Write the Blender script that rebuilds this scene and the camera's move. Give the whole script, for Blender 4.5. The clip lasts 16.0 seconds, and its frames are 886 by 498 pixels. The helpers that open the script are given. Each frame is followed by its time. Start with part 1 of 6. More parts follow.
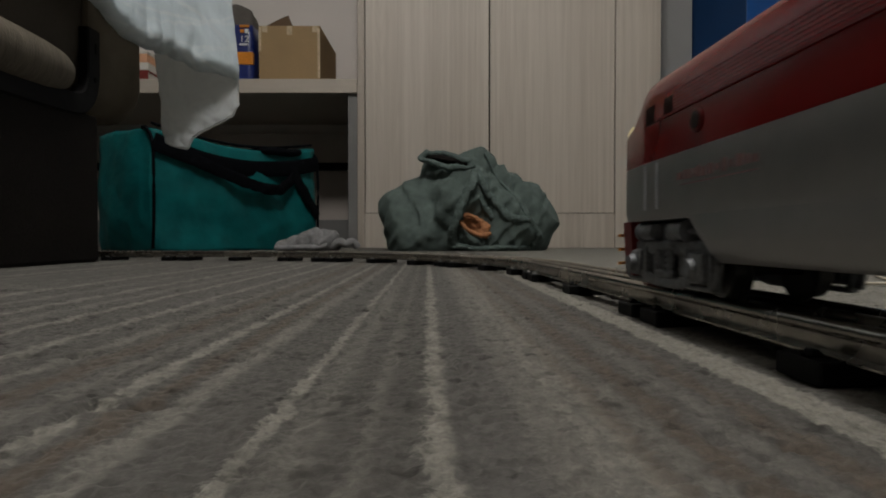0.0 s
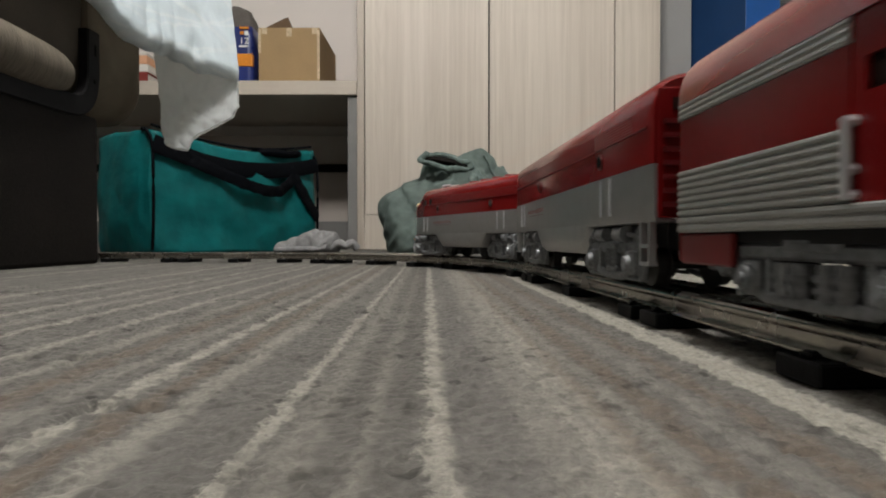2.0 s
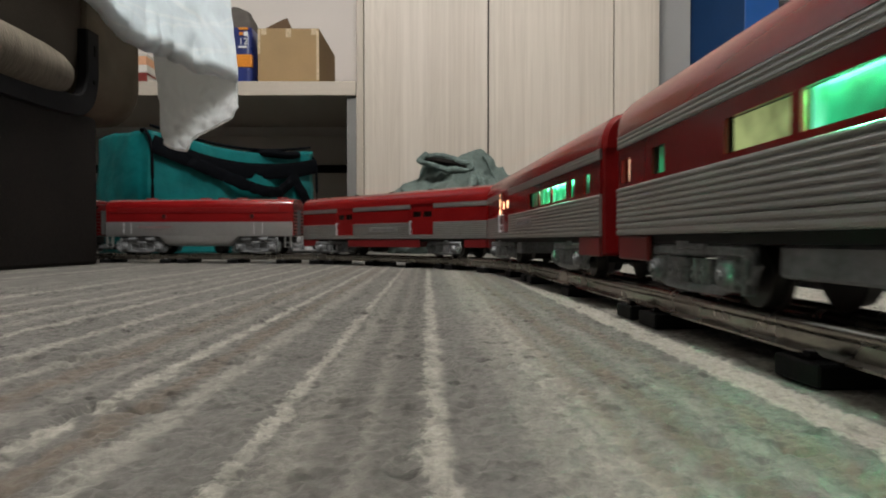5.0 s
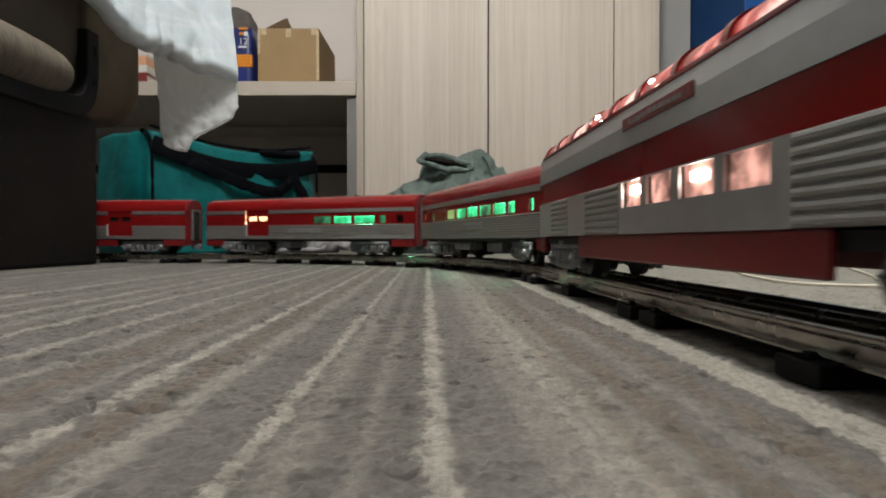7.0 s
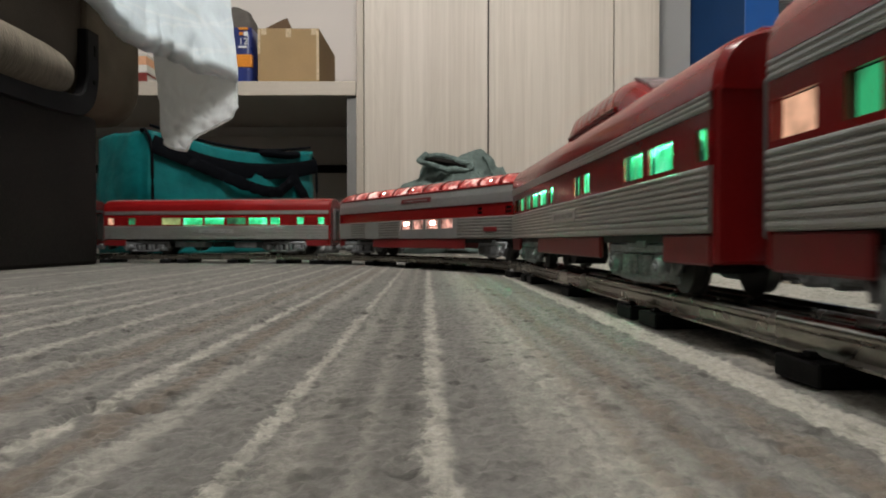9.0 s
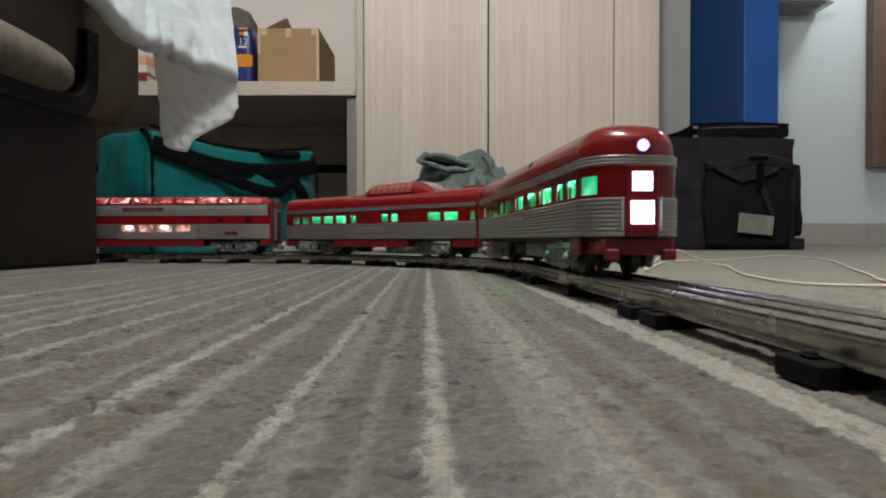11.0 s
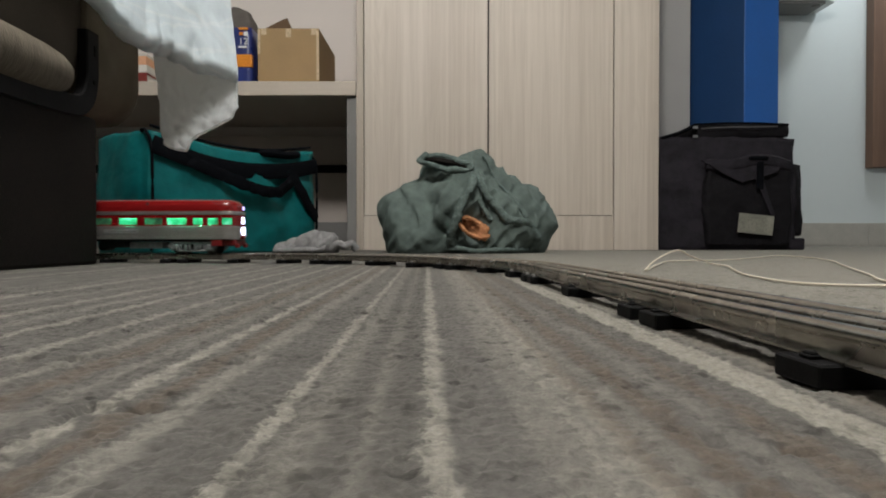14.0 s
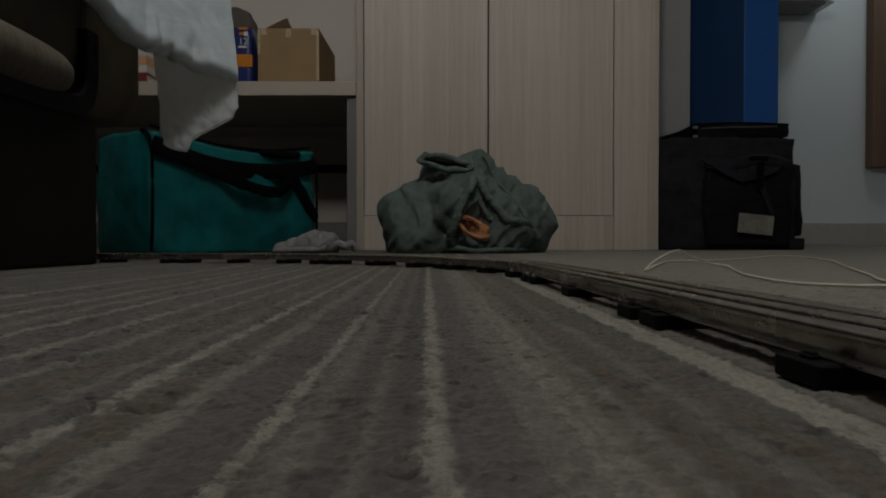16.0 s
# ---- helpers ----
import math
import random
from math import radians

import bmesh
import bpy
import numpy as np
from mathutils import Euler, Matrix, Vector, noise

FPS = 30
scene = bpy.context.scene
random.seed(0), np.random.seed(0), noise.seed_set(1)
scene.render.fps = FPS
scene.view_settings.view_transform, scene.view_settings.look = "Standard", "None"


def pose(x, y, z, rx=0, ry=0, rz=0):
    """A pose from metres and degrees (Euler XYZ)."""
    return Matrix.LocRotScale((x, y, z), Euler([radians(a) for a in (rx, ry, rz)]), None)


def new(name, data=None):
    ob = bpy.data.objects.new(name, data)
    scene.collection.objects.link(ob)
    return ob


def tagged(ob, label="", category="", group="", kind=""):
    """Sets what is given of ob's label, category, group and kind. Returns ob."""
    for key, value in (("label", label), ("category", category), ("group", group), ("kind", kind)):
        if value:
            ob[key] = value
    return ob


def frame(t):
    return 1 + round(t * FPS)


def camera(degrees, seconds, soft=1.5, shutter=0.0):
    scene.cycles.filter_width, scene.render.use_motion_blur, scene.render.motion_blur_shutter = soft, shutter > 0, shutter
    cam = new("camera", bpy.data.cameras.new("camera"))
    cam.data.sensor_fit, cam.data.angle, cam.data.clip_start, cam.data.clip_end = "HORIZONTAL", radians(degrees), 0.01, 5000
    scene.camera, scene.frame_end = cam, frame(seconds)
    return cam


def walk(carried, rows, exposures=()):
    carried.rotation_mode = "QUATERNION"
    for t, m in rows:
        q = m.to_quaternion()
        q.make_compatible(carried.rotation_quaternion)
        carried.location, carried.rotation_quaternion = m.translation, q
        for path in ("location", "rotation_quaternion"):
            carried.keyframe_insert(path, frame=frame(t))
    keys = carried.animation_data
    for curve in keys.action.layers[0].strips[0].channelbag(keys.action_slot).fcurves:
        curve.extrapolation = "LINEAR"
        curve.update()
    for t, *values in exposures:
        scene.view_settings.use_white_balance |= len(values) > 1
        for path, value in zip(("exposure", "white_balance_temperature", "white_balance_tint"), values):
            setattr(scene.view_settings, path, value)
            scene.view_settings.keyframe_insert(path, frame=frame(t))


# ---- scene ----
# ---------------------------------------------------------------- camera
cam = camera(72.59, 16.0, soft=1.9, shutter=0.28)
EYE_Z = 0.0395


def eye(dx, dy):
    """The camera on the carpet, tipped by small angles (in milliradians) from its rest."""
    return pose(0, 0, EYE_Z, 90 - 0.7685 - math.degrees(dy / 1000), 0, math.degrees(dx / 1000))


walk(cam, [(0.0, eye(1.9, 3.9)), (0.5, eye(1.4, 2.8)), (1.0, eye(1.3, 2.3)), (1.5, eye(1.3, 1.4)), (2.0, eye(1.2, 1.2)), (2.5, eye(0.3, 1.0)),
           (3.0, eye(0.1, 0.7)), (3.5, eye(0, 0.1)), (4.0, eye(0, 0)), (16.0, eye(0, 0))],
     exposures=[(0.0, -1.05), (0.15, -0.72), (0.5, -0.18), (1.0, 0.0), (1.5, 0.12), (2.5, 0.17), (9.2, 0.18), (11.3, 0.03), (13.0, 0.0), (14.5, 0.0), (15.0, -0.1), (15.5, -0.82), (16.0, -1.9)])

# ---------------------------------------------------------------- light
world = bpy.data.worlds.new("room_air")
scene.world = world
world.use_nodes = True
world.node_tree.nodes["Background"].inputs[0].default_value = (0.9, 0.95, 1.0, 1)
world.node_tree.nodes["Background"].inputs[1].default_value = 0.01


def area(name, x, y, z, sx, sy, watts, colour):
    d = bpy.data.lights.new(name, "AREA")
    d.shape, d.size, d.size_y, d.energy, d.color = "RECTANGLE", sx, sy, watts, colour
    ob = new(name, d)
    ob.matrix_world = pose(x, y, z)
    return ob


CEIL = 2.55
LAMP_A, LAMP_B = (-0.08, 0.10), (2.88, 3.42)
bulb = bpy.data.lights.new("ceiling_light_glow", "POINT")
bulb.energy, bulb.shadow_soft_size, bulb.color = 168, 0.17, (0.975, 0.96, 0.912)
new("ceiling_light_glow", bulb).matrix_world = pose(LAMP_A[0], LAMP_A[1], CEIL - 0.26)
area("entry_light_glow", LAMP_B[0], LAMP_B[1], CEIL - 0.07, 0.3, 0.3, 14, (0.90, 0.97, 1.0))

# ---------------------------------------------------------------- track line
TR, TX, TY, A0, A1 = 0.5234, -0.418, 0.5678, 0.0544, 1.5052
ARC = (A1 - A0) * TR


def on_track(s):
    """Point on the middle of the track and the heading there; s grows the way the train runs and is 0 where the bend begins."""
    a = min(max(A0 + s / TR, A0), A1)
    x, y = TX + TR * math.cos(a), TY + TR * math.sin(a)
    over = s if s < 0 else max(0.0, s - ARC)
    if s < -0.15:
        # the first sections lie in a very slight bend the other way
        u = -0.15 - s
        v = min(u, 0.45)
        aside = 0.03 * v * v + 0.06 * v * (u - v)
        nx, ny = math.cos(a), math.sin(a)
        return Vector((x - math.sin(a) * over - nx * aside, y + math.cos(a) * over - ny * aside, 0)), a + math.pi / 2 - 0.06 * v
    return Vector((x - math.sin(a) * over, y + math.cos(a) * over, 0)), a + math.pi / 2


RUN = [(0, -0.2592), (2, 0.3789), (4, 1.0267), (6.5, 1.8187), (9, 2.6091), (11.5, 3.3749), (13, 3.8604), (14.5, 4.3499), (16, 4.839)]


def nose_at(t):
    """Way of the train's nose along the track at t seconds (Catmull-Rom through RUN)."""
    k = max(i for i in range(len(RUN) - 1) if RUN[i][0] <= t) if t > 0 else 0
    def slope(i):
        i0, i1 = max(i - 1, 0), min(i + 1, len(RUN) - 1)
        return (RUN[i1][1] - RUN[i0][1]) / (RUN[i1][0] - RUN[i0][0])
    (t0, s0), (t1, s1) = RUN[k], RUN[k + 1]
    h = t1 - t0
    u = (t - t0) / h
    return ((2 * u**3 - 3 * u**2 + 1) * s0 + (u**3 - 2 * u**2 + u) * h * slope(k) + (3 * u**2 - 2 * u**3) * s1 + (u**3 - u**2) * h * slope(k + 1))


# pitches of the eight vehicles, coupler to coupler
PITCH = [0.357, 0.363, 0.4465, 0.448, 0.447, 0.4995, 0.450, 0.453]

# ---------------------------------------------------------------- materials
def material(name, colour, rough=0.6, metal=0.0, spread=0.12, size=20.0, stretch=(1, 1, 1), bump=0.1, grain=120.0, bump_depth=0.001, gloss=0.5):
    """A surface with colour variation at two scales, and fine relief, at real-world size."""
    m = bpy.data.materials.new(name)
    m.use_nodes = True
    n, l = m.node_tree.nodes, m.node_tree.links
    b = n["Principled BSDF"]
    co, mp = n.new("ShaderNodeTexCoord"), n.new("ShaderNodeMapping")
    mp.inputs["Scale"].default_value = stretch
    l.new(co.outputs["Object"], mp.inputs["Vector"])
    big, fine = n.new("ShaderNodeTexNoise"), n.new("ShaderNodeTexNoise")
    big.inputs["Scale"].default_value, big.inputs["Detail"].default_value = size, 4
    fine.inputs["Scale"].default_value, fine.inputs["Detail"].default_value = grain, 6
    for t in (big, fine):
        l.new(mp.outputs["Vector"], t.inputs["Vector"])
    mix = n.new("ShaderNodeMath")
    mix.operation = "MULTIPLY_ADD"
    l.new(fine.outputs["Fac"], mix.inputs[0])
    mix.inputs[1].default_value = 0.5
    half = n.new("ShaderNodeMath")
    half.operation = "MULTIPLY"
    l.new(big.outputs["Fac"], half.inputs[0])
    half.inputs[1].default_value = 0.5
    l.new(half.outputs[0], mix.inputs[2])
    ramp = n.new("ShaderNodeValToRGB")
    ramp.color_ramp.elements[0].position, ramp.color_ramp.elements[1].position = 0.3, 0.7
    ramp.color_ramp.elements[0].color = (*[max(0, c * (1 - spread)) for c in colour], 1)
    ramp.color_ramp.elements[1].color = (*[min(1, c * (1 + spread)) for c in colour], 1)
    l.new(mix.outputs[0], ramp.inputs["Fac"])
    l.new(ramp.outputs["Color"], b.inputs["Base Color"])
    rr = n.new("ShaderNodeMapRange")
    rr.inputs["To Min"].default_value, rr.inputs["To Max"].default_value = max(0.02, rough - 0.1), min(1, rough + 0.1)
    l.new(big.outputs["Fac"], rr.inputs["Value"])
    l.new(rr.outputs["Result"], b.inputs["Roughness"])
    b.inputs["Metallic"].default_value = metal
    b.inputs["Specular IOR Level"].default_value = gloss
    if bump:
        bp = n.new("ShaderNodeBump")
        bp.inputs["Strength"].default_value, bp.inputs["Distance"].default_value = bump, bump_depth
        l.new(fine.outputs["Fac"], bp.inputs["Height"])
        l.new(bp.outputs["Normal"], b.inputs["Normal"])
    return m


def carpet_material():
    """Grey-brown loop carpet with pale, ragged woven stripes that run along y."""
    m = bpy.data.materials.new("striped_carpet")
    m.use_nodes = True
    n, l = m.node_tree.nodes, m.node_tree.links
    b = n["Principled BSDF"]

    def math_node(op, a, c=0.0, d=0.0):
        k = n.new("ShaderNodeMath")
        k.operation = op
        for i, v in enumerate((a, c, d)):
            if isinstance(v, (int, float)):
                k.inputs[i].default_value = v
            else:
                l.new(v, k.inputs[i])
        return k.outputs[0]

    def noise_node(vec, scale, detail=3.0, rough=0.5, dims="3D"):
        k = n.new("ShaderNodeTexNoise")
        k.noise_dimensions = dims
        k.inputs["Scale"].default_value, k.inputs["Detail"].default_value, k.inputs["Roughness"].default_value = scale, detail, rough
        if dims == "1D":
            l.new(vec, k.inputs["W"])
        else:
            l.new(vec, k.inputs["Vector"])
        return k.outputs["Fac"]

    co = n.new("ShaderNodeTexCoord").outputs["Object"]
    sep = n.new("ShaderNodeSeparateXYZ")
    l.new(co, sep.inputs[0])
    # the weave runs a little askew to the room
    y = sep.outputs["Y"]
    x = math_node("MULTIPLY_ADD", y, 0.027, sep.outputs["X"])
    wig = noise_node(co, 60, 4, 0.65)
    wig2 = noise_node(co, 320, 3, 0.7)
    xs = math_node("ADD", math_node("ADD", x, math_node("MULTIPLY", math_node("SUBTRACT", wig, 0.5), 0.010)),
                   math_node("MULTIPLY", math_node("SUBTRACT", wig2, 0.5), 0.008))
    # stripes: middle, half width, strength
    stripes = [(0.002, 0.0028, 1.0), (-0.0335, 0.0020, 0.95), (-0.0253, 0.0040, 0.33), (-0.012, 0.002, 0.3), (-0.058, 0.004, 0.55), (-0.0783, 0.0026, 0.95), (-0.092, 0.003, 0.35), (-0.1185, 0.003, 0.55),
               (-0.142, 0.0035, 0.8), (-0.177, 0.0035, 0.85), (-0.200, 0.004, 0.45), (-0.225, 0.004, 0.7), (0.0262, 0.0062, 0.42), (0.0313, 0.0021, 0.72), (0.0462, 0.0022, 0.4),
               (0.0635, 0.003, 0.25), (0.145, 0.005, 0.7)]
    total = None
    for c, w, k in stripes:
        d = math_node("ABSOLUTE", math_node("SUBTRACT", xs, c))
        s = n.new("ShaderNodeMapRange")
        s.interpolation_type = "SMOOTHSTEP"
        s.inputs["From Min"].default_value, s.inputs["From Max"].default_value = w * 1.4, w * 0.5
        s.inputs["To Min"].default_value, s.inputs["To Max"].default_value = 0, k
        l.new(d, s.inputs["Value"])
        total = s.outputs["Result"] if total is None else math_node("MAXIMUM", total, s.outputs["Result"])
    # farther off the weave goes on at random, left and right of the counted stripes
    rnd = noise_node(xs, 42, 1.5, 0.5, "1D")
    r = n.new("ShaderNodeMapRange")
    r.inputs["From Min"].default_value, r.inputs["From Max"].default_value = 0.52, 0.66
    l.new(rnd, r.inputs["Value"])
    off = n.new("ShaderNodeMapRange")
    off.inputs["From Min"].default_value, off.inputs["From Max"].default_value = 0.13, 0.145
    l.new(math_node("ABSOLUTE", math_node("ADD", x, 0.108)), off.inputs["Value"])
    total = math_node("MAXIMUM", total, math_node("MULTIPLY", math_node("MULTIPLY", r.outputs["Result"], 0.7), off.outputs["Result"]))
    # a few thin brown threads among them
    brown = None
    for c, w in ((0.0400, 0.0026), (0.053, 0.0032), (0.0725, 0.003), (-0.068, 0.003), (-0.1045, 0.004), (0.1095, 0.004)):
        s = n.new("ShaderNodeMapRange")
        s.interpolation_type = "SMOOTHSTEP"
        s.inputs["From Min"].default_value, s.inputs["From Max"].default_value = w * 1.6, w * 0.5
        l.new(math_node("ABSOLUTE", math_node("SUBTRACT", xs, c)), s.inputs["Value"])
        brown = s.outputs["Result"] if brown is None else math_node("MAXIMUM", brown, s.outputs["Result"])
    # worn in places
    wear = noise_node(co, 85, 6, 0.75)
    wr = n.new("ShaderNodeMapRange")
    wr.inputs["From Min"].default_value, wr.inputs["From Max"].default_value = 0.3, 0.6
    wr.inputs["To Min"].default_value, wr.inputs["To Max"].default_value = 0.28, 1.15
    l.new(wear, wr.inputs["Value"])
    total = math_node("MINIMUM", math_node("MULTIPLY", total, wr.outputs["Result"]), 1.0)
    # the plain cream border band
    bd = n.new("ShaderNodeMapRange")
    bd.interpolation_type = "SMOOTHSTEP"
    bd.inputs["From Min"].default_value, bd.inputs["From Max"].default_value = 0.0076, 0.0056
    l.new(math_node("ABSOLUTE", math_node("SUBTRACT", math_node("ADD", math_node("MULTIPLY", x, 0.5), math_node("MULTIPLY", xs, 0.5)), 0.0915)), bd.inputs["Value"])
    total = math_node("MAXIMUM", total, bd.outputs["Result"])
    # beyond the border the weave is mostly pale
    field = n.new("ShaderNodeMapRange")
    field.inputs["From Min"].default_value, field.inputs["From Max"].default_value = 0.15, 0.22
    field.inputs["To Min"].default_value, field.inputs["To Max"].default_value = 0.0, 1.5
    l.new(x, field.inputs["Value"])
    total = math_node("MAXIMUM", total, math_node("MULTIPLY", field.outputs["Result"], wear))
    # ground colour: grey to brown by broad bands, with tufts
    band = noise_node(x, 24, 2, 0.5, "1D")
    patch = noise_node(co, 16, 3)
    tuft = noise_node(co, 640, 3, 0.75)
    clump = noise_node(co, 210, 5, 0.75)
    gr = n.new("ShaderNodeValToRGB")
    gr.color_ramp.elements[0].position, gr.color_ramp.elements[1].position = 0.35, 0.65
    gr.color_ramp.elements[0].color, gr.color_ramp.elements[1].color = (0.074, 0.0695, 0.063, 1), (0.093, 0.088, 0.0815, 1)
    l.new(math_node("ADD", math_node("MULTIPLY", band, 0.65), math_node("MULTIPLY", patch, 0.35)), gr.inputs["Fac"])
    mix = n.new("ShaderNodeMix")
    mix.data_type = "RGBA"
    l.new(total, mix.inputs["Factor"])
    tint = n.new("ShaderNodeMix")
    tint.data_type = "RGBA"
    l.new(math_node("MULTIPLY", math_node("MULTIPLY", brown, 0.9), wear), tint.inputs["Factor"])
    l.new(gr.outputs["Color"], tint.inputs["A"])
    tint.inputs["B"].default_value = (0.100, 0.071, 0.049, 1)
    l.new(tint.outputs["Result"], mix.inputs["A"])
    mix.inputs["B"].default_value = (0.217, 0.205, 0.178, 1)
    val = math_node("ADD", math_node("MULTIPLY", tuft, 0.75), math_node("MULTIPLY", clump, 0.75))
    vr = n.new("ShaderNodeMapRange")
    vr.inputs["From Min"].default_value, vr.inputs["From Max"].default_value = 0.45, 1.05
    vr.inputs["To Min"].default_value, vr.inputs["To Max"].default_value = 0.45, 1.6
    l.new(val, vr.inputs["Value"])
    # cross ribs where the loops part; shade in the partings is darkened into the colour
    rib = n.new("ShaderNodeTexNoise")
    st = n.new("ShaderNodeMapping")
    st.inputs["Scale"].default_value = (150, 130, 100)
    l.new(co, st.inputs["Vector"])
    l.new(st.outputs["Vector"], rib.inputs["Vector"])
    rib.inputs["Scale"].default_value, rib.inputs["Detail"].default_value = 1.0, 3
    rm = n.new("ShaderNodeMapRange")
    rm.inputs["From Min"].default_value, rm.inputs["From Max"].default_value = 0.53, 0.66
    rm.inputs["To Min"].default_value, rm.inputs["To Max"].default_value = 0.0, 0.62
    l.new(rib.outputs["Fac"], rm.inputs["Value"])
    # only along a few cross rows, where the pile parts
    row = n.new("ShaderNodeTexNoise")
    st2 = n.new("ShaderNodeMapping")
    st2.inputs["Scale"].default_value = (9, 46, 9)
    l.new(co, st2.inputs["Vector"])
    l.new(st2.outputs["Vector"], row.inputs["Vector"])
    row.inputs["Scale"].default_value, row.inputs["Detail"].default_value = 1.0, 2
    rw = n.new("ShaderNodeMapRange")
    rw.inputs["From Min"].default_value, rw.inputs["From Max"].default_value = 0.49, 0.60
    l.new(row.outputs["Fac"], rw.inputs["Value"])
    crease_shade = math_node("SUBTRACT", 1.0, math_node("MULTIPLY", rm.outputs["Result"], rw.outputs["Result"]))
    hs = n.new("ShaderNodeHueSaturation")
    l.new(mix.outputs["Result"], hs.inputs["Color"])
    l.new(math_node("MULTIPLY", vr.outputs["Result"], crease_shade), hs.inputs["Value"])
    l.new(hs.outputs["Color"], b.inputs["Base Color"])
    b.inputs["Roughness"].default_value = 0.95
    b.inputs["Specular IOR Level"].default_value = 0.15
    b.inputs["Sheen Weight"].default_value = 0.22
    b.inputs["Sheen Tint"].default_value = (1.0, 0.95, 0.88, 1)
    hgt = math_node("ADD", math_node("MULTIPLY", total, 0.5), math_node("ADD", math_node("MULTIPLY", tuft, 0.6), math_node("MULTIPLY", crease_shade, 0.8)))
    bp = n.new("ShaderNodeBump")
    bp.inputs["Strength"].default_value, bp.inputs["Distance"].default_value = 0.45, 0.0010
    l.new(hgt, bp.inputs["Height"])
    l.new(bp.outputs["Normal"], b.inputs["Normal"])
    return m


def wood_material(name, light, dark, seed, rough=0.5):
    """Laminate printed as joined planks: each plank has its own tone, with fine upright streaks and a few bowed grain lines."""
    m = bpy.data.materials.new(name)
    m.use_nodes = True
    n, l = m.node_tree.nodes, m.node_tree.links
    b = n["Principled BSDF"]
    co = n.new("ShaderNodeTexCoord").outputs["Object"]

    def math_node(op, *values):
        k = n.new("ShaderNodeMath")
        k.operation = op
        for i, v in enumerate(values):
            if isinstance(v, (int, float)):
                k.inputs[i].default_value = v
            else:
                l.new(v, k.inputs[i])
        return k.outputs[0]

    def streak(st, detail, distortion):
        mp, t = n.new("ShaderNodeMapping"), n.new("ShaderNodeTexNoise")
        mp.inputs["Scale"].default_value, mp.inputs["Location"].default_value = st, (seed, seed * 0.37, seed * 0.11)
        l.new(co, mp.inputs["Vector"])
        t.inputs["Scale"].default_value, t.inputs["Detail"].default_value, t.inputs["Distortion"].default_value = 1.0, detail, distortion
        l.new(mp.outputs["Vector"], t.inputs["Vector"])
        return t.outputs["Fac"]

    sep = n.new("ShaderNodeSeparateXYZ")
    l.new(co, sep.inputs[0])
    fine, hair, hill = streak((55, 55, 0.9), 5, 0.3), streak((230, 230, 5), 3, 0.0), streak((6.5, 6.5, 0.42), 2, 0.5)
    plank = n.new("ShaderNodeTexVoronoi")
    plank.voronoi_dimensions = "1D"
    plank.inputs["Scale"].default_value = 9.0
    l.new(math_node("ADD", sep.outputs["X"], math_node("MULTIPLY_ADD", fine, 0.006, seed)), plank.inputs["W"])
    tone = n.new("ShaderNodeSeparateColor")
    l.new(plank.outputs["Color"], tone.inputs["Color"])
    # contour lines of a long hill make the bowed grain; strong in some planks only
    ring = math_node("POWER", math_node("ABSOLUTE", math_node("SINE", math_node("MULTIPLY", hill, 75))), 4)
    ring = math_node("MULTIPLY", ring, math_node("MULTIPLY", tone.outputs["Green"], 0.22))
    total = math_node("ADD", math_node("MULTIPLY", tone.outputs["Red"], 0.42), math_node("MULTIPLY", math_node("SUBTRACT", fine, 0.5), 1.5))
    total = math_node("ADD", total, math_node("MULTIPLY", math_node("SUBTRACT", hair, 0.5), 0.7))
    total = math_node("SUBTRACT", math_node("ADD", total, 0.38), ring)
    ramp = n.new("ShaderNodeValToRGB")
    e = ramp.color_ramp.elements
    e[0].position, e[1].position = 0.0, 0.95
    e[0].color, e[1].color = (*dark, 1), (*light, 1)
    l.new(total, ramp.inputs["Fac"])
    l.new(ramp.outputs["Color"], b.inputs["Base Color"])
    b.inputs["Roughness"].default_value = rough
    bp = n.new("ShaderNodeBump")
    bp.inputs["Strength"].default_value, bp.inputs["Distance"].default_value = 0.15, 0.0006
    l.new(fine, bp.inputs["Height"])
    l.new(bp.outputs["Normal"], b.inputs["Normal"])
    return m


def glow_material(name, colour, strength, spread=0.5, size=90.0, low=0.35, high=0.65, base=None):
    """A lit, tinted window pane: the light behind it is uneven."""
    m = bpy.data.materials.new(name)
    m.use_nodes = True
    n, l = m.node_tree.nodes, m.node_tree.links
    b = n["Principled BSDF"]
    b.inputs["Base Color"].default_value = (*(base or [c * 0.3 for c in colour]), 1)
    b.inputs["Roughness"].default_value = 0.2
    co, t, r = n.new("ShaderNodeTexCoord"), n.new("ShaderNodeTexNoise"), n.new("ShaderNodeMapRange")
    l.new(co.outputs["Object"], t.inputs["Vector"])
    t.inputs["Scale"].default_value, t.inputs["Detail"].default_value = size, 3
    r.inputs["From Min"].default_value, r.inputs["From Max"].default_value = low, high
    r.inputs["To Min"].default_value, r.inputs["To Max"].default_value = strength * (1 - spread), strength * (1 + spread)
    l.new(t.outputs["Fac"], r.inputs["Value"])
    l.new(r.outputs["Result"], b.inputs["Emission Strength"])
    b.inputs["Emission Color"].default_value = (*colour, 1)
    return m


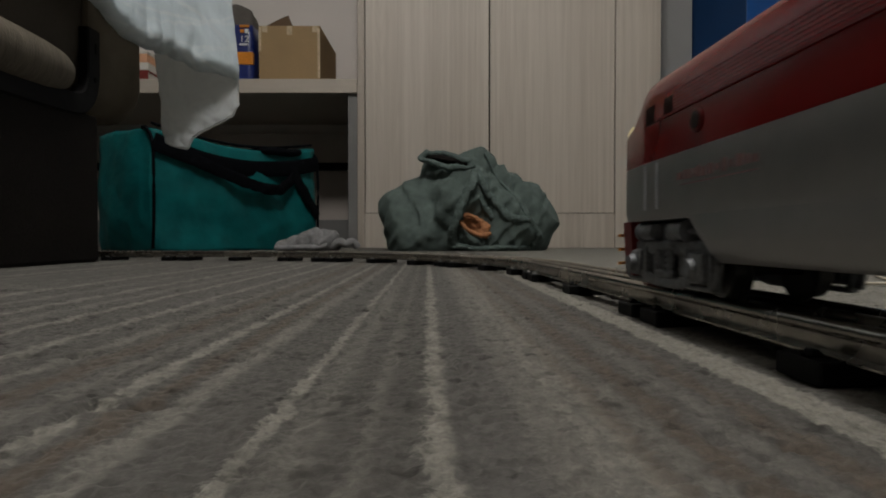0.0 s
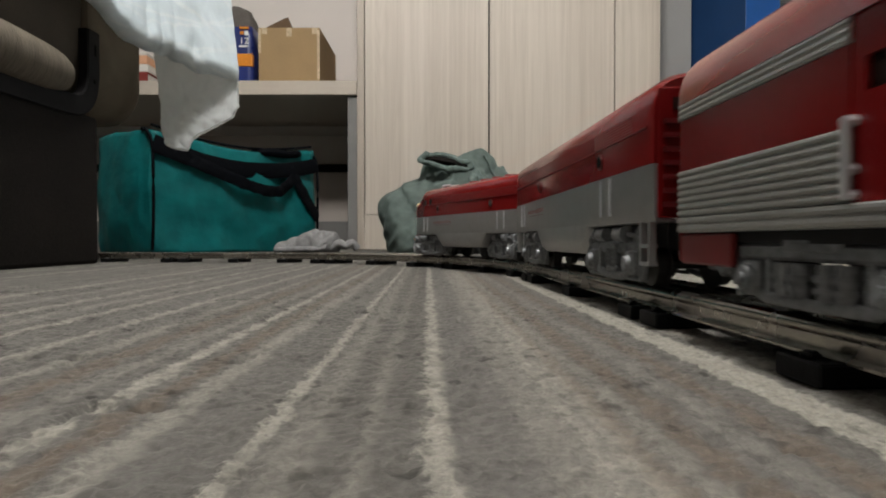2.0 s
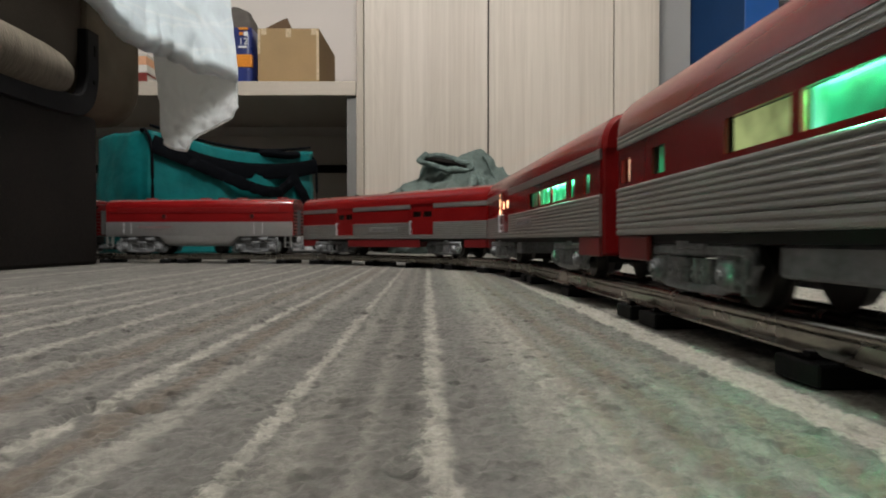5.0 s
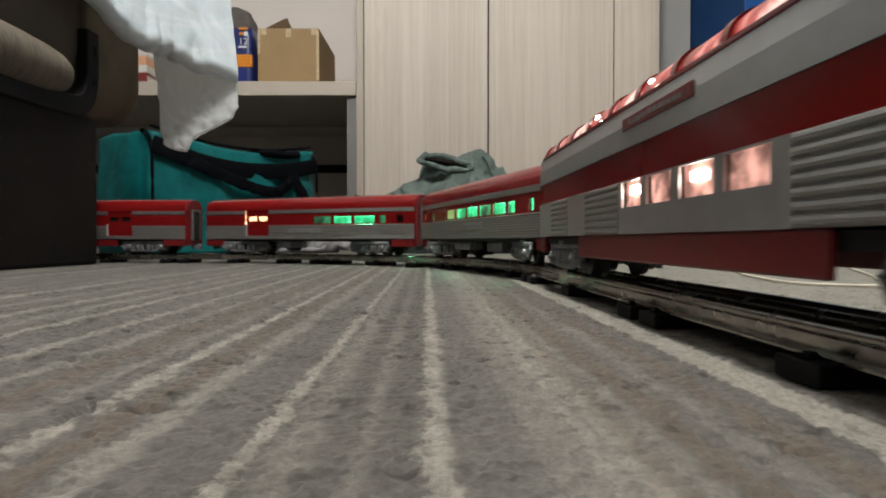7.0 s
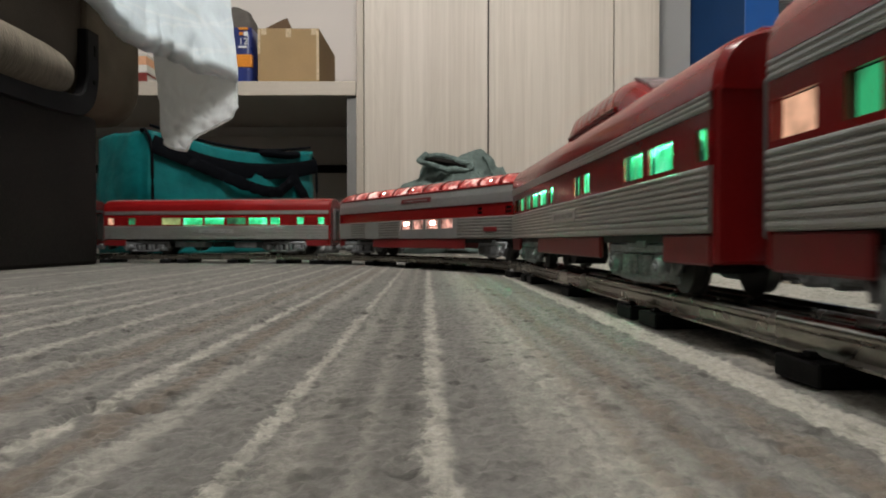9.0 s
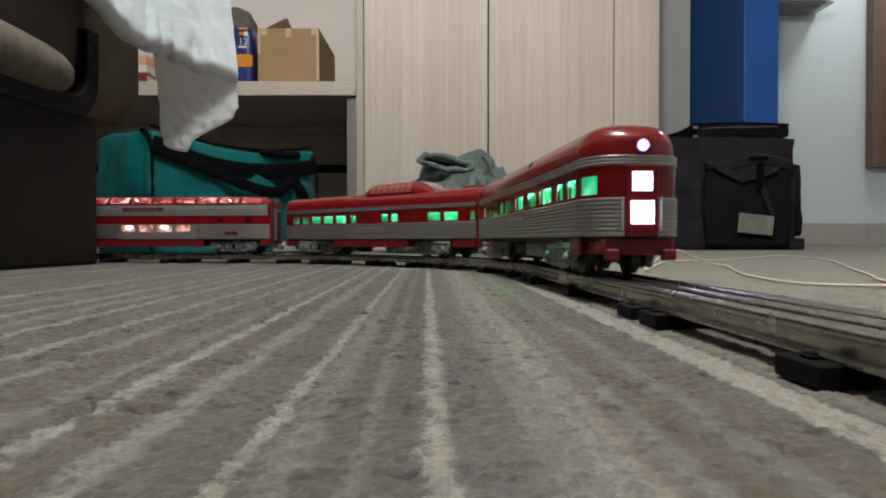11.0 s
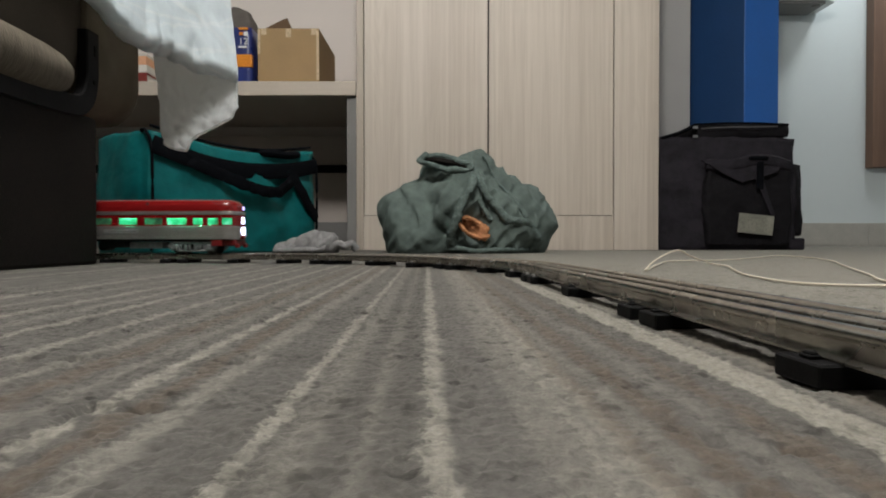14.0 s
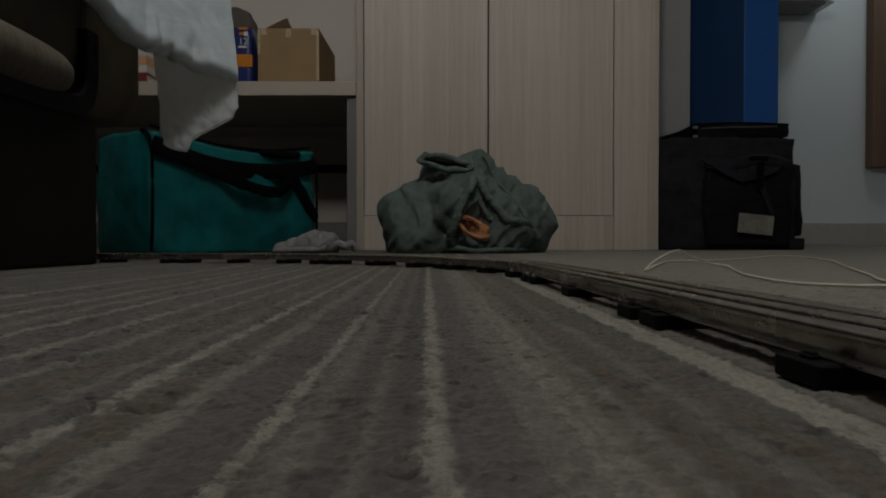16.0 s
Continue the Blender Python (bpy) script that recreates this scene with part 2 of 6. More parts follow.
def lit_pane_material(name, low, mid, high, strength, a=0.36, b=0.5, c=0.62, size=38.0):
    """A translucent tinted pane in front of a lamp: deep tint at its dim edges, almost white where the lamp is near."""
    m = bpy.data.materials.new(name)
    m.use_nodes = True
    n, l = m.node_tree.nodes, m.node_tree.links
    p = n["Principled BSDF"]
    p.inputs["Base Color"].default_value = (0.022, 0.026, 0.02, 1)
    p.inputs["Roughness"].default_value = 0.2
    co, t, r = n.new("ShaderNodeTexCoord"), n.new("ShaderNodeTexNoise"), n.new("ShaderNodeValToRGB")
    l.new(co.outputs["Object"], t.inputs["Vector"])
    t.inputs["Scale"].default_value, t.inputs["Detail"].default_value, t.inputs["Distortion"].default_value = size, 2.5, 0.4
    e = r.color_ramp.elements
    e[0].position, e[1].position = a, c
    e[0].color, e[1].color = (*low, 1), (*high, 1)
    k = e.new(b)
    k.color = (*mid, 1)
    l.new(t.outputs["Fac"], r.inputs["Fac"])
    l.new(r.outputs["Color"], p.inputs["Emission Color"])
    p.inputs["Emission Strength"].default_value = strength
    return m


CARPET = carpet_material()
WALL = material("pinkish_wall_paint", (0.82, 0.76, 0.72), 0.8, 0, 0.03, 3, bump=0.1, grain=260)
WALL_BACK = material("dim_wallcovering", (0.30, 0.26, 0.225), 0.85, 0, 0.08, 3, bump=0.1, grain=260)
WALL_COOL = material("cool_wall_paint", (0.62, 0.67, 0.68), 0.8, 0, 0.03, 3, bump=0.1, grain=260)
WALL_GREY = material("grey_wall_strip", (0.34, 0.335, 0.335), 0.8, 0, 0.05, 4, bump=0.1, grain=200)
CEILING = material("ceiling_paint", (0.74, 0.73, 0.71), 0.9, 0, 0.02, 2, bump=0.05)
OAK_A = wood_material("pale_ash_laminate", (0.598, 0.534, 0.465), (0.440, 0.380, 0.319), 1.3)
OAK_B = wood_material("pale_ash_laminate_second", (0.598, 0.534, 0.465), (0.440, 0.380, 0.319), 7.9)
OAK_DESK = wood_material("desk_laminate", (0.475, 0.414, 0.352), (0.370, 0.317, 0.264), 4.1)
DESK_TOP = material("plain_desk_laminate", (0.50, 0.44, 0.375), 0.5, 0, 0.06, 9, (1, 8, 8), bump=0.04)
WALNUT = wood_material("brown_wood", (0.2, 0.115, 0.075), (0.11, 0.06, 0.04), 2.2)
GREY_BOARD = material("grey_laminate", (0.2, 0.195, 0.19), 0.6, 0, 0.06, 8, bump=0.05)
BACK_BOARD = material("taupe_back_board", (0.52, 0.46, 0.42), 0.7, 0, 0.06, 8, bump=0.05)
GAP = material("dark_gap", (0.012, 0.011, 0.01), 0.9, 0, 0.2, gloss=0.12)
STONE = material("beige_skirting", (0.42, 0.4, 0.36), 0.5, 0, 0.12, 14, bump=0.05)
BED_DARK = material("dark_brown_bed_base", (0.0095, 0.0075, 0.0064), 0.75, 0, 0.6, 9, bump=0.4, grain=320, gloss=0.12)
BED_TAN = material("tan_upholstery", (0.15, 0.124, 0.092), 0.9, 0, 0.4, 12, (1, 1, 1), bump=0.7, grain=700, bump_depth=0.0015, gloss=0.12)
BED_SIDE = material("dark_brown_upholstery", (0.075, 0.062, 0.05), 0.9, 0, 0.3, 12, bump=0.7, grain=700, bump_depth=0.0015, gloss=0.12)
BED_ROLL = material("wound_tan_cord", (0.15, 0.128, 0.102), 0.9, 0, 0.3, 14, (1, 9, 1), bump=0.8, grain=55, bump_depth=0.002, gloss=0.12)
IRON = material("dark_iron", (0.0065, 0.006, 0.0065), 0.6, 0, 0.4, 30, gloss=0.12)
def see_through(m, colour, share):
    """Thin cloth: part of the light passes through it."""
    n, l = m.node_tree.nodes, m.node_tree.links
    mix, tr = n.new("ShaderNodeMixShader"), n.new("ShaderNodeBsdfTranslucent")
    tr.inputs["Color"].default_value = (*colour, 1)
    mix.inputs[0].default_value = share
    l.new(n["Principled BSDF"].outputs[0], mix.inputs[1])
    l.new(tr.outputs[0], mix.inputs[2])
    l.new(mix.outputs[0], n["Material Output"].inputs["Surface"])


def print_material():
    """White cotton with a faint printed net of pale lines on a bluish ground."""
    m = bpy.data.materials.new("printed_linen")
    m.use_nodes = True
    n, l = m.node_tree.nodes, m.node_tree.links
    b = n["Principled BSDF"]
    co = n.new("ShaderNodeTexCoord").outputs["Object"]
    lines = None
    for rx, rz, size in ((0.9, 0.62, 0.041), (-0.85, 0.7, 0.047), (0.25, -1.0, 0.052)):
        d = n.new("ShaderNodeVectorMath")
        d.operation = "DOT_PRODUCT"
        l.new(co, d.inputs[0])
        d.inputs[1].default_value = (rx / size, -rx * 0.6 / size, rz / size)
        f = n.new("ShaderNodeMath")
        f.operation = "PINGPONG"
        l.new(d.outputs["Value"], f.inputs[0])
        f.inputs[1].default_value = 0.5
        r = n.new("ShaderNodeMapRange")
        r.inputs["From Min"].default_value, r.inputs["From Max"].default_value = 0.075, 0.04
        l.new(f.outputs[0], r.inputs["Value"])
        if lines is None:
            lines = r.outputs["Result"]
        else:
            k = n.new("ShaderNodeMath")
            k.operation = "MAXIMUM"
            l.new(lines, k.inputs[0])
            l.new(r.outputs["Result"], k.inputs[1])
            lines = k.outputs[0]
    worn = n.new("ShaderNodeTexNoise")
    worn.inputs["Scale"].default_value = 16
    l.new(co, worn.inputs["Vector"])
    k = n.new("ShaderNodeMath")
    k.operation = "MULTIPLY"
    l.new(lines, k.inputs[0])
    l.new(worn.outputs["Fac"], k.inputs[1])
    mix = n.new("ShaderNodeMix")
    mix.data_type = "RGBA"
    l.new(k.outputs[0], mix.inputs["Factor"])
    mix.inputs["A"].default_value, mix.inputs["B"].default_value = (0.71, 0.80, 0.87, 1), (0.90, 0.94, 0.97, 1)
    l.new(mix.outputs["Result"], b.inputs["Base Color"])
    b.inputs["Roughness"].default_value = 0.9
    fine = n.new("ShaderNodeTexNoise")
    fine.inputs["Scale"].default_value, fine.inputs["Detail"].default_value, fine.inputs["Distortion"].default_value = 17, 4, 0.5
    l.new(co, fine.inputs["Vector"])
    bp = n.new("ShaderNodeBump")
    bp.inputs["Strength"].default_value, bp.inputs["Distance"].default_value = 0.3, 0.009
    l.new(fine.outputs["Fac"], bp.inputs["Height"])
    l.new(bp.outputs["Normal"], b.inputs["Normal"])
    return m


LINEN_PRINT = print_material()
LINEN = material("white_linen", (0.84, 0.87, 0.92), 0.9, 0, 0.06, 10, bump=0.35, grain=900)
for cloth, share in ((LINEN, 0.62), (LINEN_PRINT, 0.4)):
    see_through(cloth, (0.9, 0.9, 0.87), share)
TEAL = material("teal_nylon", (0.0015, 0.110, 0.113), 0.55, 0, 0.3, 8, bump=0.4, grain=16, bump_depth=0.014, gloss=0.22)
TEAL_DARK = material("black_webbing", (0.003, 0.0035, 0.005), 0.8, 0, 0.3, 40, bump=0.6, grain=600, gloss=0.05)
DENIM = material("sage_green_cotton", (0.112, 0.142, 0.132), 0.92, 0, 0.25, 22, bump=0.45, grain=42, bump_depth=0.006, gloss=0.12)
DENIM_SEAM = material("sage_green_hem", (0.115, 0.148, 0.138), 0.92, 0, 0.35, 60, bump=1.0, grain=130, bump_depth=0.005, gloss=0.12)
ORANGE = material("orange_lining", (0.44, 0.19, 0.085), 0.85, 0, 0.35, 45, bump=0.8, grain=120, bump_depth=0.004)
SOCK = material("grey_knit", (0.25, 0.245, 0.25), 0.95, 0, 0.3, 22, bump=0.8, grain=75, bump_depth=0.005, gloss=0.12)
CARDBOARD = material("brown_cardboard", (0.36, 0.24, 0.12), 0.8, 0, 0.1, 12, (1, 1, 1), bump=0.15, grain=260)
CARD_IN = material("dark_cardboard", (0.13, 0.08, 0.045), 0.9, 0, 0.1, 12)
# tape made paler, so its whitish glare sits in the base colour
TAPE = material("tape_with_glare", (0.60, 0.48, 0.33), 0.25, 0, 0.2, 60)
NAVY = material("navy_film", (0.015, 0.028, 0.15), 0.3, 0, 0.2, 20)
PACK_ORANGE = material("orange_film", (0.75, 0.27, 0.03), 0.3, 0, 0.2, 20)
PACK_WHITE = material("white_print", (0.8, 0.8, 0.82), 0.4, 0, 0.03, 20, bump=0)
TAUPE_BAG = material("taupe_cloth", (0.14, 0.125, 0.115), 0.9, 0, 0.25, 16, bump=0.5, grain=400, gloss=0.12)
BOOK_RED = material("dark_red_cover", (0.2, 0.03, 0.025), 0.5, 0, 0.15, 20)
BOOK_PEACH = material("peach_cover", (0.75, 0.4, 0.24), 0.5, 0, 0.15, 20)
PAPER = material("paper_white", (0.7, 0.67, 0.62), 0.8, 0, 0.08, 40)
NYLON = material("black_nylon", (0.022, 0.0195, 0.025), 0.66, 0, 0.4, 10, bump=0.6, grain=26, bump_depth=0.012, gloss=0.12)
NYLON_POCKET = material("black_nylon_pocket", (0.0095, 0.0085, 0.0105), 0.7, 0, 0.4, 10, bump=0.6, grain=30, bump_depth=0.012, gloss=0.12)
ZIP = material("zip_metal", (0.35, 0.35, 0.36), 0.4, 0.8, 0.1)
TAG = material("grey_printed_tag", (0.22, 0.215, 0.18), 0.6, 0, 0.4, 18, bump=0.1)
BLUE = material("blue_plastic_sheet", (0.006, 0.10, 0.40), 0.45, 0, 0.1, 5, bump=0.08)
# same blue, darkened: the shade on the left leaf is in its colour
BLUE_SHADED = material("blue_plastic_sheet_shaded", (0.008, 0.045, 0.14), 0.5, 0, 0.15, 5, bump=0.08)
WHITE_PLASTIC = material("white_enamel", (0.72, 0.74, 0.72), 0.35, 0, 0.03, 8, bump=0)
WIRE = material("cream_wire", (0.62, 0.55, 0.45), 0.5, 0, 0.08, 40, bump=0)
TIN = material("tinplate_rail", (0.36, 0.335, 0.30), 0.26, 1.0, 0.3, 30, (1, 1, 1), bump=0.2, grain=180)
TIE = material("black_tie", (0.006, 0.006, 0.0065), 0.6, 0.0, 0.4, 60, bump=0.3, gloss=0.1)
PIN = material("track_pin", (0.2, 0.195, 0.19), 0.5, 0.9, 0.15)
RED = material("red_gloss_plastic", (0.178, 0.0072, 0.0075), 0.19, 0, 0.08, 14, bump=0.02)
RED_DULL = material("red_moulded_plastic", (0.15, 0.0052, 0.006), 0.42, 0, 0.1, 14, bump=0.03)
SILVER = material("silver_paint", (0.41, 0.405, 0.40), 0.40, 0.7, 0.08, 20, bump=0.03)
FLUTE = material("fluted_aluminium", (0.345, 0.338, 0.322), 0.40, 0.75, 0.1, 18, bump=0.03)
CAST = material("cast_silver_truck", (0.22, 0.225, 0.235), 0.62, 0.6, 0.45, 90, bump=0.4, grain=400)
CHROME = material("bright_chrome", (0.72, 0.73, 0.76), 0.3, 0.55, 0.04, 30, bump=0)
UNDER = material("black_underframe", (0.014, 0.013, 0.013), 0.6, 0, 0.25, 40, gloss=0.25)
WHEEL = material("blackened_wheel", (0.05, 0.048, 0.045), 0.4, 0.6, 0.2, 60)
DARK_GLASS = material("dark_window", (0.03, 0.018, 0.016), 0.12, 0, 0.3, 60, bump=0)
GREY_BELLOWS = material("grey_bellows", (0.1, 0.095, 0.095), 0.8, 0, 0.15, 60)
SCRIPT = material("red_lettering", (0.26, 0.15, 0.145), 0.5, 0, 0.1, 80, bump=0)
SCRIPT_GREY = material("grey_lettering", (0.2, 0.19, 0.19), 0.5, 0, 0.1, 80, bump=0)
GLOW_GREEN = lit_pane_material("green_lit_pane", (0.012, 0.18, 0.07), (0.02, 0.46, 0.18), (0.22, 0.92, 0.56), 1.1, 0.36, 0.52, 0.68)
GLOW_STRIP = glow_material("added_green_strip", (0.10, 1.0, 0.42), 420, 0.05)
GLOW_GREEN_DIM = lit_pane_material("dim_green_pane", (0.012, 0.035, 0.018), (0.025, 0.10, 0.045), (0.03, 0.33, 0.13), 1.0)
GLOW_CREAM = glow_material("cream_lit_pane", (1.0, 0.56, 0.36), 0.55)
GLOW_OLIVE = glow_material("olive_lit_pane", (0.62, 0.72, 0.3), 0.3)
GLOW_ORANGE = glow_material("orange_lit_pane", (1.0, 0.5, 0.26), 2.2, 0.9, 170)
GLOW_WARM = glow_material("warm_white_pane", (1.0, 0.5, 0.4), 0.5, 0.95, 110)
GLOW_BULB = glow_material("bulb", (1.0, 0.86, 0.74), 40, 0.1)
GLOW_COLD = glow_material("cold_white_pane", (0.62, 0.68, 1.0), 5.0, 0.25)
GLOW_TAIL = glow_material("violet_marker", (0.5, 0.42, 1.0), 2.6, 0.2)
GLOW_NOSE = glow_material("cream_number_board", (1.0, 0.85, 0.45), 0.55, 0.3)
GLOW_DOME = lit_pane_material("lit_red_dome_pane", (0.16, 0.012, 0.012), (0.50, 0.06, 0.05), (1.0, 0.66, 0.58), 1.0, 0.36, 0.50, 0.64, 62)
DOME_GLASS = material("clear_dome_glass", (0.20, 0.14, 0.14), 0.12, 0, 0.25, 60, bump=0)
DOME = material("dome_glazing", (0.24, 0.07, 0.065), 0.12, 0, 0.3, 40, bump=0)
LAMP = glow_material("lamp_diffuser", (1.0, 0.93, 0.86), 3.0, 0.02)

# ---------------------------------------------------------------- mesh helpers
def part(name, bm, mat, parent=None, label="", smooth=False):
    me = bpy.data.meshes.new(name)
    bmesh.ops.recalc_face_normals(bm, faces=bm.faces)
    bm.to_mesh(me)
    bm.free()
    me.materials.append(mat)
    if smooth:
        me.polygons.foreach_set("use_smooth", [True] * len(me.polygons))
        if smooth != "all":
            me.set_sharp_from_angle(angle=radians(38))
    ob = new(name, me)
    ob.parent = parent
    return tagged(ob, label)


def thing(name, label, category, group="", kind="", at=None):
    ob = new(name)
    ob.empty_display_size = 0.05
    if at is not None:
        ob.matrix_world = at
    return tagged(ob, label, category, group, kind)


def block(bm, x0, x1, y0, y1, z0, z1, bevel=0.0, seg=2, m=None):
    r = bmesh.ops.create_cube(bm, size=1, matrix=Matrix.Translation(((x0 + x1) / 2, (y0 + y1) / 2, (z0 + z1) / 2)) @ Matrix.Diagonal((x1 - x0, y1 - y0, z1 - z0, 1)))
    vs = r["verts"]
    if bevel:
        es = list({e for v in vs for e in v.link_edges})
        vs = bmesh.ops.bevel(bm, geom=es, offset=bevel, segments=seg, profile=0.5, affect="EDGES")["verts"]
    if m is not None:
        bmesh.ops.transform(bm, matrix=m, verts=vs)
    return bm


def blk(x0, x1, y0, y1, z0, z1, bevel=0.0, seg=2, m=None):
    return block(bmesh.new(), x0, x1, y0, y1, z0, z1, bevel, seg, m)


def rod(bm, a, b, r, seg=10, r2=None):
    a, b = Vector(a), Vector(b)
    d = b - a
    bmesh.ops.create_cone(bm, cap_ends=True, segments=seg, radius1=r, radius2=r if r2 is None else r2, depth=d.length,
                          matrix=Matrix.Translation((a + b) / 2) @ d.to_track_quat("Z", "Y").to_matrix().to_4x4())
    return bm


def tube(bm, pts, r, seg=8, flat=1.0, closed=False):
    """A round (or flattened) cord through points."""
    pts = [Vector(p) for p in pts]
    rings = []
    n = len(pts)
    for i, p in enumerate(pts):
        a = pts[(i - 1) % n] if closed or i else pts[0]
        c = pts[(i + 1) % n] if closed or i < n - 1 else pts[-1]
        d = (c - a).normalized()
        side = d.cross(Vector((0, 0, 1)))
        side = side.normalized() if side.length > 1e-4 else Vector((1, 0, 0))
        up = side.cross(d)
        rings.append([bm.verts.new(p + side * (math.cos(k * math.tau / seg) * r) + up * (math.sin(k * math.tau / seg) * r * flat)) for k in range(seg)])
    for i in range(n if closed else n - 1):
        q, w = rings[i], rings[(i + 1) % n]
        for k in range(seg):
            bm.faces.new((q[k], q[(k + 1) % seg], w[(k + 1) % seg], w[k]))
    if not closed:
        bm.faces.new(rings[0][::-1])
        bm.faces.new(rings[-1])
    return bm


def smooth_path(pts, n=6):
    """Catmull-Rom points through a short list."""
    pts = [Vector(p) for p in pts]
    out = []
    for i in range(len(pts) - 1):
        p0, p1, p2, p3 = pts[max(i - 1, 0)], pts[i], pts[i + 1], pts[min(i + 2, len(pts) - 1)]
        for k in range(n):
            u = k / n
            out.append(0.5 * ((2 * p1) + (p2 - p0) * u + (2 * p0 - 5 * p1 + 4 * p2 - p3) * u * u + (3 * p1 - p0 - 3 * p2 + p3) * u**3))
    return out + [pts[-1]]


def sweep(bm, path, profile, cap=True):
    """Sweep an open or closed profile of (outward, z) along a plan path of (x, y, nx, ny)."""
    rings = [[bm.verts.new((x + nx * o, y + ny * o, z)) for o, z in profile] for x, y, nx, ny in path]
    k = len(profile)
    for a, b in zip(rings, rings[1:]):
        for i in range(k):
            bm.faces.new((a[i], a[(i + 1) % k], b[(i + 1) % k], b[i]))
    if cap:
        bm.faces.new(rings[0][::-1])
        bm.faces.new(rings[-1])
    return bm


def loft(bm, rings, cap=True, closed=True):
    vs = [[bm.verts.new(p) for p in r] for r in rings]
    k = len(vs[0])
    for a, b in zip(vs, vs[1:]):
        for i in range(k if closed else k - 1):
            bm.faces.new((a[i], a[(i + 1) % k], b[(i + 1) % k], b[i]))
    if cap:
        bm.faces.new(vs[0][::-1])
        bm.faces.new(vs[-1])
    return bm


def pucker(bm, amount, size, seed):
    """Crumple a skin a little along its normals."""
    bm.normal_update()
    for v, n in [(v, v.normal.copy()) for v in bm.verts]:
        v.co += n * amount * (noise.noise(v.co * size + Vector((seed, 0, 0))) + 0.5 * noise.noise(v.co * size * 2.3 + Vector((0, seed, 0))))
    return bm


def soft_box(bm, sx, sy, sz, cuts, bulge, rough, seed, m=None, round_=0.25):
    """A stuffed box: sides bulge, corners round, and the cloth is uneven. It stands on z = 0."""
    bmesh.ops.create_cube(bm, size=2)
    bmesh.ops.subdivide_edges(bm, edges=bm.edges[:], cuts=cuts, use_grid_fill=True)
    for v in bm.verts:
        c = v.co.copy()
        s = c.normalized() * 1.25
        q = c.lerp(s, round_)
        for i in range(3):
            j, k = (i + 1) % 3, (i + 2) % 3
            q[i] *= 1 + bulge * (1 - c[j] ** 2) * (1 - c[k] ** 2)
        p = Vector((q.x * sx / 2, q.y * sy / 2, q.z * sz / 2))
        w = noise.noise_vector(p * 9 + Vector((seed, 0, 0))) * rough + noise.noise_vector(p * 24 + Vector((0, seed, 0))) * rough * 0.4
        p += w
        v.co = p
    zmin = -sz / 2 * 0.97
    for v in bm.verts:
        v.co.z = max(v.co.z, zmin) - zmin
    if m is not None:
        bmesh.ops.transform(bm, matrix=m, verts=bm.verts)
    return bm

# ---------------------------------------------------------------- the room
def structure(name, bm, mat, label, smooth=False, parent=None):
    return tagged(part(name, bm, mat, parent, smooth=smooth), label, kind="structure")


WX, EX, SY, NY, NY2 = -5.6, 3.5, -5.2, 3.3, 4.09


def lattice(px, py, cell, seed):
    """Smooth random heights on a square lattice, read at many points at once; from -1 to 1."""
    rng = np.random.default_rng(seed)
    table = rng.uniform(-1, 1, (512, 512))
    u, v = px / cell, py / cell
    i, j = np.floor(u).astype(int), np.floor(v).astype(int)
    fu, fv = u - i, v - j
    fu, fv = fu * fu * (3 - 2 * fu), fv * fv * (3 - 2 * fv)
    q = lambda a, b: table[(i + a) % 512, (j + b) % 512]
    return (q(0, 0) * (1 - fu) + q(1, 0) * fu) * (1 - fv) + (q(0, 1) * (1 - fu) + q(1, 1) * fu) * fv


def carpet_floor():
    """The floor slab; near the track its pile stands in tufts and clumps, parted in short cross creases."""
    gx = np.concatenate([np.linspace(WX, -1.0, 10), np.linspace(-1.0, -0.36, 70)[1:], np.linspace(-0.36, 0.34, 900)[1:], np.linspace(0.34, 1.2, 110)[1:], np.linspace(1.2, EX, 10)[1:]])
    gy = np.concatenate([np.linspace(SY, 0.0, 10), np.linspace(0.0, 0.06, 12)[1:], np.linspace(0.06, 0.36, 370)[1:], 0.36 * (1.4 / 0.36) ** (np.arange(1, 301) / 300), np.linspace(1.4, NY2, 40)[1:]])
    px, py = np.meshgrid(gx, gy, indexing="ij")
    rows, cols = px.shape
    # whole pile
    z = 0.00055 * lattice(px, py, 0.0014, 1) + 0.00045 * lattice(px, py, 0.0031, 2) + 0.00055 * lattice(px, py, 0.011, 3)
    # cross creases where the pile parts
    part_ = np.clip((lattice(px, py * 0.5, 0.006, 4) - 0.45) / 0.3, 0, 1) * np.clip((lattice(px * 0.25, py, 0.02, 5) - 0.1) / 0.3, 0, 1)
    z -= 0.0022 * part_
    fade = np.clip((0.75 - np.abs(px)) / 0.25, 0, 1) * np.clip((1.5 - py) / 0.4, 0, 1) * np.clip((py - 0.0) / 0.06, 0, 1)
    z = (z - 0.0003) * fade
    verts = np.stack([px, py, z], -1).reshape(-1, 3)
    idx = np.arange(rows * cols).reshape(rows, cols)
    quads = np.stack([idx[:-1, :-1], idx[1:, :-1], idx[1:, 1:], idx[:-1, 1:]], -1).reshape(-1, 4)
    me = bpy.data.meshes.new("floor")
    me.vertices.add(len(verts))
    me.vertices.foreach_set("co", verts.ravel())
    me.loops.add(quads.size)
    me.loops.foreach_set("vertex_index", quads.ravel())
    me.polygons.add(len(quads))
    me.polygons.foreach_set("loop_start", np.arange(0, quads.size, 4))
    me.polygons.foreach_set("use_smooth", np.ones(len(quads), bool))
    me.update(calc_edges=True)
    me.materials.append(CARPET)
    tagged(new("floor", me), "grey-brown carpet floor with pale woven stripes", kind="structure")
    structure("floor_slab", blk(WX, EX, SY, NY2, -0.12, -0.006), GAP, "dark slab under the carpet")


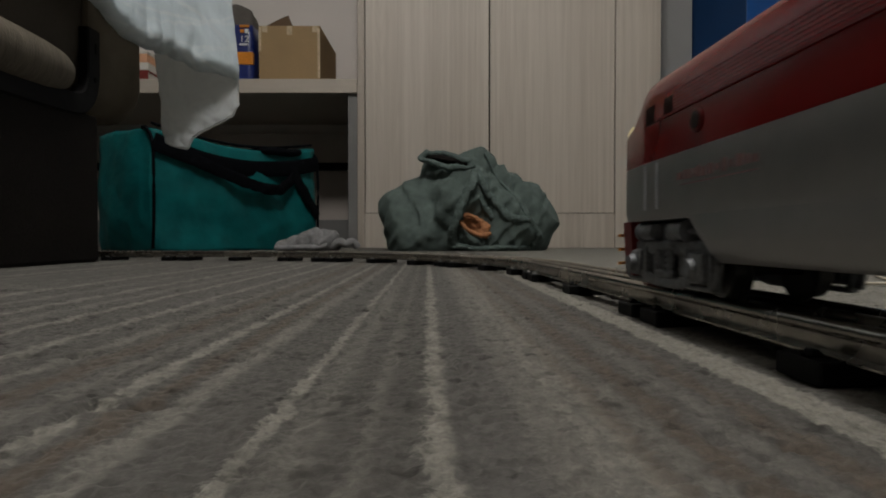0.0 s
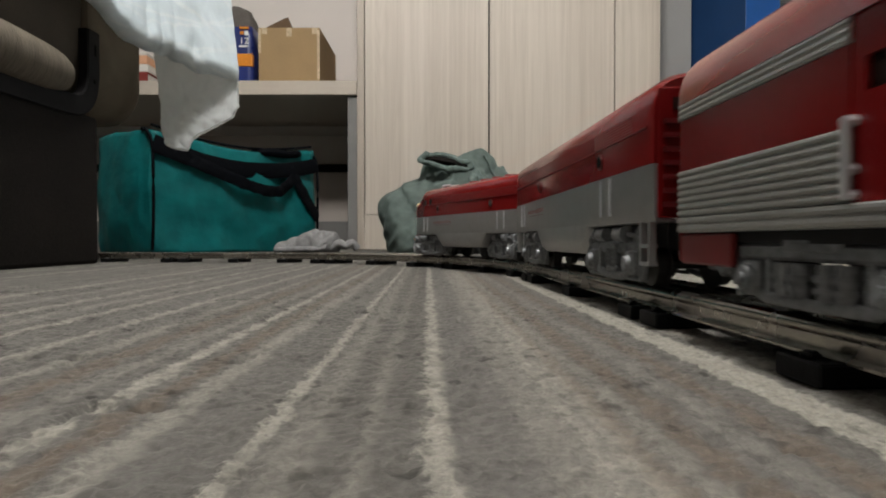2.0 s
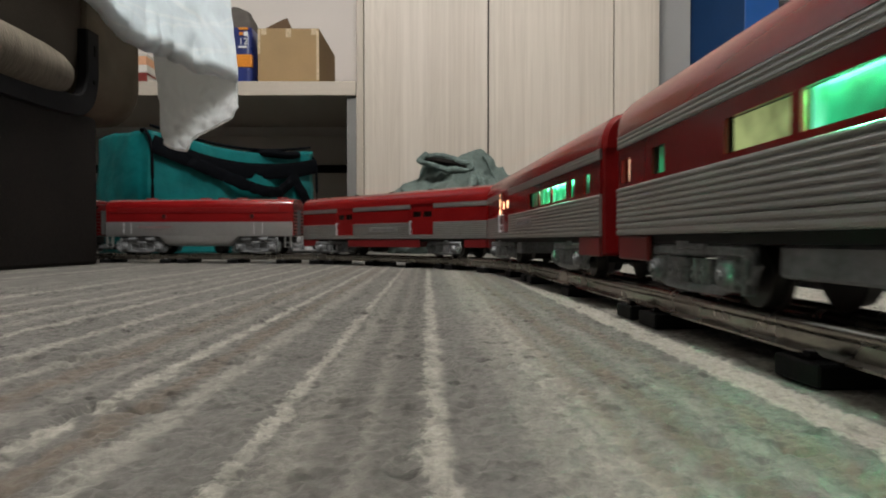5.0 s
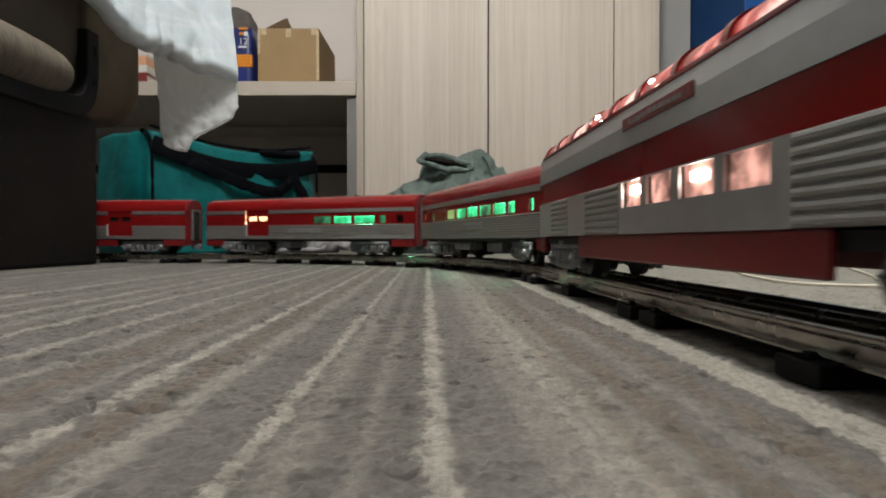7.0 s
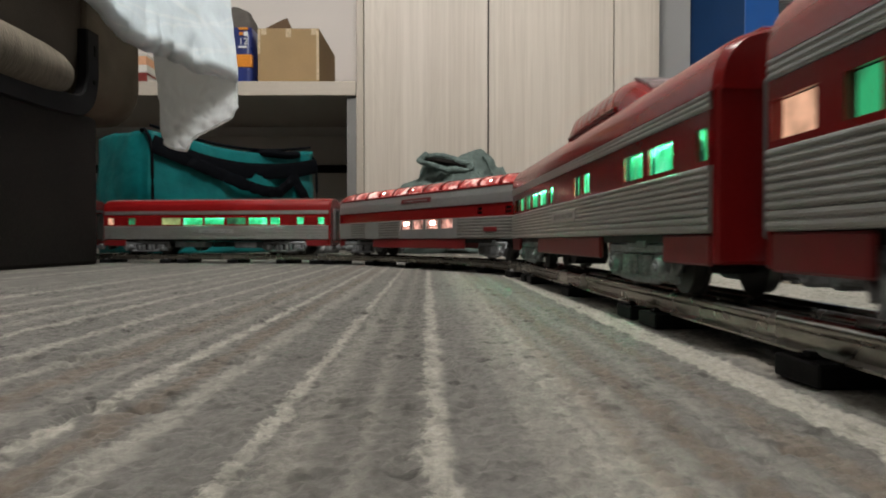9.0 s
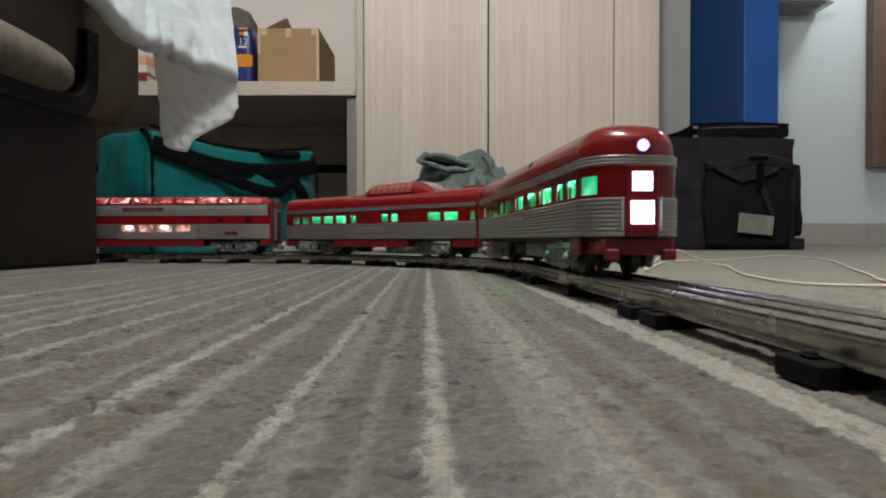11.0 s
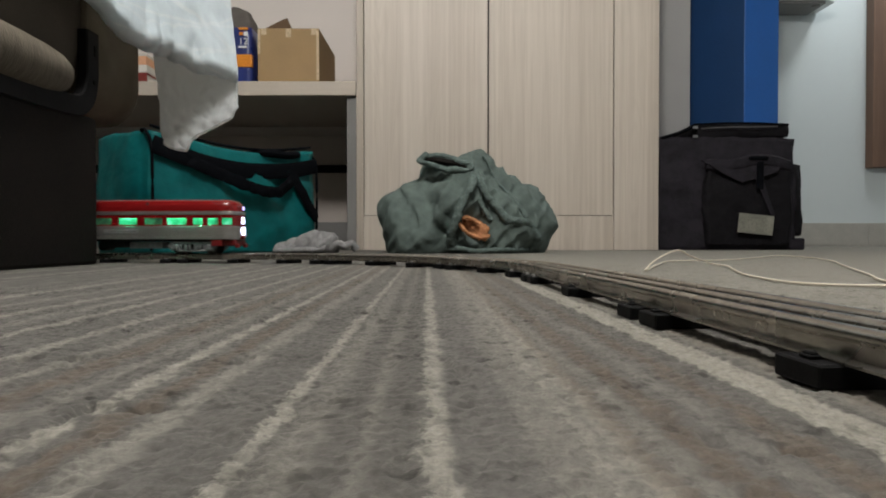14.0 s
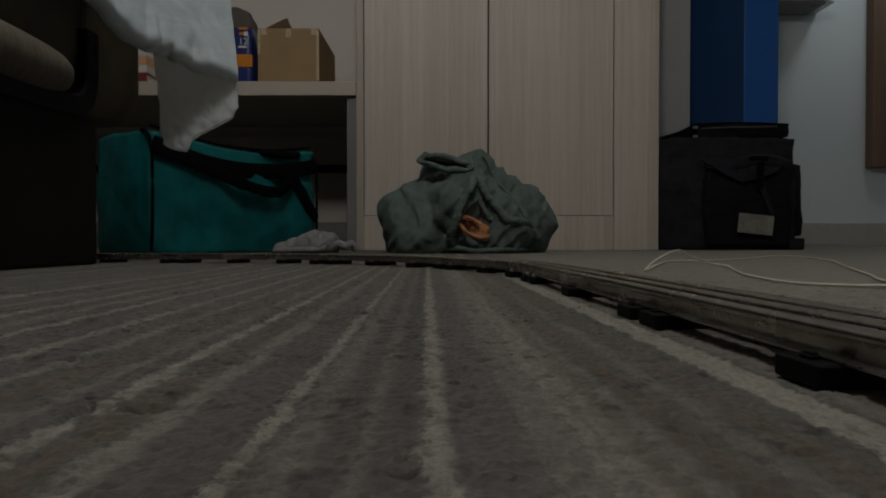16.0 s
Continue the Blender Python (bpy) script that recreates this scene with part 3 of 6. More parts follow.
carpet_floor()
structure("ceiling", blk(WX, EX, SY, NY2 + 0.1, CEIL, CEIL + 0.12), CEILING, "plain white painted ceiling")
structure("wall_south", blk(WX - 0.1, EX + 0.1, SY - 0.1, SY, 0, CEIL), WALL_BACK, "dim beige covered wall")
structure("wall_west", blk(WX - 0.1, WX, SY, NY + 0.12, 0, CEIL), WALL_BACK, "dim beige covered wall")
structure("wall_east", blk(EX, EX + 0.1, SY, NY2 + 0.1, 0, CEIL), WALL_COOL, "plain pale painted wall")
structure("wall_north", blk(WX, 0.93, NY, NY + 0.12, 0, CEIL), WALL, "pinkish white painted wall behind the desk")
structure("wall_alcove", blk(0.93, EX, NY2, NY2 + 0.1, 0, CEIL), WALL_COOL, "cool white painted wall of the entrance")
structure("wall_return", blk(0.93, 1.232, 3.02, 3.14, 0, CEIL), WALL_GREY, "grey wall strip beside the wardrobe")
structure("wall_return_side", blk(1.08, 1.232, 3.142, NY2, 0, CEIL), WALL_GREY, "grey wall strip beside the wardrobe")
base = structure("baseboard", blk(1.237, EX, NY2 - 0.014, NY2, 0, 0.012), STONE, "beige stone baseboard along the entrance wall")
for x0, x1 in ((1.237, 1.78), (1.782, 2.36), (2.362, 2.872), (2.874, 3.498)):
    part("baseboard_tile", blk(x0, x1, NY2 - 0.016, NY2 - 0.001, 0.012, 0.16, 0.002, 1), STONE, base)


def ceiling_lamp(x, y, s):
    th = thing("ceiling_lamp", "square white ceiling lamp with glowing diffuser", "lamp", at=pose(x, y, CEIL))
    part("frame", blk(-s / 2, s / 2, -s / 2, s / 2, -0.05, 0, 0.006), WHITE_PLASTIC, th)
    part("diffuser", blk(-s / 2 + 0.02, s / 2 - 0.02, -s / 2 + 0.02, s / 2 - 0.02, -0.062, -0.052, 0.004), LAMP, th)


ceiling_lamp(LAMP_A[0], LAMP_A[1], 0.45)
ceiling_lamp(LAMP_B[0], LAMP_B[1], 0.35)


def wardrobe():
    th = thing("wardrobe", "tall pale ash laminate wardrobe with two closed doors", "wardrobe")
    y0, y1, top = 2.58, 3.28, 2.35
    part("side_panel", blk(-0.370, -0.339, y0, y1, 0, top, 0.0015, 1), OAK_DESK, th)
    part("side_panel", blk(0.7305, 0.921, y0, y1, 0, top, 0.0015, 1), OAK_B, th)
    part("plinth", blk(-0.338, 0.7295, y0 + 0.004, y0 + 0.03, 0, 0.1472, 0.001, 1), OAK_A, th)
    part("carcass", blk(-0.338, 0.7295, y0 + 0.032, y1, 0.01, top - 0.01), GAP, th)
    part("door", blk(-0.3355, 0.190, y0 + 0.001, y0 + 0.021, 0.149, top - 0.02, 0.0012, 1), OAK_A, th)
    part("door", blk(0.196, 0.7258, y0 + 0.001, y0 + 0.021, 0.149, top - 0.02, 0.0012, 1), OAK_B, th)
    part("top_panel", blk(-0.338, 0.7295, y0, y1, top - 0.018, top), OAK_A, th)


def desk():
    th = thing("desk", "long pale laminate desk with grey end panel, built against the wall", "desk")
    y0 = 2.58
    part("desktop", blk(-2.3, -0.3715, y0, NY - 0.002, 0.660, 0.720, 0.002, 1), DESK_TOP, th)
    part("end_panel", blk(-0.413, -0.3715, y0 + 0.02, NY - 0.03, 0, 0.659, 0.001, 1), GREY_BOARD, th)
    part("end_panel", blk(-2.29, -2.25, y0 + 0.02, NY - 0.03, 0, 0.659, 0.001, 1), GREY_BOARD, th)
    part("back_panel", blk(-2.249, -0.4135, NY - 0.05, NY - 0.03, 0.13, 0.60), BACK_BOARD, th)
    part("rail", blk(-2.249, -0.4135, NY - 0.075, NY - 0.052, 0.405, 0.445, 0.002, 1), GAP, th, "dark horizontal rail")
    part("lower_board", blk(-2.249, -0.4135, NY - 0.07, NY - 0.052, 0, 0.14, 0.002, 1), GREY_BOARD, th)


def cardboard_box():
    th = thing("cardboard_box", "open brown cardboard box patched with tape on the desk", "box", at=pose(-0.703, 2.96, 0.7204))
    w, d, h, t = 0.277, 0.41, 0.285, 0.004
    part("front_wall", blk(-w / 2, w / 2, -d / 2, -d / 2 + t, 0, h, 0.001, 1), CARDBOARD, th)
    part("back_wall", blk(-w / 2, w / 2, d / 2 - t, d / 2, 0, h, 0.001, 1), CARDBOARD, th)
    part("side_wall", blk(-w / 2, -w / 2 + t, -d / 2 + t, d / 2 - t, 0, h, 0.001, 1), CARDBOARD, th)
    part("side_wall", blk(w / 2 - t, w / 2, -d / 2 + t, d / 2 - t, 0, h, 0.001, 1), CARDBOARD, th)
    part("bottom", blk(-w / 2 + t, w / 2 - t, -d / 2 + t, d / 2 - t, 0, t), CARDBOARD, th)
    bm = bmesh.new()
    pts = [(-0.135, 0), (0.013, 0), (-0.012, 0.058), (-0.03, 0.052)]
    loft(bm, [[(x, -d / 2 + 0.03, h + z) for x, z in pts], [(x, -d / 2 + 0.034, h + z) for x, z in pts]])
    part("flap", bm, CARD_IN, th, "dark raised flap")
    for x in (-0.112, 0.0, 0.116):
        part("tape", blk(x - 0.012, x + 0.012, -d / 2 - 0.0006, -d / 2, h - 0.04 + abs(x) * 0.1, h - 0.001), TAPE, th, "strip of shiny tape with glare in its colour")
    for sx, z0, z1 in ((1, 0.05, 0.275), (-1, 0.17, 0.28)):
        part("tape", blk(sx * (w / 2 - 0.005) - 0.006, sx * (w / 2 - 0.005) + 0.0055, -d / 2 - 0.0012, -d / 2 - 0.0007, z0, z1), TAPE, th, "strip of shiny tape with glare in its colour")
    for x in (-0.06, 0.03, 0.112):
        part("tape", blk(x - 0.02, x + 0.016, -d / 2 - 0.0006, -d / 2, 0.004, 0.035), TAPE, th, "strip of shiny tape with glare in its colour")


def words(text, size, m, mat, parent, name="lettering"):
    cu = bpy.data.curves.new(name, "FONT")
    cu.body, cu.size, cu.extrude, cu.align_x, cu.align_y = text, size, 0.0003, "CENTER", "CENTER"
    tmp = bpy.data.objects.new(name, cu)
    scene.collection.objects.link(tmp)
    me = bpy.data.meshes.new_from_object(tmp.evaluated_get(bpy.context.evaluated_depsgraph_get()))
    bpy.data.objects.remove(tmp)
    me.materials.clear()
    me.materials.append(mat)
    ob = new(name, me)
    ob.parent = parent
    ob.matrix_local = m
    return ob


def roll_pack():
    th = thing("roll_pack", "navy and orange plastic pack of paper rolls on the desk", "package", at=pose(-0.954, 2.826, 0.7204))
    bm = bmesh.new()
    soft_box(bm, 0.16, 0.12, 0.30, 6, 0.06, 0.002, 3, round_=0.1)
    part("wrapper", bm, NAVY, th, smooth="all")
    part("band", blk(-0.083, 0.0825, -0.0665, 0.05, 0.112, 0.170, 0.004), PACK_ORANGE, th, "orange printed band")
    part("cap", blk(0.022, 0.066, -0.0668, -0.06, 0.281, 0.292, 0.002, 1), PACK_ORANGE, th, "orange printed top edge")
    part("stripe", blk(0.022, 0.078, -0.0685, -0.06, 0.172, 0.181, 0, 1, pose(0.01, 0, -0.006, 0, -26, 0) @ pose(-0.01, 0, 0.006)), PACK_WHITE, th)
    words("12", 0.042, pose(0.045, -0.0685, 0.226, 90), PACK_WHITE, th)
    part("print_bar", blk(0.022, 0.060, -0.0688, -0.066, 0.198, 0.207), PACK_WHITE, th)
    part("print_badge", blk(0.026, 0.044, -0.0688, -0.066, 0.256, 0.271, 0.001, 1), PACK_ORANGE, th)
    part("print_badge", blk(0.047, 0.064, -0.0688, -0.066, 0.252, 0.272, 0.001, 1), PACK_WHITE, th)


def cloth_bag():
    th = bmesh.new()
    soft_box(th, 0.15, 0.16, 0.485, 10, 0.08, 0.012, 8, round_=0.25)
    for v in th.verts:
        if v.co.z > 0.3:
            v.co.x -= (v.co.z - 0.3) * 0.3
    ob = part("cloth_bag", th, TAUPE_BAG, smooth="all")
    ob.matrix_world = pose(-1.0, 3.1, 0.7204)
    tagged(ob, "dark taupe soft cloth bag standing on the desk", "bag")


def books():
    z = 0.7204
    for name, h, mat, lab, w in (("hardback_book", 0.048, BOOK_RED, "dark red hardback book lying on the desk", 0.26), ("folder", 0.006, BOOK_RED, "thin dark red folder lying on a book", 0.25),
                                 ("notepad", 0.034, PAPER, "white paper notepad lying on a folder", 0.25), ("paper_box", 0.038, BOOK_PEACH, "flat peach paper box on a stack", 0.24), ("booklet", 0.012, PAPER, "white booklet on top of a stack", 0.24)):
        th = thing(name, lab, "book" if "book" in name else "stationery", at=pose(-1.42, 2.8, z, 0, 0, 1.5))
        if name == "hardback_book":
            part("cover", blk(-w / 2, w / 2, -0.17, 0.17, 0, 0.004, 0.001, 1), mat, th)
            part("pages", blk(-w / 2 + 0.004, w / 2 - 0.004, -0.166, 0.166, 0.004, h - 0.004), PAPER, th)
            part("cover", blk(-w / 2, w / 2, -0.17, 0.17, h - 0.004, h, 0.001, 1), mat, th)
            part("spine", blk(-w / 2, w / 2, -0.174, -0.1705, 0, h, 0.0015, 1), mat, th)
        else:
            part("cover", blk(-w / 2, w / 2, -0.16, 0.16, 0, h, 0.002, 1), mat, th)
        z += h + 0.0002


def bed():
    th = thing("bed", "low upholstered bed with dark base and wound tan roll", "bed")
    bx = -0.583
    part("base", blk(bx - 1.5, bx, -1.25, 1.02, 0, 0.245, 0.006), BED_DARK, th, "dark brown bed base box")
    # upholstered platform, rounded below
    bm = bmesh.new()
    prof = [(0, 0.60), (0, 0.33)] + [(-0.06 + 0.06 * math.cos(a), 0.33 - 0.068 * math.sin(a)) for a in np.linspace(0.15, 1.5, 7)] + [(-0.35, 0.262), (-0.35, 0.60)]
    ys = [1.0, 1.004, 1.012, 1.05, 1.1, 1.15, 1.175, 1.188, 1.192]
    ins = [0.012, 0.003, 0, 0, 0, 0, 0.004, 0.012, 0.02]
    loft(bm, [[(bx - 0.004 + o - i, y, z) for o, z in prof] for y, i in zip(ys, ins)])
    part("end_block", bm, BED_TAN, th, "tan upholstered end of the bed frame", True)
    bm = bmesh.new()
    prof = [(-0.012, 0.60), (-0.012, 0.35), (-0.03, 0.285), (-0.075, 0.262), (-0.35, 0.262), (-0.35, 0.60)]
    loft(bm, [[(bx + o, y, z) for o, z in prof] for y in (-1.25, -0.6, 0, 0.5, 0.985, 0.995)])
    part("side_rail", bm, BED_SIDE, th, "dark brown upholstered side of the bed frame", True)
    part("platform", blk(bx - 1.5, bx - 0.36, -1.25, 1.12, 0.262, 0.60, 0.01), BED_TAN, th)
    part("spacer", blk(bx - 1.45, bx - 0.05, -1.2, 0.98, 0.246, 0.262), GAP, th)
    bm = bmesh.new()
    rings = []
    for y, k in [(-1.2, 1), (-0.6, 1), (0.0, 1), (0.4, 1), (0.7, 1), (0.83, 0.97), (0.88, 0.93), (0.913, 0.83), (0.93, 0.68), (0.94, 0.45), (0.944, 0.15)]:
        rings.append([(bx - 0.006 + 0.034 * k * math.cos(a), y, 0.294 + 0.038 * k * math.sin(a)) for a in np.linspace(0, math.tau, 20, endpoint=False)])
    loft(bm, rings)
    part("roll", bm, BED_ROLL, th, "tan roll wound with cord", "all")
    # corner strap, carried on as a dark band along the top of the base
    path = smooth_path([(0, 1.003, 0.385), (0, 1.003, 0.34), (0, 1.002, 0.305), (0, 0.992, 0.275), (0, 0.968, 0.257), (0, 0.92, 0.2515), (0, 0.82, 0.2495), (0, 0.66, 0.249)], 6)
    bm, rings = bmesh.new(), []
    for a, p, b in zip([path[0]] + path[:-1], path, path[1:] + [path[-1]]):
        d = (Vector(b) - Vector(a)).normalized()
        s = Vector((0, -d.z, d.y)) * 0.017
        y, z = p[1], p[2]
        rings.append([(bx + e, y + k * s.y, z + k * s.z) for e, k in ((-0.012, -1), (0.002, -1), (0.0045, -0.86), (0.0045, 0.86), (0.002, 1), (-0.012, 1))])
    loft(bm, rings)
    st = part("corner_strap", bm, IRON, th, "dark bent corner strap with slots, running on as a dark band", True)
    part("slot", blk(bx + 0.0035, bx + 0.006, 1.004, 1.009, 0.345, 0.362), GAP, st)
    bm = bmesh.new()
    rod(bm, (bx + 0.003, 1.004, 0.302), (bx + 0.0065, 1.004, 0.302), 0.004)
    part("bolt", bm, GAP, st)
    part("mattress", blk(bx - 1.5, bx - 0.02, -1.25, 1.13, 0.60, 0.80, 0.04, 3), LINEN, th)


def hem(u, us, vs):
    return float(np.interp(u, us, vs))


def duvet():
    """Bed cover whose corner hangs off the foot of the bed: a puffed upper fold and, behind it, the hanging flap."""
    th = thing("duvet", "crumpled white duvet corner hanging over the bed's foot", "bedding")
    # upper fold: comes down the side of the bed, turns the corner and stands out past it
    bm = bmesh.new()
    N, M = 150, 80
    us = [0, 0.18, 0.34, 0.48, 0.60, 0.74, 0.90, 1.0]
    px = [-0.576, -0.5687, -0.558, -0.535, -0.509, -0.470, -0.420, -0.396]
    py = [0.70, 0.95, 1.02, 1.07, 1.10, 1.13, 1.16, 1.175]
    pz = [0.47, 0.419, 0.388, 0.372, 0.374, 0.362, 0.352, 0.343]
    fold = lambda p, k: 1 - 2 * abs(noise.noise(p * k))
    grid = []
    for i in range(N + 1):
        u = i / N
        x, y, low = (float(np.mean([np.interp(u + e, us, k) for e in np.linspace(-0.06, 0.06, 9)])) for k in (px, py, pz))
        turn = min(1, max(0, (u - 0.1) / 0.7))
        out = Vector((math.cos(0.2 + turn * 0.85), -math.sin(0.2 + turn * 0.85), 0))
        # puckered hem, gathered in short scallops
        low += 0.005 * noise.noise(Vector((u * 9, 0.3, 0.7))) + (0.0015 + 0.0035 * turn) * abs(math.sin(u * 27 + 1.3 * math.sin(u * 11)))
        end = min(1, max(0, (u - 0.72) / 0.28))
        row = []
        for j in range(M + 1):
            v = j / M
            z = 0.84 + (low - 0.84) * v
            p = Vector((x, y, z))
            # leans out towards the hem, which is tucked in at its very edge
            puff = -0.024 + 0.040 * min(1, v / 0.97) ** 3 - 0.022 * (max(0, v - 0.97) / 0.03) ** 2
            q = noise.noise(Vector((x * 7 + y * 3 + z * 3, z * 5, 3.1)))
            w = Vector((x * 1.3 + y * 0.7, z * 0.9 + x * 0.4, 0.31))
            ridge = fold(w, 13) * 0.5 + fold(w + Vector((4.1, 2.2, 0)), 27) * 0.3 + fold(w + Vector((1.1, 7.2, 3)), 55) * 0.12
            pucker = math.sin(u * 54 + 2.6 * math.sin(u * 11) + 3 * (1 - v)) * max(0, v - 0.80) / 0.20
            p += out * ((puff + 0.012 * q + (0.006 + 0.007 * v ** 4) * ridge + 0.0035 * pucker) * (1 - 0.65 * end))
            p.z += 0.004 * q + 0.003 * ridge
            p.x -= 0.075 * (z - low) * end
            row.append(bm.verts.new(p))
        grid.append(row)
    for a, b in zip(grid, grid[1:]):
        for j in range(M):
            bm.faces.new((a[j], a[j + 1], b[j + 1], b[j]))
    ob = part("upper_fold", bm, LINEN_PRINT, th, "bright puffed fold of the cover", "all")
    s = ob.modifiers.new("thickness", "SOLIDIFY")
    s.thickness, s.offset = 0.006, -1
    # hanging flap
    bm = bmesh.new()
    grid = []
    N, M = 90, 70
    for i in range(N + 1):
        u = i / N
        low = hem(u, [0, 0.08, 0.2, 0.31, 0.345, 0.40, 0.53, 0.66, 0.8, 0.92, 1.0], [0.226, 0.219, 0.214, 0.212, 0.218, 0.234, 0.247, 0.256, 0.266, 0.277, 0.300])
        row = []
        for j in range(M + 1):
            v = j / M
            z = 0.425 + (low - 0.425) * v
            x = (-0.569 + u * 0.160) * (1 - v) + (-0.543 + u * 0.145) * v
            p = Vector((x, 1.192 - 0.010 * v, z))
            p.y -= 0.009 * noise.noise(Vector((x * 9, z * 6, 1.7))) + 0.006 * v ** 2 * (1 - 2 * abs(noise.noise(Vector((x * 21 + z * 19, z * 16 - x * 9, 4.2))))) + 0.003 * v * (1 - 2 * abs(noise.noise(Vector((x * 50, z * 44, 9.2)))))
            row.append(bm.verts.new(p))
        grid.append(row)
    for a, b in zip(grid, grid[1:]):
        for j in range(M):
            bm.faces.new((a[j], a[j + 1], b[j + 1], b[j]))
    ob = part("hanging_flap", bm, LINEN, th, "shaded hanging flap of the cover", "all")
    s = ob.modifiers.new("thickness", "SOLIDIFY")
    s.thickness, s.offset = 0.008, -1
    # the rest of it lies on the mattress
    bm = bmesh.new()
    soft_box(bm, 1.55, 2.2, 0.11, 14, 0.02, 0.02, 5, pose(-1.37, 0.06, 0.79), 0.06)
    part("spread", bm, LINEN, th, "", "all")


def duffel_bag():
    a = math.degrees(math.atan2(0.824, 0.566))
    L, W, Ht = 0.642, 0.318, 0.372
    # origin at the near front corner; x runs along the long side, y away from the camera
    th = thing("duffel_bag", "large teal nylon duffel bag with black straps on the carpet", "bag", at=pose(-0.833, 1.72, 0, 0, 0, a))
    bm = bmesh.new()
    soft_box(bm, L, W, Ht, 26, 0.03, 0.007, 2.0, Matrix.Translation((L / 2, W / 2, 0)), 0.1)
    for v in bm.verts:
        # sags between the ends, deep slanting folds on the long side
        u = v.co.x / L
        if v.co.z > 0.2:
            v.co.z += 0.014 * u * (v.co.z - 0.2) / 0.17
            v.co.z -= 0.036 * math.sin(math.pi * min(1, max(0, u))) * (v.co.z - 0.2) / 0.17
        if v.co.y < 0.04:
            v.co.y += 0.017 * noise.noise(Vector((v.co.x * 11 + v.co.z * 6, v.co.z * 5, 2))) + 0.008 * (1 - abs(noise.noise(Vector((v.co.x * 8 - v.co.z * 9, v.co.z * 3, 5)))))
    part("body", bm, TEAL, th, smooth="all")
    r = 0.0045
    for x in (0.004, L - 0.004):
        pts = [(x, 0.004, 0.012), (x, -0.002, 0.1), (x, -0.003, 0.25), (x, 0.006, Ht - 0.045), (x, 0.04, Ht - 0.008), (x, W / 2, Ht - 0.002), (x, W - 0.04, Ht - 0.008), (x, W - 0.004, Ht - 0.05), (x, W, 0.02)]
        part("piping", tube(bmesh.new(), smooth_path(pts[:5] if x < 0.1 else pts, 5), r, 8), TEAL_DARK, th, "black piping", True)
    top = [(L * u, 0.022, Ht + 0.003 + 0.014 * u - 0.036 * math.sin(math.pi * u)) for u in (0.02, 0.15, 0.3, 0.45, 0.6, 0.75, 0.88, 0.98)]
    part("piping", tube(bmesh.new(), smooth_path(top, 5), r, 8), TEAL_DARK, th, "black piping along the top edge", True)
    pts = [(0.004, -0.004, Ht - 0.055), (0.16, -0.006, Ht - 0.092), (0.32, -0.006, Ht - 0.102), (0.5, -0.006, Ht - 0.085), (L - 0.004, -0.002, Ht - 0.055)]
    part("side_band", tube(bmesh.new(), [p + Vector((0, -0.001, 0)) for p in smooth_path(pts, 6)], 0.0035, 12, 7.5), TEAL_DARK, th, "broad black webbing band along the side", True)
    # carrying straps, looping loose over the side
    pts = [(0.1, -0.004, 0.292), (0.17, -0.02, 0.262), (0.27, -0.03, 0.228), (0.36, -0.032, 0.208), (0.43, -0.03, 0.205), (0.47, -0.02, 0.222), (0.52, -0.012, 0.26)]
    part("strap", pucker(tube(bmesh.new(), smooth_path(pts, 14), 0.0045, 14, 4.2), 0.0045, 30, 1.0), TEAL_DARK, th, "black webbing carrying strap", True)
    pts = [(0.5, -0.01, 0.29), (0.535, -0.016, 0.24), (0.57, -0.016, 0.19), (0.61, -0.01, 0.15), (0.635, -0.004, 0.12)]
    part("strap", pucker(tube(bmesh.new(), smooth_path(pts, 14), 0.0045, 14, 4.4), 0.004, 30, 4.0), TEAL_DARK, th, "black webbing carrying strap", True)
    pts = [(0.36, 0.05, Ht - 0.045), (0.42, 0.02, Ht - 0.03), (0.5, 0.0, Ht - 0.03), (0.56, 0.02, Ht - 0.02), (0.57, 0.08, Ht - 0.02)]
    part("grip", tube(bmesh.new(), smooth_path(pts, 6), 0.017, 8, 0.8), TEAL_DARK, th, "padded black grip", True)
    pts = [(0.0, 0.05, Ht - 0.01), (0.2, 0.06, Ht - 0.036), (0.4, 0.05, Ht - 0.045), (L, 0.05, Ht - 0.01)]
    part("zip", tube(bmesh.new(), smooth_path(pts, 6), 0.006, 6), TEAL_DARK, th, "black zip", True)


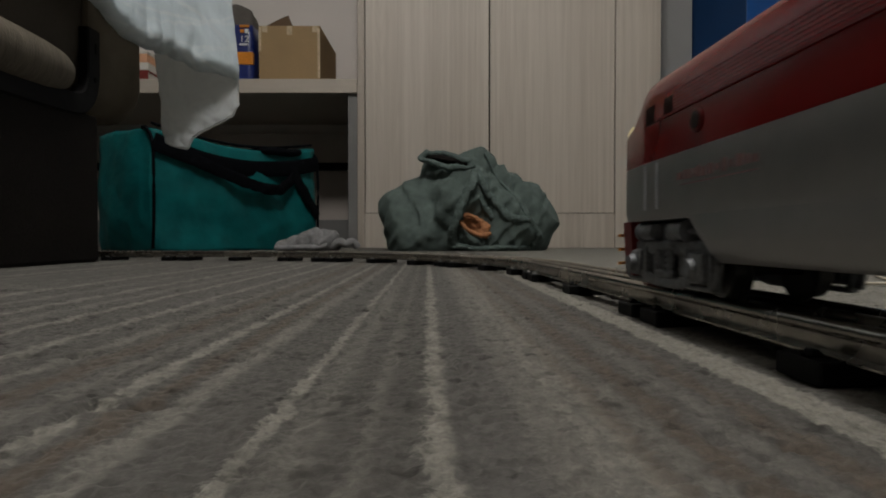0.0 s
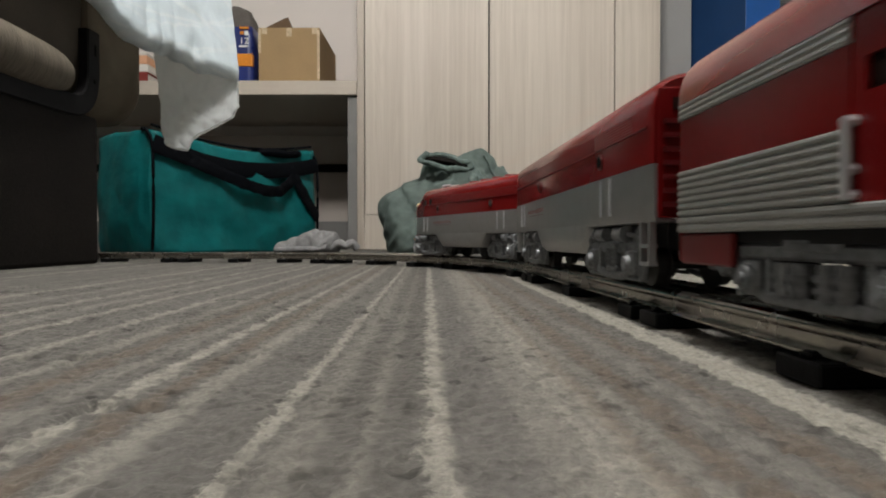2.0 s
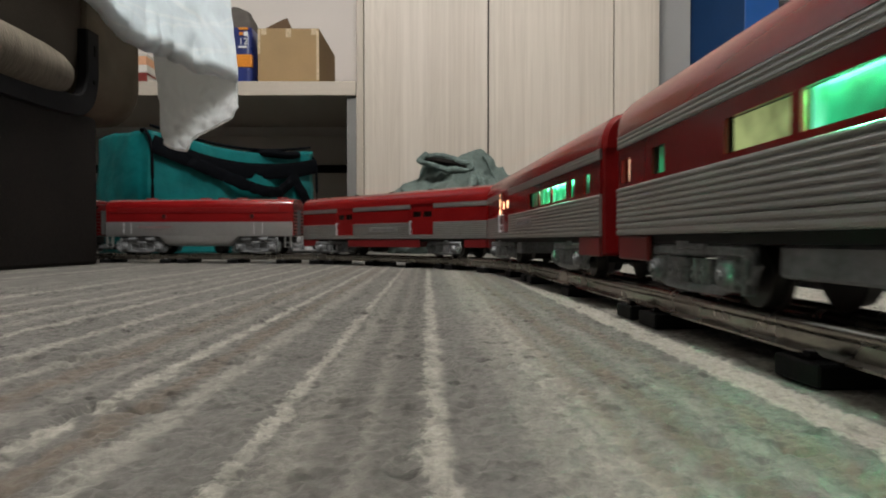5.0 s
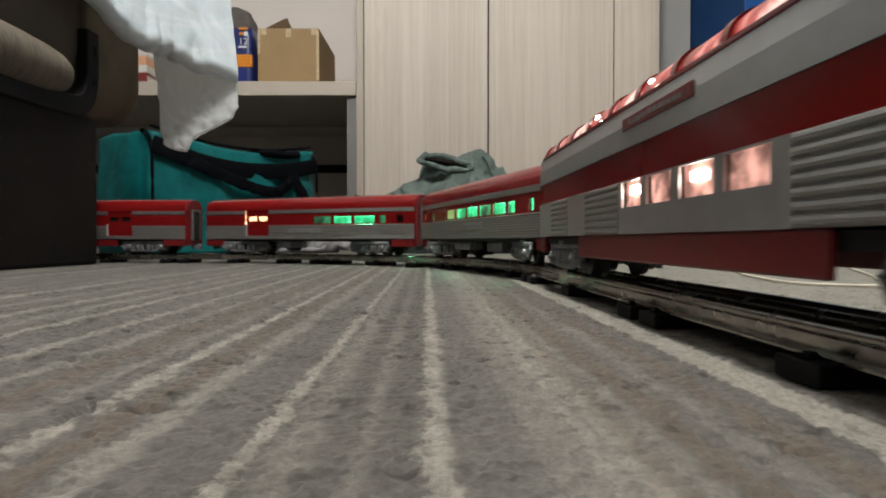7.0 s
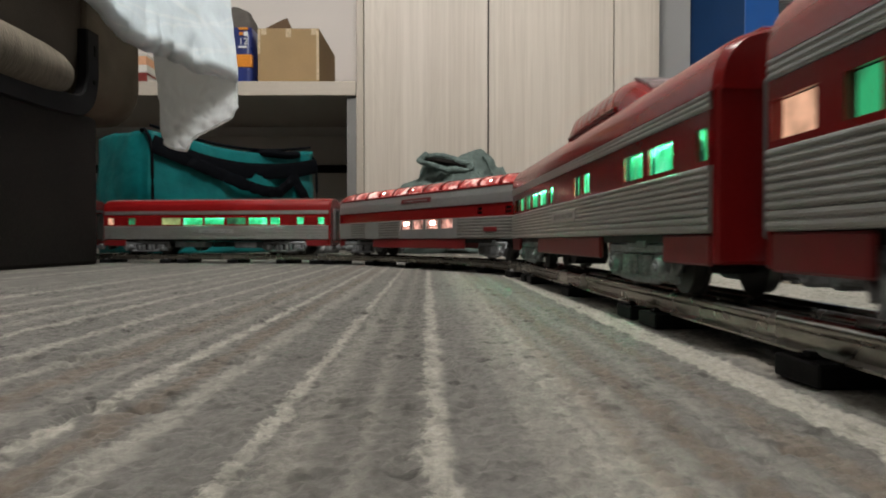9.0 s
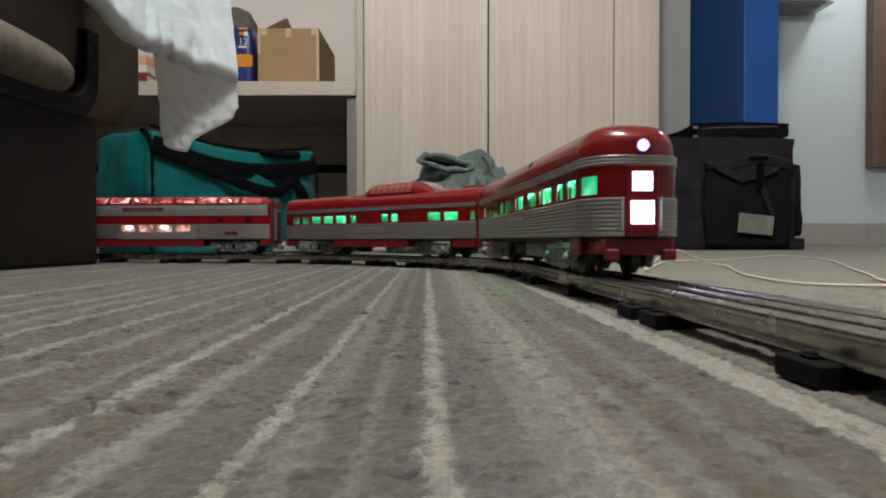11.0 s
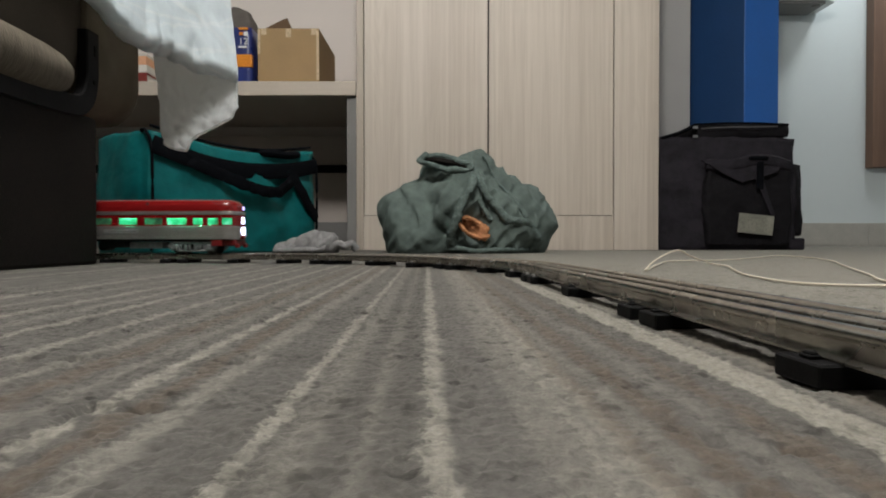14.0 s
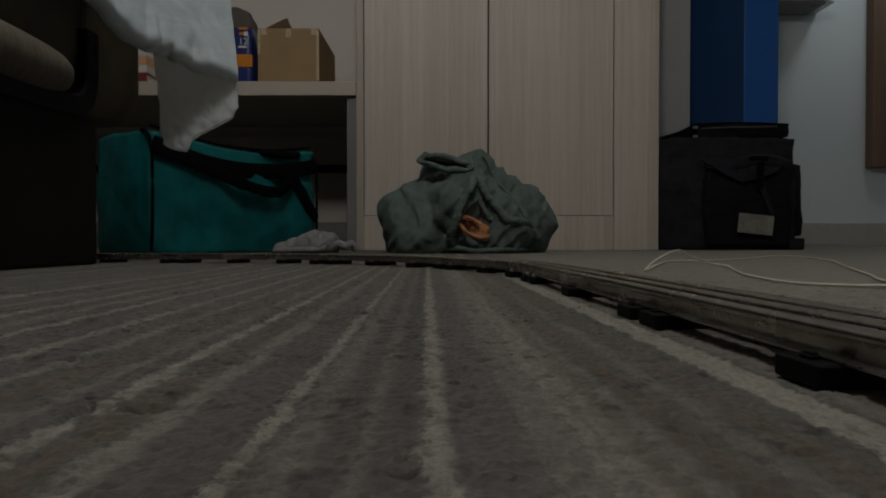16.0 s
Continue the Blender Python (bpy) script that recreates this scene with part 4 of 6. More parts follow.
def blob_heap(bm, centre, blobs, nu, nv, fold, fine, seed, floor=0.0, ridges=()):
    """A heap of cloth, seen as one skin round a middle point: the hull of soft lobes, drawn into ridged folds."""
    c = Vector(centre)
    ring = []
    for j in range(nv + 1):
        th_ = math.pi * j / nv * 0.985
        row = []
        for i in range(nu):
            ph = math.tau * i / nu
            d = Vector((math.sin(th_) * math.cos(ph), math.sin(th_) * math.sin(ph), math.cos(th_)))
            acc = 0.0
            for (bx, by, bz, br) in blobs:
                o = c - Vector((bx, by, bz))
                b_ = o.dot(d)
                disc = b_ * b_ - (o.length_squared - br * br)
                if disc > 0:
                    acc += max(0.0, -b_ + math.sqrt(disc)) ** 22
            r = acc ** (1 / 22)
            p = c + d * r
            k = min(1, max(0, (p.x - 0.0) / 0.06))
            al, ac = p.x * 0.6 - p.z * 0.8, p.x * 0.8 + p.z * 0.6
            soft = abs(noise.noise(Vector((p.x * 8 + p.z * 5, p.y * 7, p.z * 5 - p.x * 3 + seed)))) * 3 - 0.7
            long = 1 - abs(noise.noise(Vector((ac * 19, p.y * 5, al * 4 + seed)))) * 2.6
            q = soft * (1 - 0.6 * k) + long * 0.8 * k
            q2 = 1 - abs(noise.noise(Vector((p.x * 21 - p.z * 16, p.y * 14, p.z * 7 + seed * 2)))) * 2.6
            # folds that fan out from the top of the heap
            fan = math.atan2(p.x - 0.01, 0.36 - p.z)
            far = min(1.0, math.hypot(p.x - 0.01, 0.36 - p.z) / 0.25)
            q3 = 1 - 2 * abs(math.sin(fan * 6.5 + 1.6 * noise.noise(Vector((p.x * 6, p.z * 6, seed)))))
            r += fold * q * 0.45 + fine * q2 + fold * 0.2 * q3 * far
            for x0, z0, x1, z1, w, h in ridges if p.y < 0.02 else ():
                dx, dz = x1 - x0, z1 - z0
                u = min(1, max(0, ((p.x - x0) * dx + (p.z - z0) * dz) / (dx * dx + dz * dz)))
                r += h * math.exp(-((p.x - x0 - u * dx) ** 2 + (p.z - z0 - u * dz) ** 2) / (w * w))
            p = c + d * r
            p.z = max(p.z, floor)
            row.append(bm.verts.new(p))
        ring.append(row)
    for a, b in zip(ring, ring[1:]):
        for i in range(nu):
            bm.faces.new((a[i], a[(i + 1) % nu], b[(i + 1) % nu], b[i]))
    bm.faces.new(ring[0])
    bm.faces.new(ring[-1][::-1])
    return bm


def trousers():
    th = thing("trousers", "heap of crumpled sage green cotton trousers on the carpet", "clothes", at=pose(0.075, 2.02, 0))
    lobes = [(0, 0.0, 0.12, 0.165), (-0.168, 0.0, 0.105, 0.118), (-0.19, 0.0, 0.14, 0.078), (-0.115, 0.0, 0.16, 0.092), (-0.06, 0.0, 0.25, 0.068), (-0.105, 0.0, 0.258, 0.042), (0.03, 0.01, 0.27, 0.068),
             (0.1, 0.02, 0.19, 0.088), (0.165, 0.02, 0.13, 0.102), (0.2, 0.02, 0.085, 0.098), (-0.15, -0.03, 0.05, 0.115), (0.09, -0.03, 0.08, 0.13)]

    # long soft folds and the hollows between them: from, to, width, height
    folds = [(-0.071, 0.176, -0.109, 0.053, 0.017, 0.016), (-0.123, 0.148, -0.080, 0.060, 0.014, -0.012), (-0.242, 0.176, -0.204, 0.072, 0.018, 0.009), (-0.190, 0.214, -0.137, 0.129, 0.020, 0.014),
             (-0.218, 0.205, -0.161, 0.081, 0.014, -0.011), (0.110, 0.262, 0.186, 0.120, 0.013, 0.013), (0.134, 0.252, 0.210, 0.100, 0.012, -0.010), (0.158, 0.243, 0.234, 0.091, 0.014, 0.010), (0.072, 0.243, 0.148, 0.100, 0.012, -0.011)]

    def front(x, z, lift=0.004):
        ys = [by - math.sqrt(max(0, br * br - (x - bx) ** 2 - (z - bz) ** 2)) for bx, by, bz, br in lobes if (x - bx) ** 2 + (z - bz) ** 2 < br * br]
        return (min(ys) if ys else -0.05) - lift

    body = blob_heap(bmesh.new(), (0, 0.0, 0.12), lobes, 320, 170, 0.024, 0.0065, 3.0, 0.0, folds)
    # draw the cloth in round the open leg
    for v in body.verts:
        k = math.exp(-(((v.co.x - 0.03) / 0.05) ** 2 + ((v.co.z - 0.10) / 0.07) ** 2))
        if v.co.y < 0:
            v.co.y += 0.06 * k
    part("body", body, DENIM, th, smooth="all")

    def cord(pts, r, flat=0.8, name="hem", lift=0.006):
        pts = smooth_path([(x, front(x, z, lift), z) for x, z in pts], 9)
        for _ in range(6):
            pts = [pts[0]] + [(p0 + p1 * 2 + p2) / 4 for p0, p1, p2 in zip(pts, pts[1:], pts[2:])] + [pts[-1]]
        pts = [q + Vector((0.0025 * math.sin(i * 0.31) + 0.0004 * math.sin(i * 1.9), -0.0004 * math.sin(i * 2.3) - 0.002 * math.sin(i * 0.23), 0.0025 * math.sin(i * 0.27 + 1))) for i, q in enumerate(pts)]
        part(name, pucker(tube(bmesh.new(), pts, r, 14, flat), 0.32 * r, 75, 2.0), DENIM_SEAM, th, "thick stitched hem", "all")

    # waistband that stands open at the top
    ring = []
    for i in range(90):
        t = math.tau * i / 90
        ring.append((-0.068 + 0.078 * math.cos(t) + 0.006 * math.sin(3 * t), -0.085 - 0.016 * math.sin(t) * -1 - 0.01 * math.cos(t), 0.289 + 0.021 * math.sin(t) - 0.016 * math.cos(t) + 0.003 * math.sin(5 * t)))
    part("waistband", pucker(tube(bmesh.new(), ring, 0.0125, 14, 0.75, True), 0.0048, 46, 5.0), DENIM_SEAM, th, "rolled waistband standing open", "all")
    # near-black sheet stands in for the shade within the open waistband
    bm = bmesh.new()
    loft(bm, [[(-0.068 + 0.070 * k * math.cos(t), -0.082 + 0.02 * (1 - k) - 0.009 * math.cos(t) * k, 0.289 + 0.015 * k * math.sin(t) - 0.014 * math.cos(t) * k) for t in np.linspace(0, math.tau, 24, endpoint=False)] for k in (1.0, 0.7, 0.35)])
    part("waist_shade", bm, BED_DARK, th, "dark sheet put in as shade inside the waist", "all")
    cord([(0.022, 0.248), (0.008, 0.205), (-0.016, 0.157), (-0.034, 0.11), (-0.048, 0.065), (-0.052, 0.035), (-0.045, 0.014)], 0.015, 0.9, "hem", 0.004)
    cord([(0.026, 0.25), (0.05, 0.205), (0.078, 0.165), (0.102, 0.128), (0.13, 0.106), (0.175, 0.098), (0.205, 0.085), (0.226, 0.055), (0.226, 0.03), (0.205, 0.013)], 0.014, 0.9, "hem", 0.005)
    cord([(-0.05, 0.015), (0.0, 0.012), (0.07, 0.010), (0.14, 0.010), (0.205, 0.012)], 0.010)
    cord([(0.055, 0.315), (0.085, 0.26), (0.125, 0.205), (0.16, 0.15), (0.185, 0.11)], 0.005, 0.8, "seam", 0.012)
    cord([(0.03, 0.25), (0.04, 0.19), (0.055, 0.14), (0.075, 0.10)], 0.012, 0.8, "inner_fold", -0.025)
    # lining in the open leg
    bm = bmesh.new()
    soft_box(bm, 0.085, 0.03, 0.058, 14, 0.1, 0.016, 4, pose(0.024, -0.122, 0.045, 0, 14, 0), 0.5)
    pucker(bm, 0.006, 55, 1.0)
    part("lining", bm, ORANGE, th, "orange lining showing in the opening", "all")
    for pts in ([(-0.03, -0.15, 0.108), (-0.005, -0.156, 0.112), (0.02, -0.15, 0.105), (0.035, -0.15, 0.09)], [(-0.028, -0.156, 0.095), (-0.01, -0.162, 0.075), (0.012, -0.158, 0.058), (0.045, -0.156, 0.05), (0.07, -0.15, 0.056)]):
        part("lining_fold", pucker(tube(bmesh.new(), smooth_path(pts, 10), 0.0062, 10), 0.003, 90, 3.0), ORANGE, th, "", "all")


def sock():
    th = thing("sock", "crumpled grey knitted sock on the carpet", "sock", at=pose(-0.42, 1.96, 0))
    lobes = [(0.012, 0, 0.03, 0.044), (0.045, 0, 0.028, 0.040), (-0.02, 0, 0.022, 0.042), (-0.06, 0, 0.014, 0.036), (-0.1, 0, 0.006, 0.030)]
    bm = blob_heap(bmesh.new(), (-0.01, 0, 0.024), lobes, 120, 60, 0.0015, 0.0035, 9.0, 0.001,
                   [(-0.08, 0.005, -0.015, 0.055, 0.009, 0.007), (-0.02, 0.0, 0.02, 0.075, 0.008, -0.008), (0.02, 0.02, 0.06, 0.06, 0.008, 0.007), (0.05, 0.0, 0.08, 0.04, 0.008, -0.006)])
    part("foot", bm, SOCK, th, smooth="all")
    pts = [(0.062, -0.02, 0.014), (0.085, -0.028, 0.03), (0.105, -0.025, 0.022), (0.125, -0.018, 0.030), (0.14, -0.01, 0.012)]
    part("cuff", tube(bmesh.new(), smooth_path(pts, 8), 0.015, 12, 0.85), SOCK, th, "", "all")
    pts = [(-0.12, -0.03, 0.008), (-0.07, -0.04, 0.010), (-0.02, -0.045, 0.012), (0.03, -0.04, 0.014), (0.05, -0.03, 0.034)]
    part("fold", tube(bmesh.new(), smooth_path(pts, 8), 0.010, 12, 0.9), SOCK, th, "", "all")


def cooler_bag():
    th = thing("cooler_bag", "black nylon cooler bag with pockets and grey tag", "bag", at=pose(1.235, 2.83, 0))
    W, D, H_ = 0.60, 0.40, 0.50
    bm = bmesh.new()
    soft_box(bm, W, D, H_, 26, 0.012, 0.011, 6.0, None, 0.05)
    part("body", bm, NYLON, th, smooth="all")
    bm = bmesh.new()
    soft_box(bm, 0.415, D - 0.03, 0.06, 14, 0.02, 0.004, 2.0, pose(0.075, 0, 0.492, 0, -1, 0), 0.12)
    part("lid", bm, NYLON_POCKET, th, smooth="all")
    pts = [(-0.135, -0.185, 0.548), (0.0, -0.195, 0.552), (0.15, -0.195, 0.551), (0.275, -0.185, 0.548)]
    part("zip", tube(bmesh.new(), smooth_path(pts, 6), 0.005, 6), TEAL_DARK, th, "black zip")
    pts = [(-0.135, -0.19, 0.545), (-0.2, -0.19, 0.512), (-0.27, -0.19, 0.49), (-0.3, -0.17, 0.475)]
    part("shoulder_strap", tube(bmesh.new(), smooth_path(pts, 6), 0.016, 8, 0.5), TEAL_DARK, th, "black padded strap", True)
    for z in (0.535, 0.495):
        part("zip_pull", blk(-0.15, -0.128, -0.206, -0.2, z - 0.008, z + 0.004, 0.002, 1, None), ZIP, th, "metal zip pull")
    bm = bmesh.new()
    soft_box(bm, 0.36, 0.045, 0.33, 22, 0.06, 0.012, 4.0, pose(0.085, -0.205, 0.02), 0.08)
    part("front_pocket", bm, NYLON_POCKET, th, "bulging front pocket", "all")
    part("pocket_flap", tube(bmesh.new(), smooth_path([(-0.1, -0.222, 0.37), (0.0, -0.235, 0.365), (0.1, -0.238, 0.385), (0.19, -0.235, 0.38), (0.265, -0.22, 0.36)], 6), 0.016, 8, 1.6), NYLON, th, "folded pocket flap", True)
    bm = bmesh.new()
    plan = [(-0.127, 0.385), (0.05, 0.392), (0.235, 0.38), (0.2, 0.335), (0.12, 0.31), (0.044, 0.29), (-0.04, 0.33)]
    loft(bm, [[(x, -0.232 - (0.004 if z < 0.37 else 0), z) for x, z in plan], [(x * 0.98, -0.241 - (0.006 if z < 0.37 else 0), z) for x, z in plan]])
    part("pocket_lid", bm, NYLON, th, "slack three-cornered pocket lid")
    pts = [(-0.11, -0.2, 0.528), (0.0, -0.208, 0.533), (0.12, -0.208, 0.534), (0.22, -0.2, 0.538)]
    part("zip_teeth", tube(bmesh.new(), smooth_path(pts, 6), 0.0028, 6), GREY_BELLOWS, th, "grey zip teeth")
    part("buckle", blk(0.07, 0.15, -0.262, -0.246, 0.385, 0.4, 0.004), TEAL_DARK, th, "black plastic buckle")
    part("webbing", blk(0.105, 0.135, -0.252, -0.246, 0.26, 0.39, 0.002, 1), TEAL_DARK, th)
    bm = bmesh.new()
    loft(bm, [[(x, y, z) for x, z in ((0.1, 0.31), (0.13, 0.31), (0.185, 0.15), (0.165, 0.15))] for y in (-0.250, -0.244)])
    part("webbing", bm, NYLON, th, "slanting black webbing")
    part("tag", blk(0.015, 0.165, -0.2515, -0.2495, 0.080, 0.163, 0, 1, pose(0, 0, 0, 0, 6, 0)), TAG, th, "worn grey printed tag")
    part("side_pocket", soft_box(bmesh.new(), 0.06, 0.3, 0.33, 14, 0.1, 0.012, 7.0, pose(0.317, -0.02, 0.06), 0.15), NYLON_POCKET, th, smooth="all")
    part("foot_strap", blk(0.27, 0.345, -0.2, -0.12, 0.0, 0.052, 0.008), NYLON, th, "black webbing end on the floor")


def blue_panel():
    th = thing("blue_mat", "tall folded blue foam mat standing against the wall", "mat", at=pose(1.478, 2.97, 0))
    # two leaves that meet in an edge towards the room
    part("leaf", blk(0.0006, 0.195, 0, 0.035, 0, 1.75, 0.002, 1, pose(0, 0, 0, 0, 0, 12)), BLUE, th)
    part("leaf", blk(-0.35, -0.0006, 0, 0.035, 0, 1.75, 0.002, 1, pose(0, 0, 0, 0, 0, -55)), BLUE_SHADED, th, "mat leaf with its shade put into the blue")


def wall_shelf():
    th = thing("wall_shelf", "small white wall shelf on a grey bracket", "shelf", at=pose(2.25, NY2, 1.545))
    bm = bmesh.new()
    plan = [(-0.12, 0), (-0.12, -0.2), (-0.1, -0.23), (0.2, -0.23), (0.27, -0.19), (0.27, 0)]
    loft(bm, [[(x, y, 0.03) for x, y in plan], [(x, y, 0.06) for x, y in plan]])
    part("board", bm, WHITE_PLASTIC, th)
    part("bracket", blk(-0.10, 0.2, -0.21, -0.005, 0.012, 0.029, 0.004), GREY_BOARD, th, "grey metal bracket")
    bm = bmesh.new()
    rod(bm, (0.16, -0.17, 0.0), (0.16, -0.17, 0.03), 0.022, 12)
    part("foot", bm, GREY_BOARD, th)


def wood_panel():
    th = thing("wall_panel", "brown wood panel fixed to the entrance wall", "panel", at=pose(2.855, NY2, 0.0))
    part("board", blk(0, 0.6, -0.075, -0.001, 0.53, 2.2, 0.004), WALNUT, th)
    part("bracket", blk(0.30, 0.34, -0.085, -0.076, 1.0, 1.06, 0.002, 1), GREY_BOARD, th)


def floor_wire():
    th = thing("cable", "thin cream cable lying in loops on the carpet", "cable")
    # each strand: x, y, height of its middle line
    for path in ([(0.256, 0.766, 0.0016), (0.285, 0.80, 0.016), (0.331, 0.85, 0.0262), (0.365, 0.885, 0.0165), (0.42, 0.94, 0.004), (0.425, 0.90, 0.0018), (0.385, 0.80, 0.0018), (0.337, 0.67, 0.0018), (0.316, 0.56, 0.0018), (0.335, 0.515, 0.0018), (0.40, 0.505, 0.0018), (0.55, 0.52, 0.0018)],
                 [(0.262, 0.775, 0.0016), (0.334, 0.937, 0.003), (0.411, 1.08, 0.0035), (0.53, 1.139, 0.0035), (0.696, 1.33, 0.003), (0.845, 1.53, 0.0022), (0.845, 1.40, 0.0018), (0.74, 1.15, 0.0018), (0.611, 0.92, 0.0018), (0.48, 0.68, 0.0018), (0.41, 0.555, 0.0018), (0.41, 0.47, 0.0018), (0.50, 0.42, 0.0018)]):
        part("strand", tube(bmesh.new(), smooth_path(path, 10), 0.0013, 8), WIRE, th, "", "all")


wardrobe()
desk()
bed()
duvet()
duffel_bag()
trousers()
cooler_bag()
blue_panel()
wood_panel()
wall_shelf()
cardboard_box()
roll_pack()
cloth_bag()
books()
sock()
floor_wire()

# ---------------------------------------------------------------- the toy railway
def rail_profile():
    head = [(0.0026 * math.sin(a), 0.0144 - 0.0026 * math.cos(a)) for a in np.linspace(0.5, math.tau - 0.5, 11)]
    return [(-0.0048, 0.0067), (0.0048, 0.0067), (0.0048, 0.0074), (0.0010, 0.0079)] + head + [(-0.0010, 0.0079), (-0.0048, 0.0074)]


def tie_mesh(bm, s):
    p, a = on_track(s)
    m = Matrix.Translation(p) @ Matrix.Rotation(a, 4, "Z")
    block(bm, -0.0102, 0.0102, -0.0268, 0.0268, 0, 0.0066, 0.0006, 1, m)
    return m


def clip_mesh(mat):
    """One bent tab that holds a rail on its tie."""
    bm = blk(-0.0025, 0.0025, -0.0019, 0.0019, 0, 0.0013, 0.0004, 1)
    block(bm, -0.0021, 0.0021, -0.0012, 0.0012, 0.0011, 0.0021, 0.0004, 1)
    me = bpy.data.meshes.new("clip")
    bm.to_mesh(me)
    bm.free()
    me.materials.append(mat)
    return me


CLIP, CLIP_DARK = clip_mesh(PIN), clip_mesh(TIE)


def track_section(s0, s1, mids, label):
    th = thing("track_section", label, "toy track", "sections of the toy track")
    prof = rail_profile()
    n = 12 if 0 <= s0 < ARC else 6
    for off in (-0.0159, 0.0, 0.0159):
        path = []
        for s in np.linspace(s0 + 0.0004, s1 - 0.0004, n):
            p, a = on_track(float(s))
            nx, ny = -math.sin(a), math.cos(a)
            path.append((p.x + nx * off, p.y + ny * off, nx, ny))
        part("rail", sweep(bmesh.new(), path, prof), TIN, th, smooth=True)
    for s in [s0 + 0.0155] + mids + [s1 - 0.0155]:
        bm = bmesh.new()
        m = tie_mesh(bm, s)
        tie = part("tie", bm, TIE, th)
        for off in (-0.0159, 0.0, 0.0159):
            for k in (-1, 1):
                clip = new("clip", CLIP if s > -0.1 else CLIP_DARK)
                clip.parent = tie
                clip.matrix_local = m @ Matrix.Translation((0, off + k * 0.0066, 0.0066))
    return th


joints = [-0.018, -0.301, -0.555] + [-0.555 - 0.254 * i for i in range(1, 15)]
for s1, s0 in zip(joints, joints[1:]):
    track_section(s0, s1, [s1 - 0.147 if s1 > -0.1 else s1 - 0.126], "straight tinplate three-rail toy track section on the carpet")
for i in range(3):
    s0 = -0.018 + 0.29 * i
    track_section(s0, s0 + 0.29, [s0 + 0.085, s0 + 0.182], "curved tinplate three-rail toy track section on the carpet")
for i in range(16):
    s0 = -0.018 + 0.87 + 0.254 * i
    track_section(s0, s0 + 0.254, [s0 + 0.127], "straight tinplate three-rail toy track section on the carpet")

HW = 0.0315
CARS = []
# sill and head of the coach windows
W0, W1 = 0.0682, 0.0798


def side_path(x0, x1, side, out=0.0):
    return [(x0, side * (HW + out), 0, side), (x1, side * (HW + out), 0, side)]


def flutes(z0, z1, n, depth=0.0010):
    """Closed profile of a fluted sheet: rounded ribs from z0 to z1."""
    p = [(-0.0015, z0)]
    for i in range(n):
        a, h = z0 + (z1 - z0) * i / n, (z1 - z0) / n
        p += [(0.0, a + 0.04 * h), (0.0, a + 0.16 * h), (depth * 0.75, a + 0.30 * h), (depth, a + 0.55 * h), (depth * 0.75, a + 0.84 * h), (0.0, a + 0.98 * h)]
    return p + [(-0.0015, z1)]


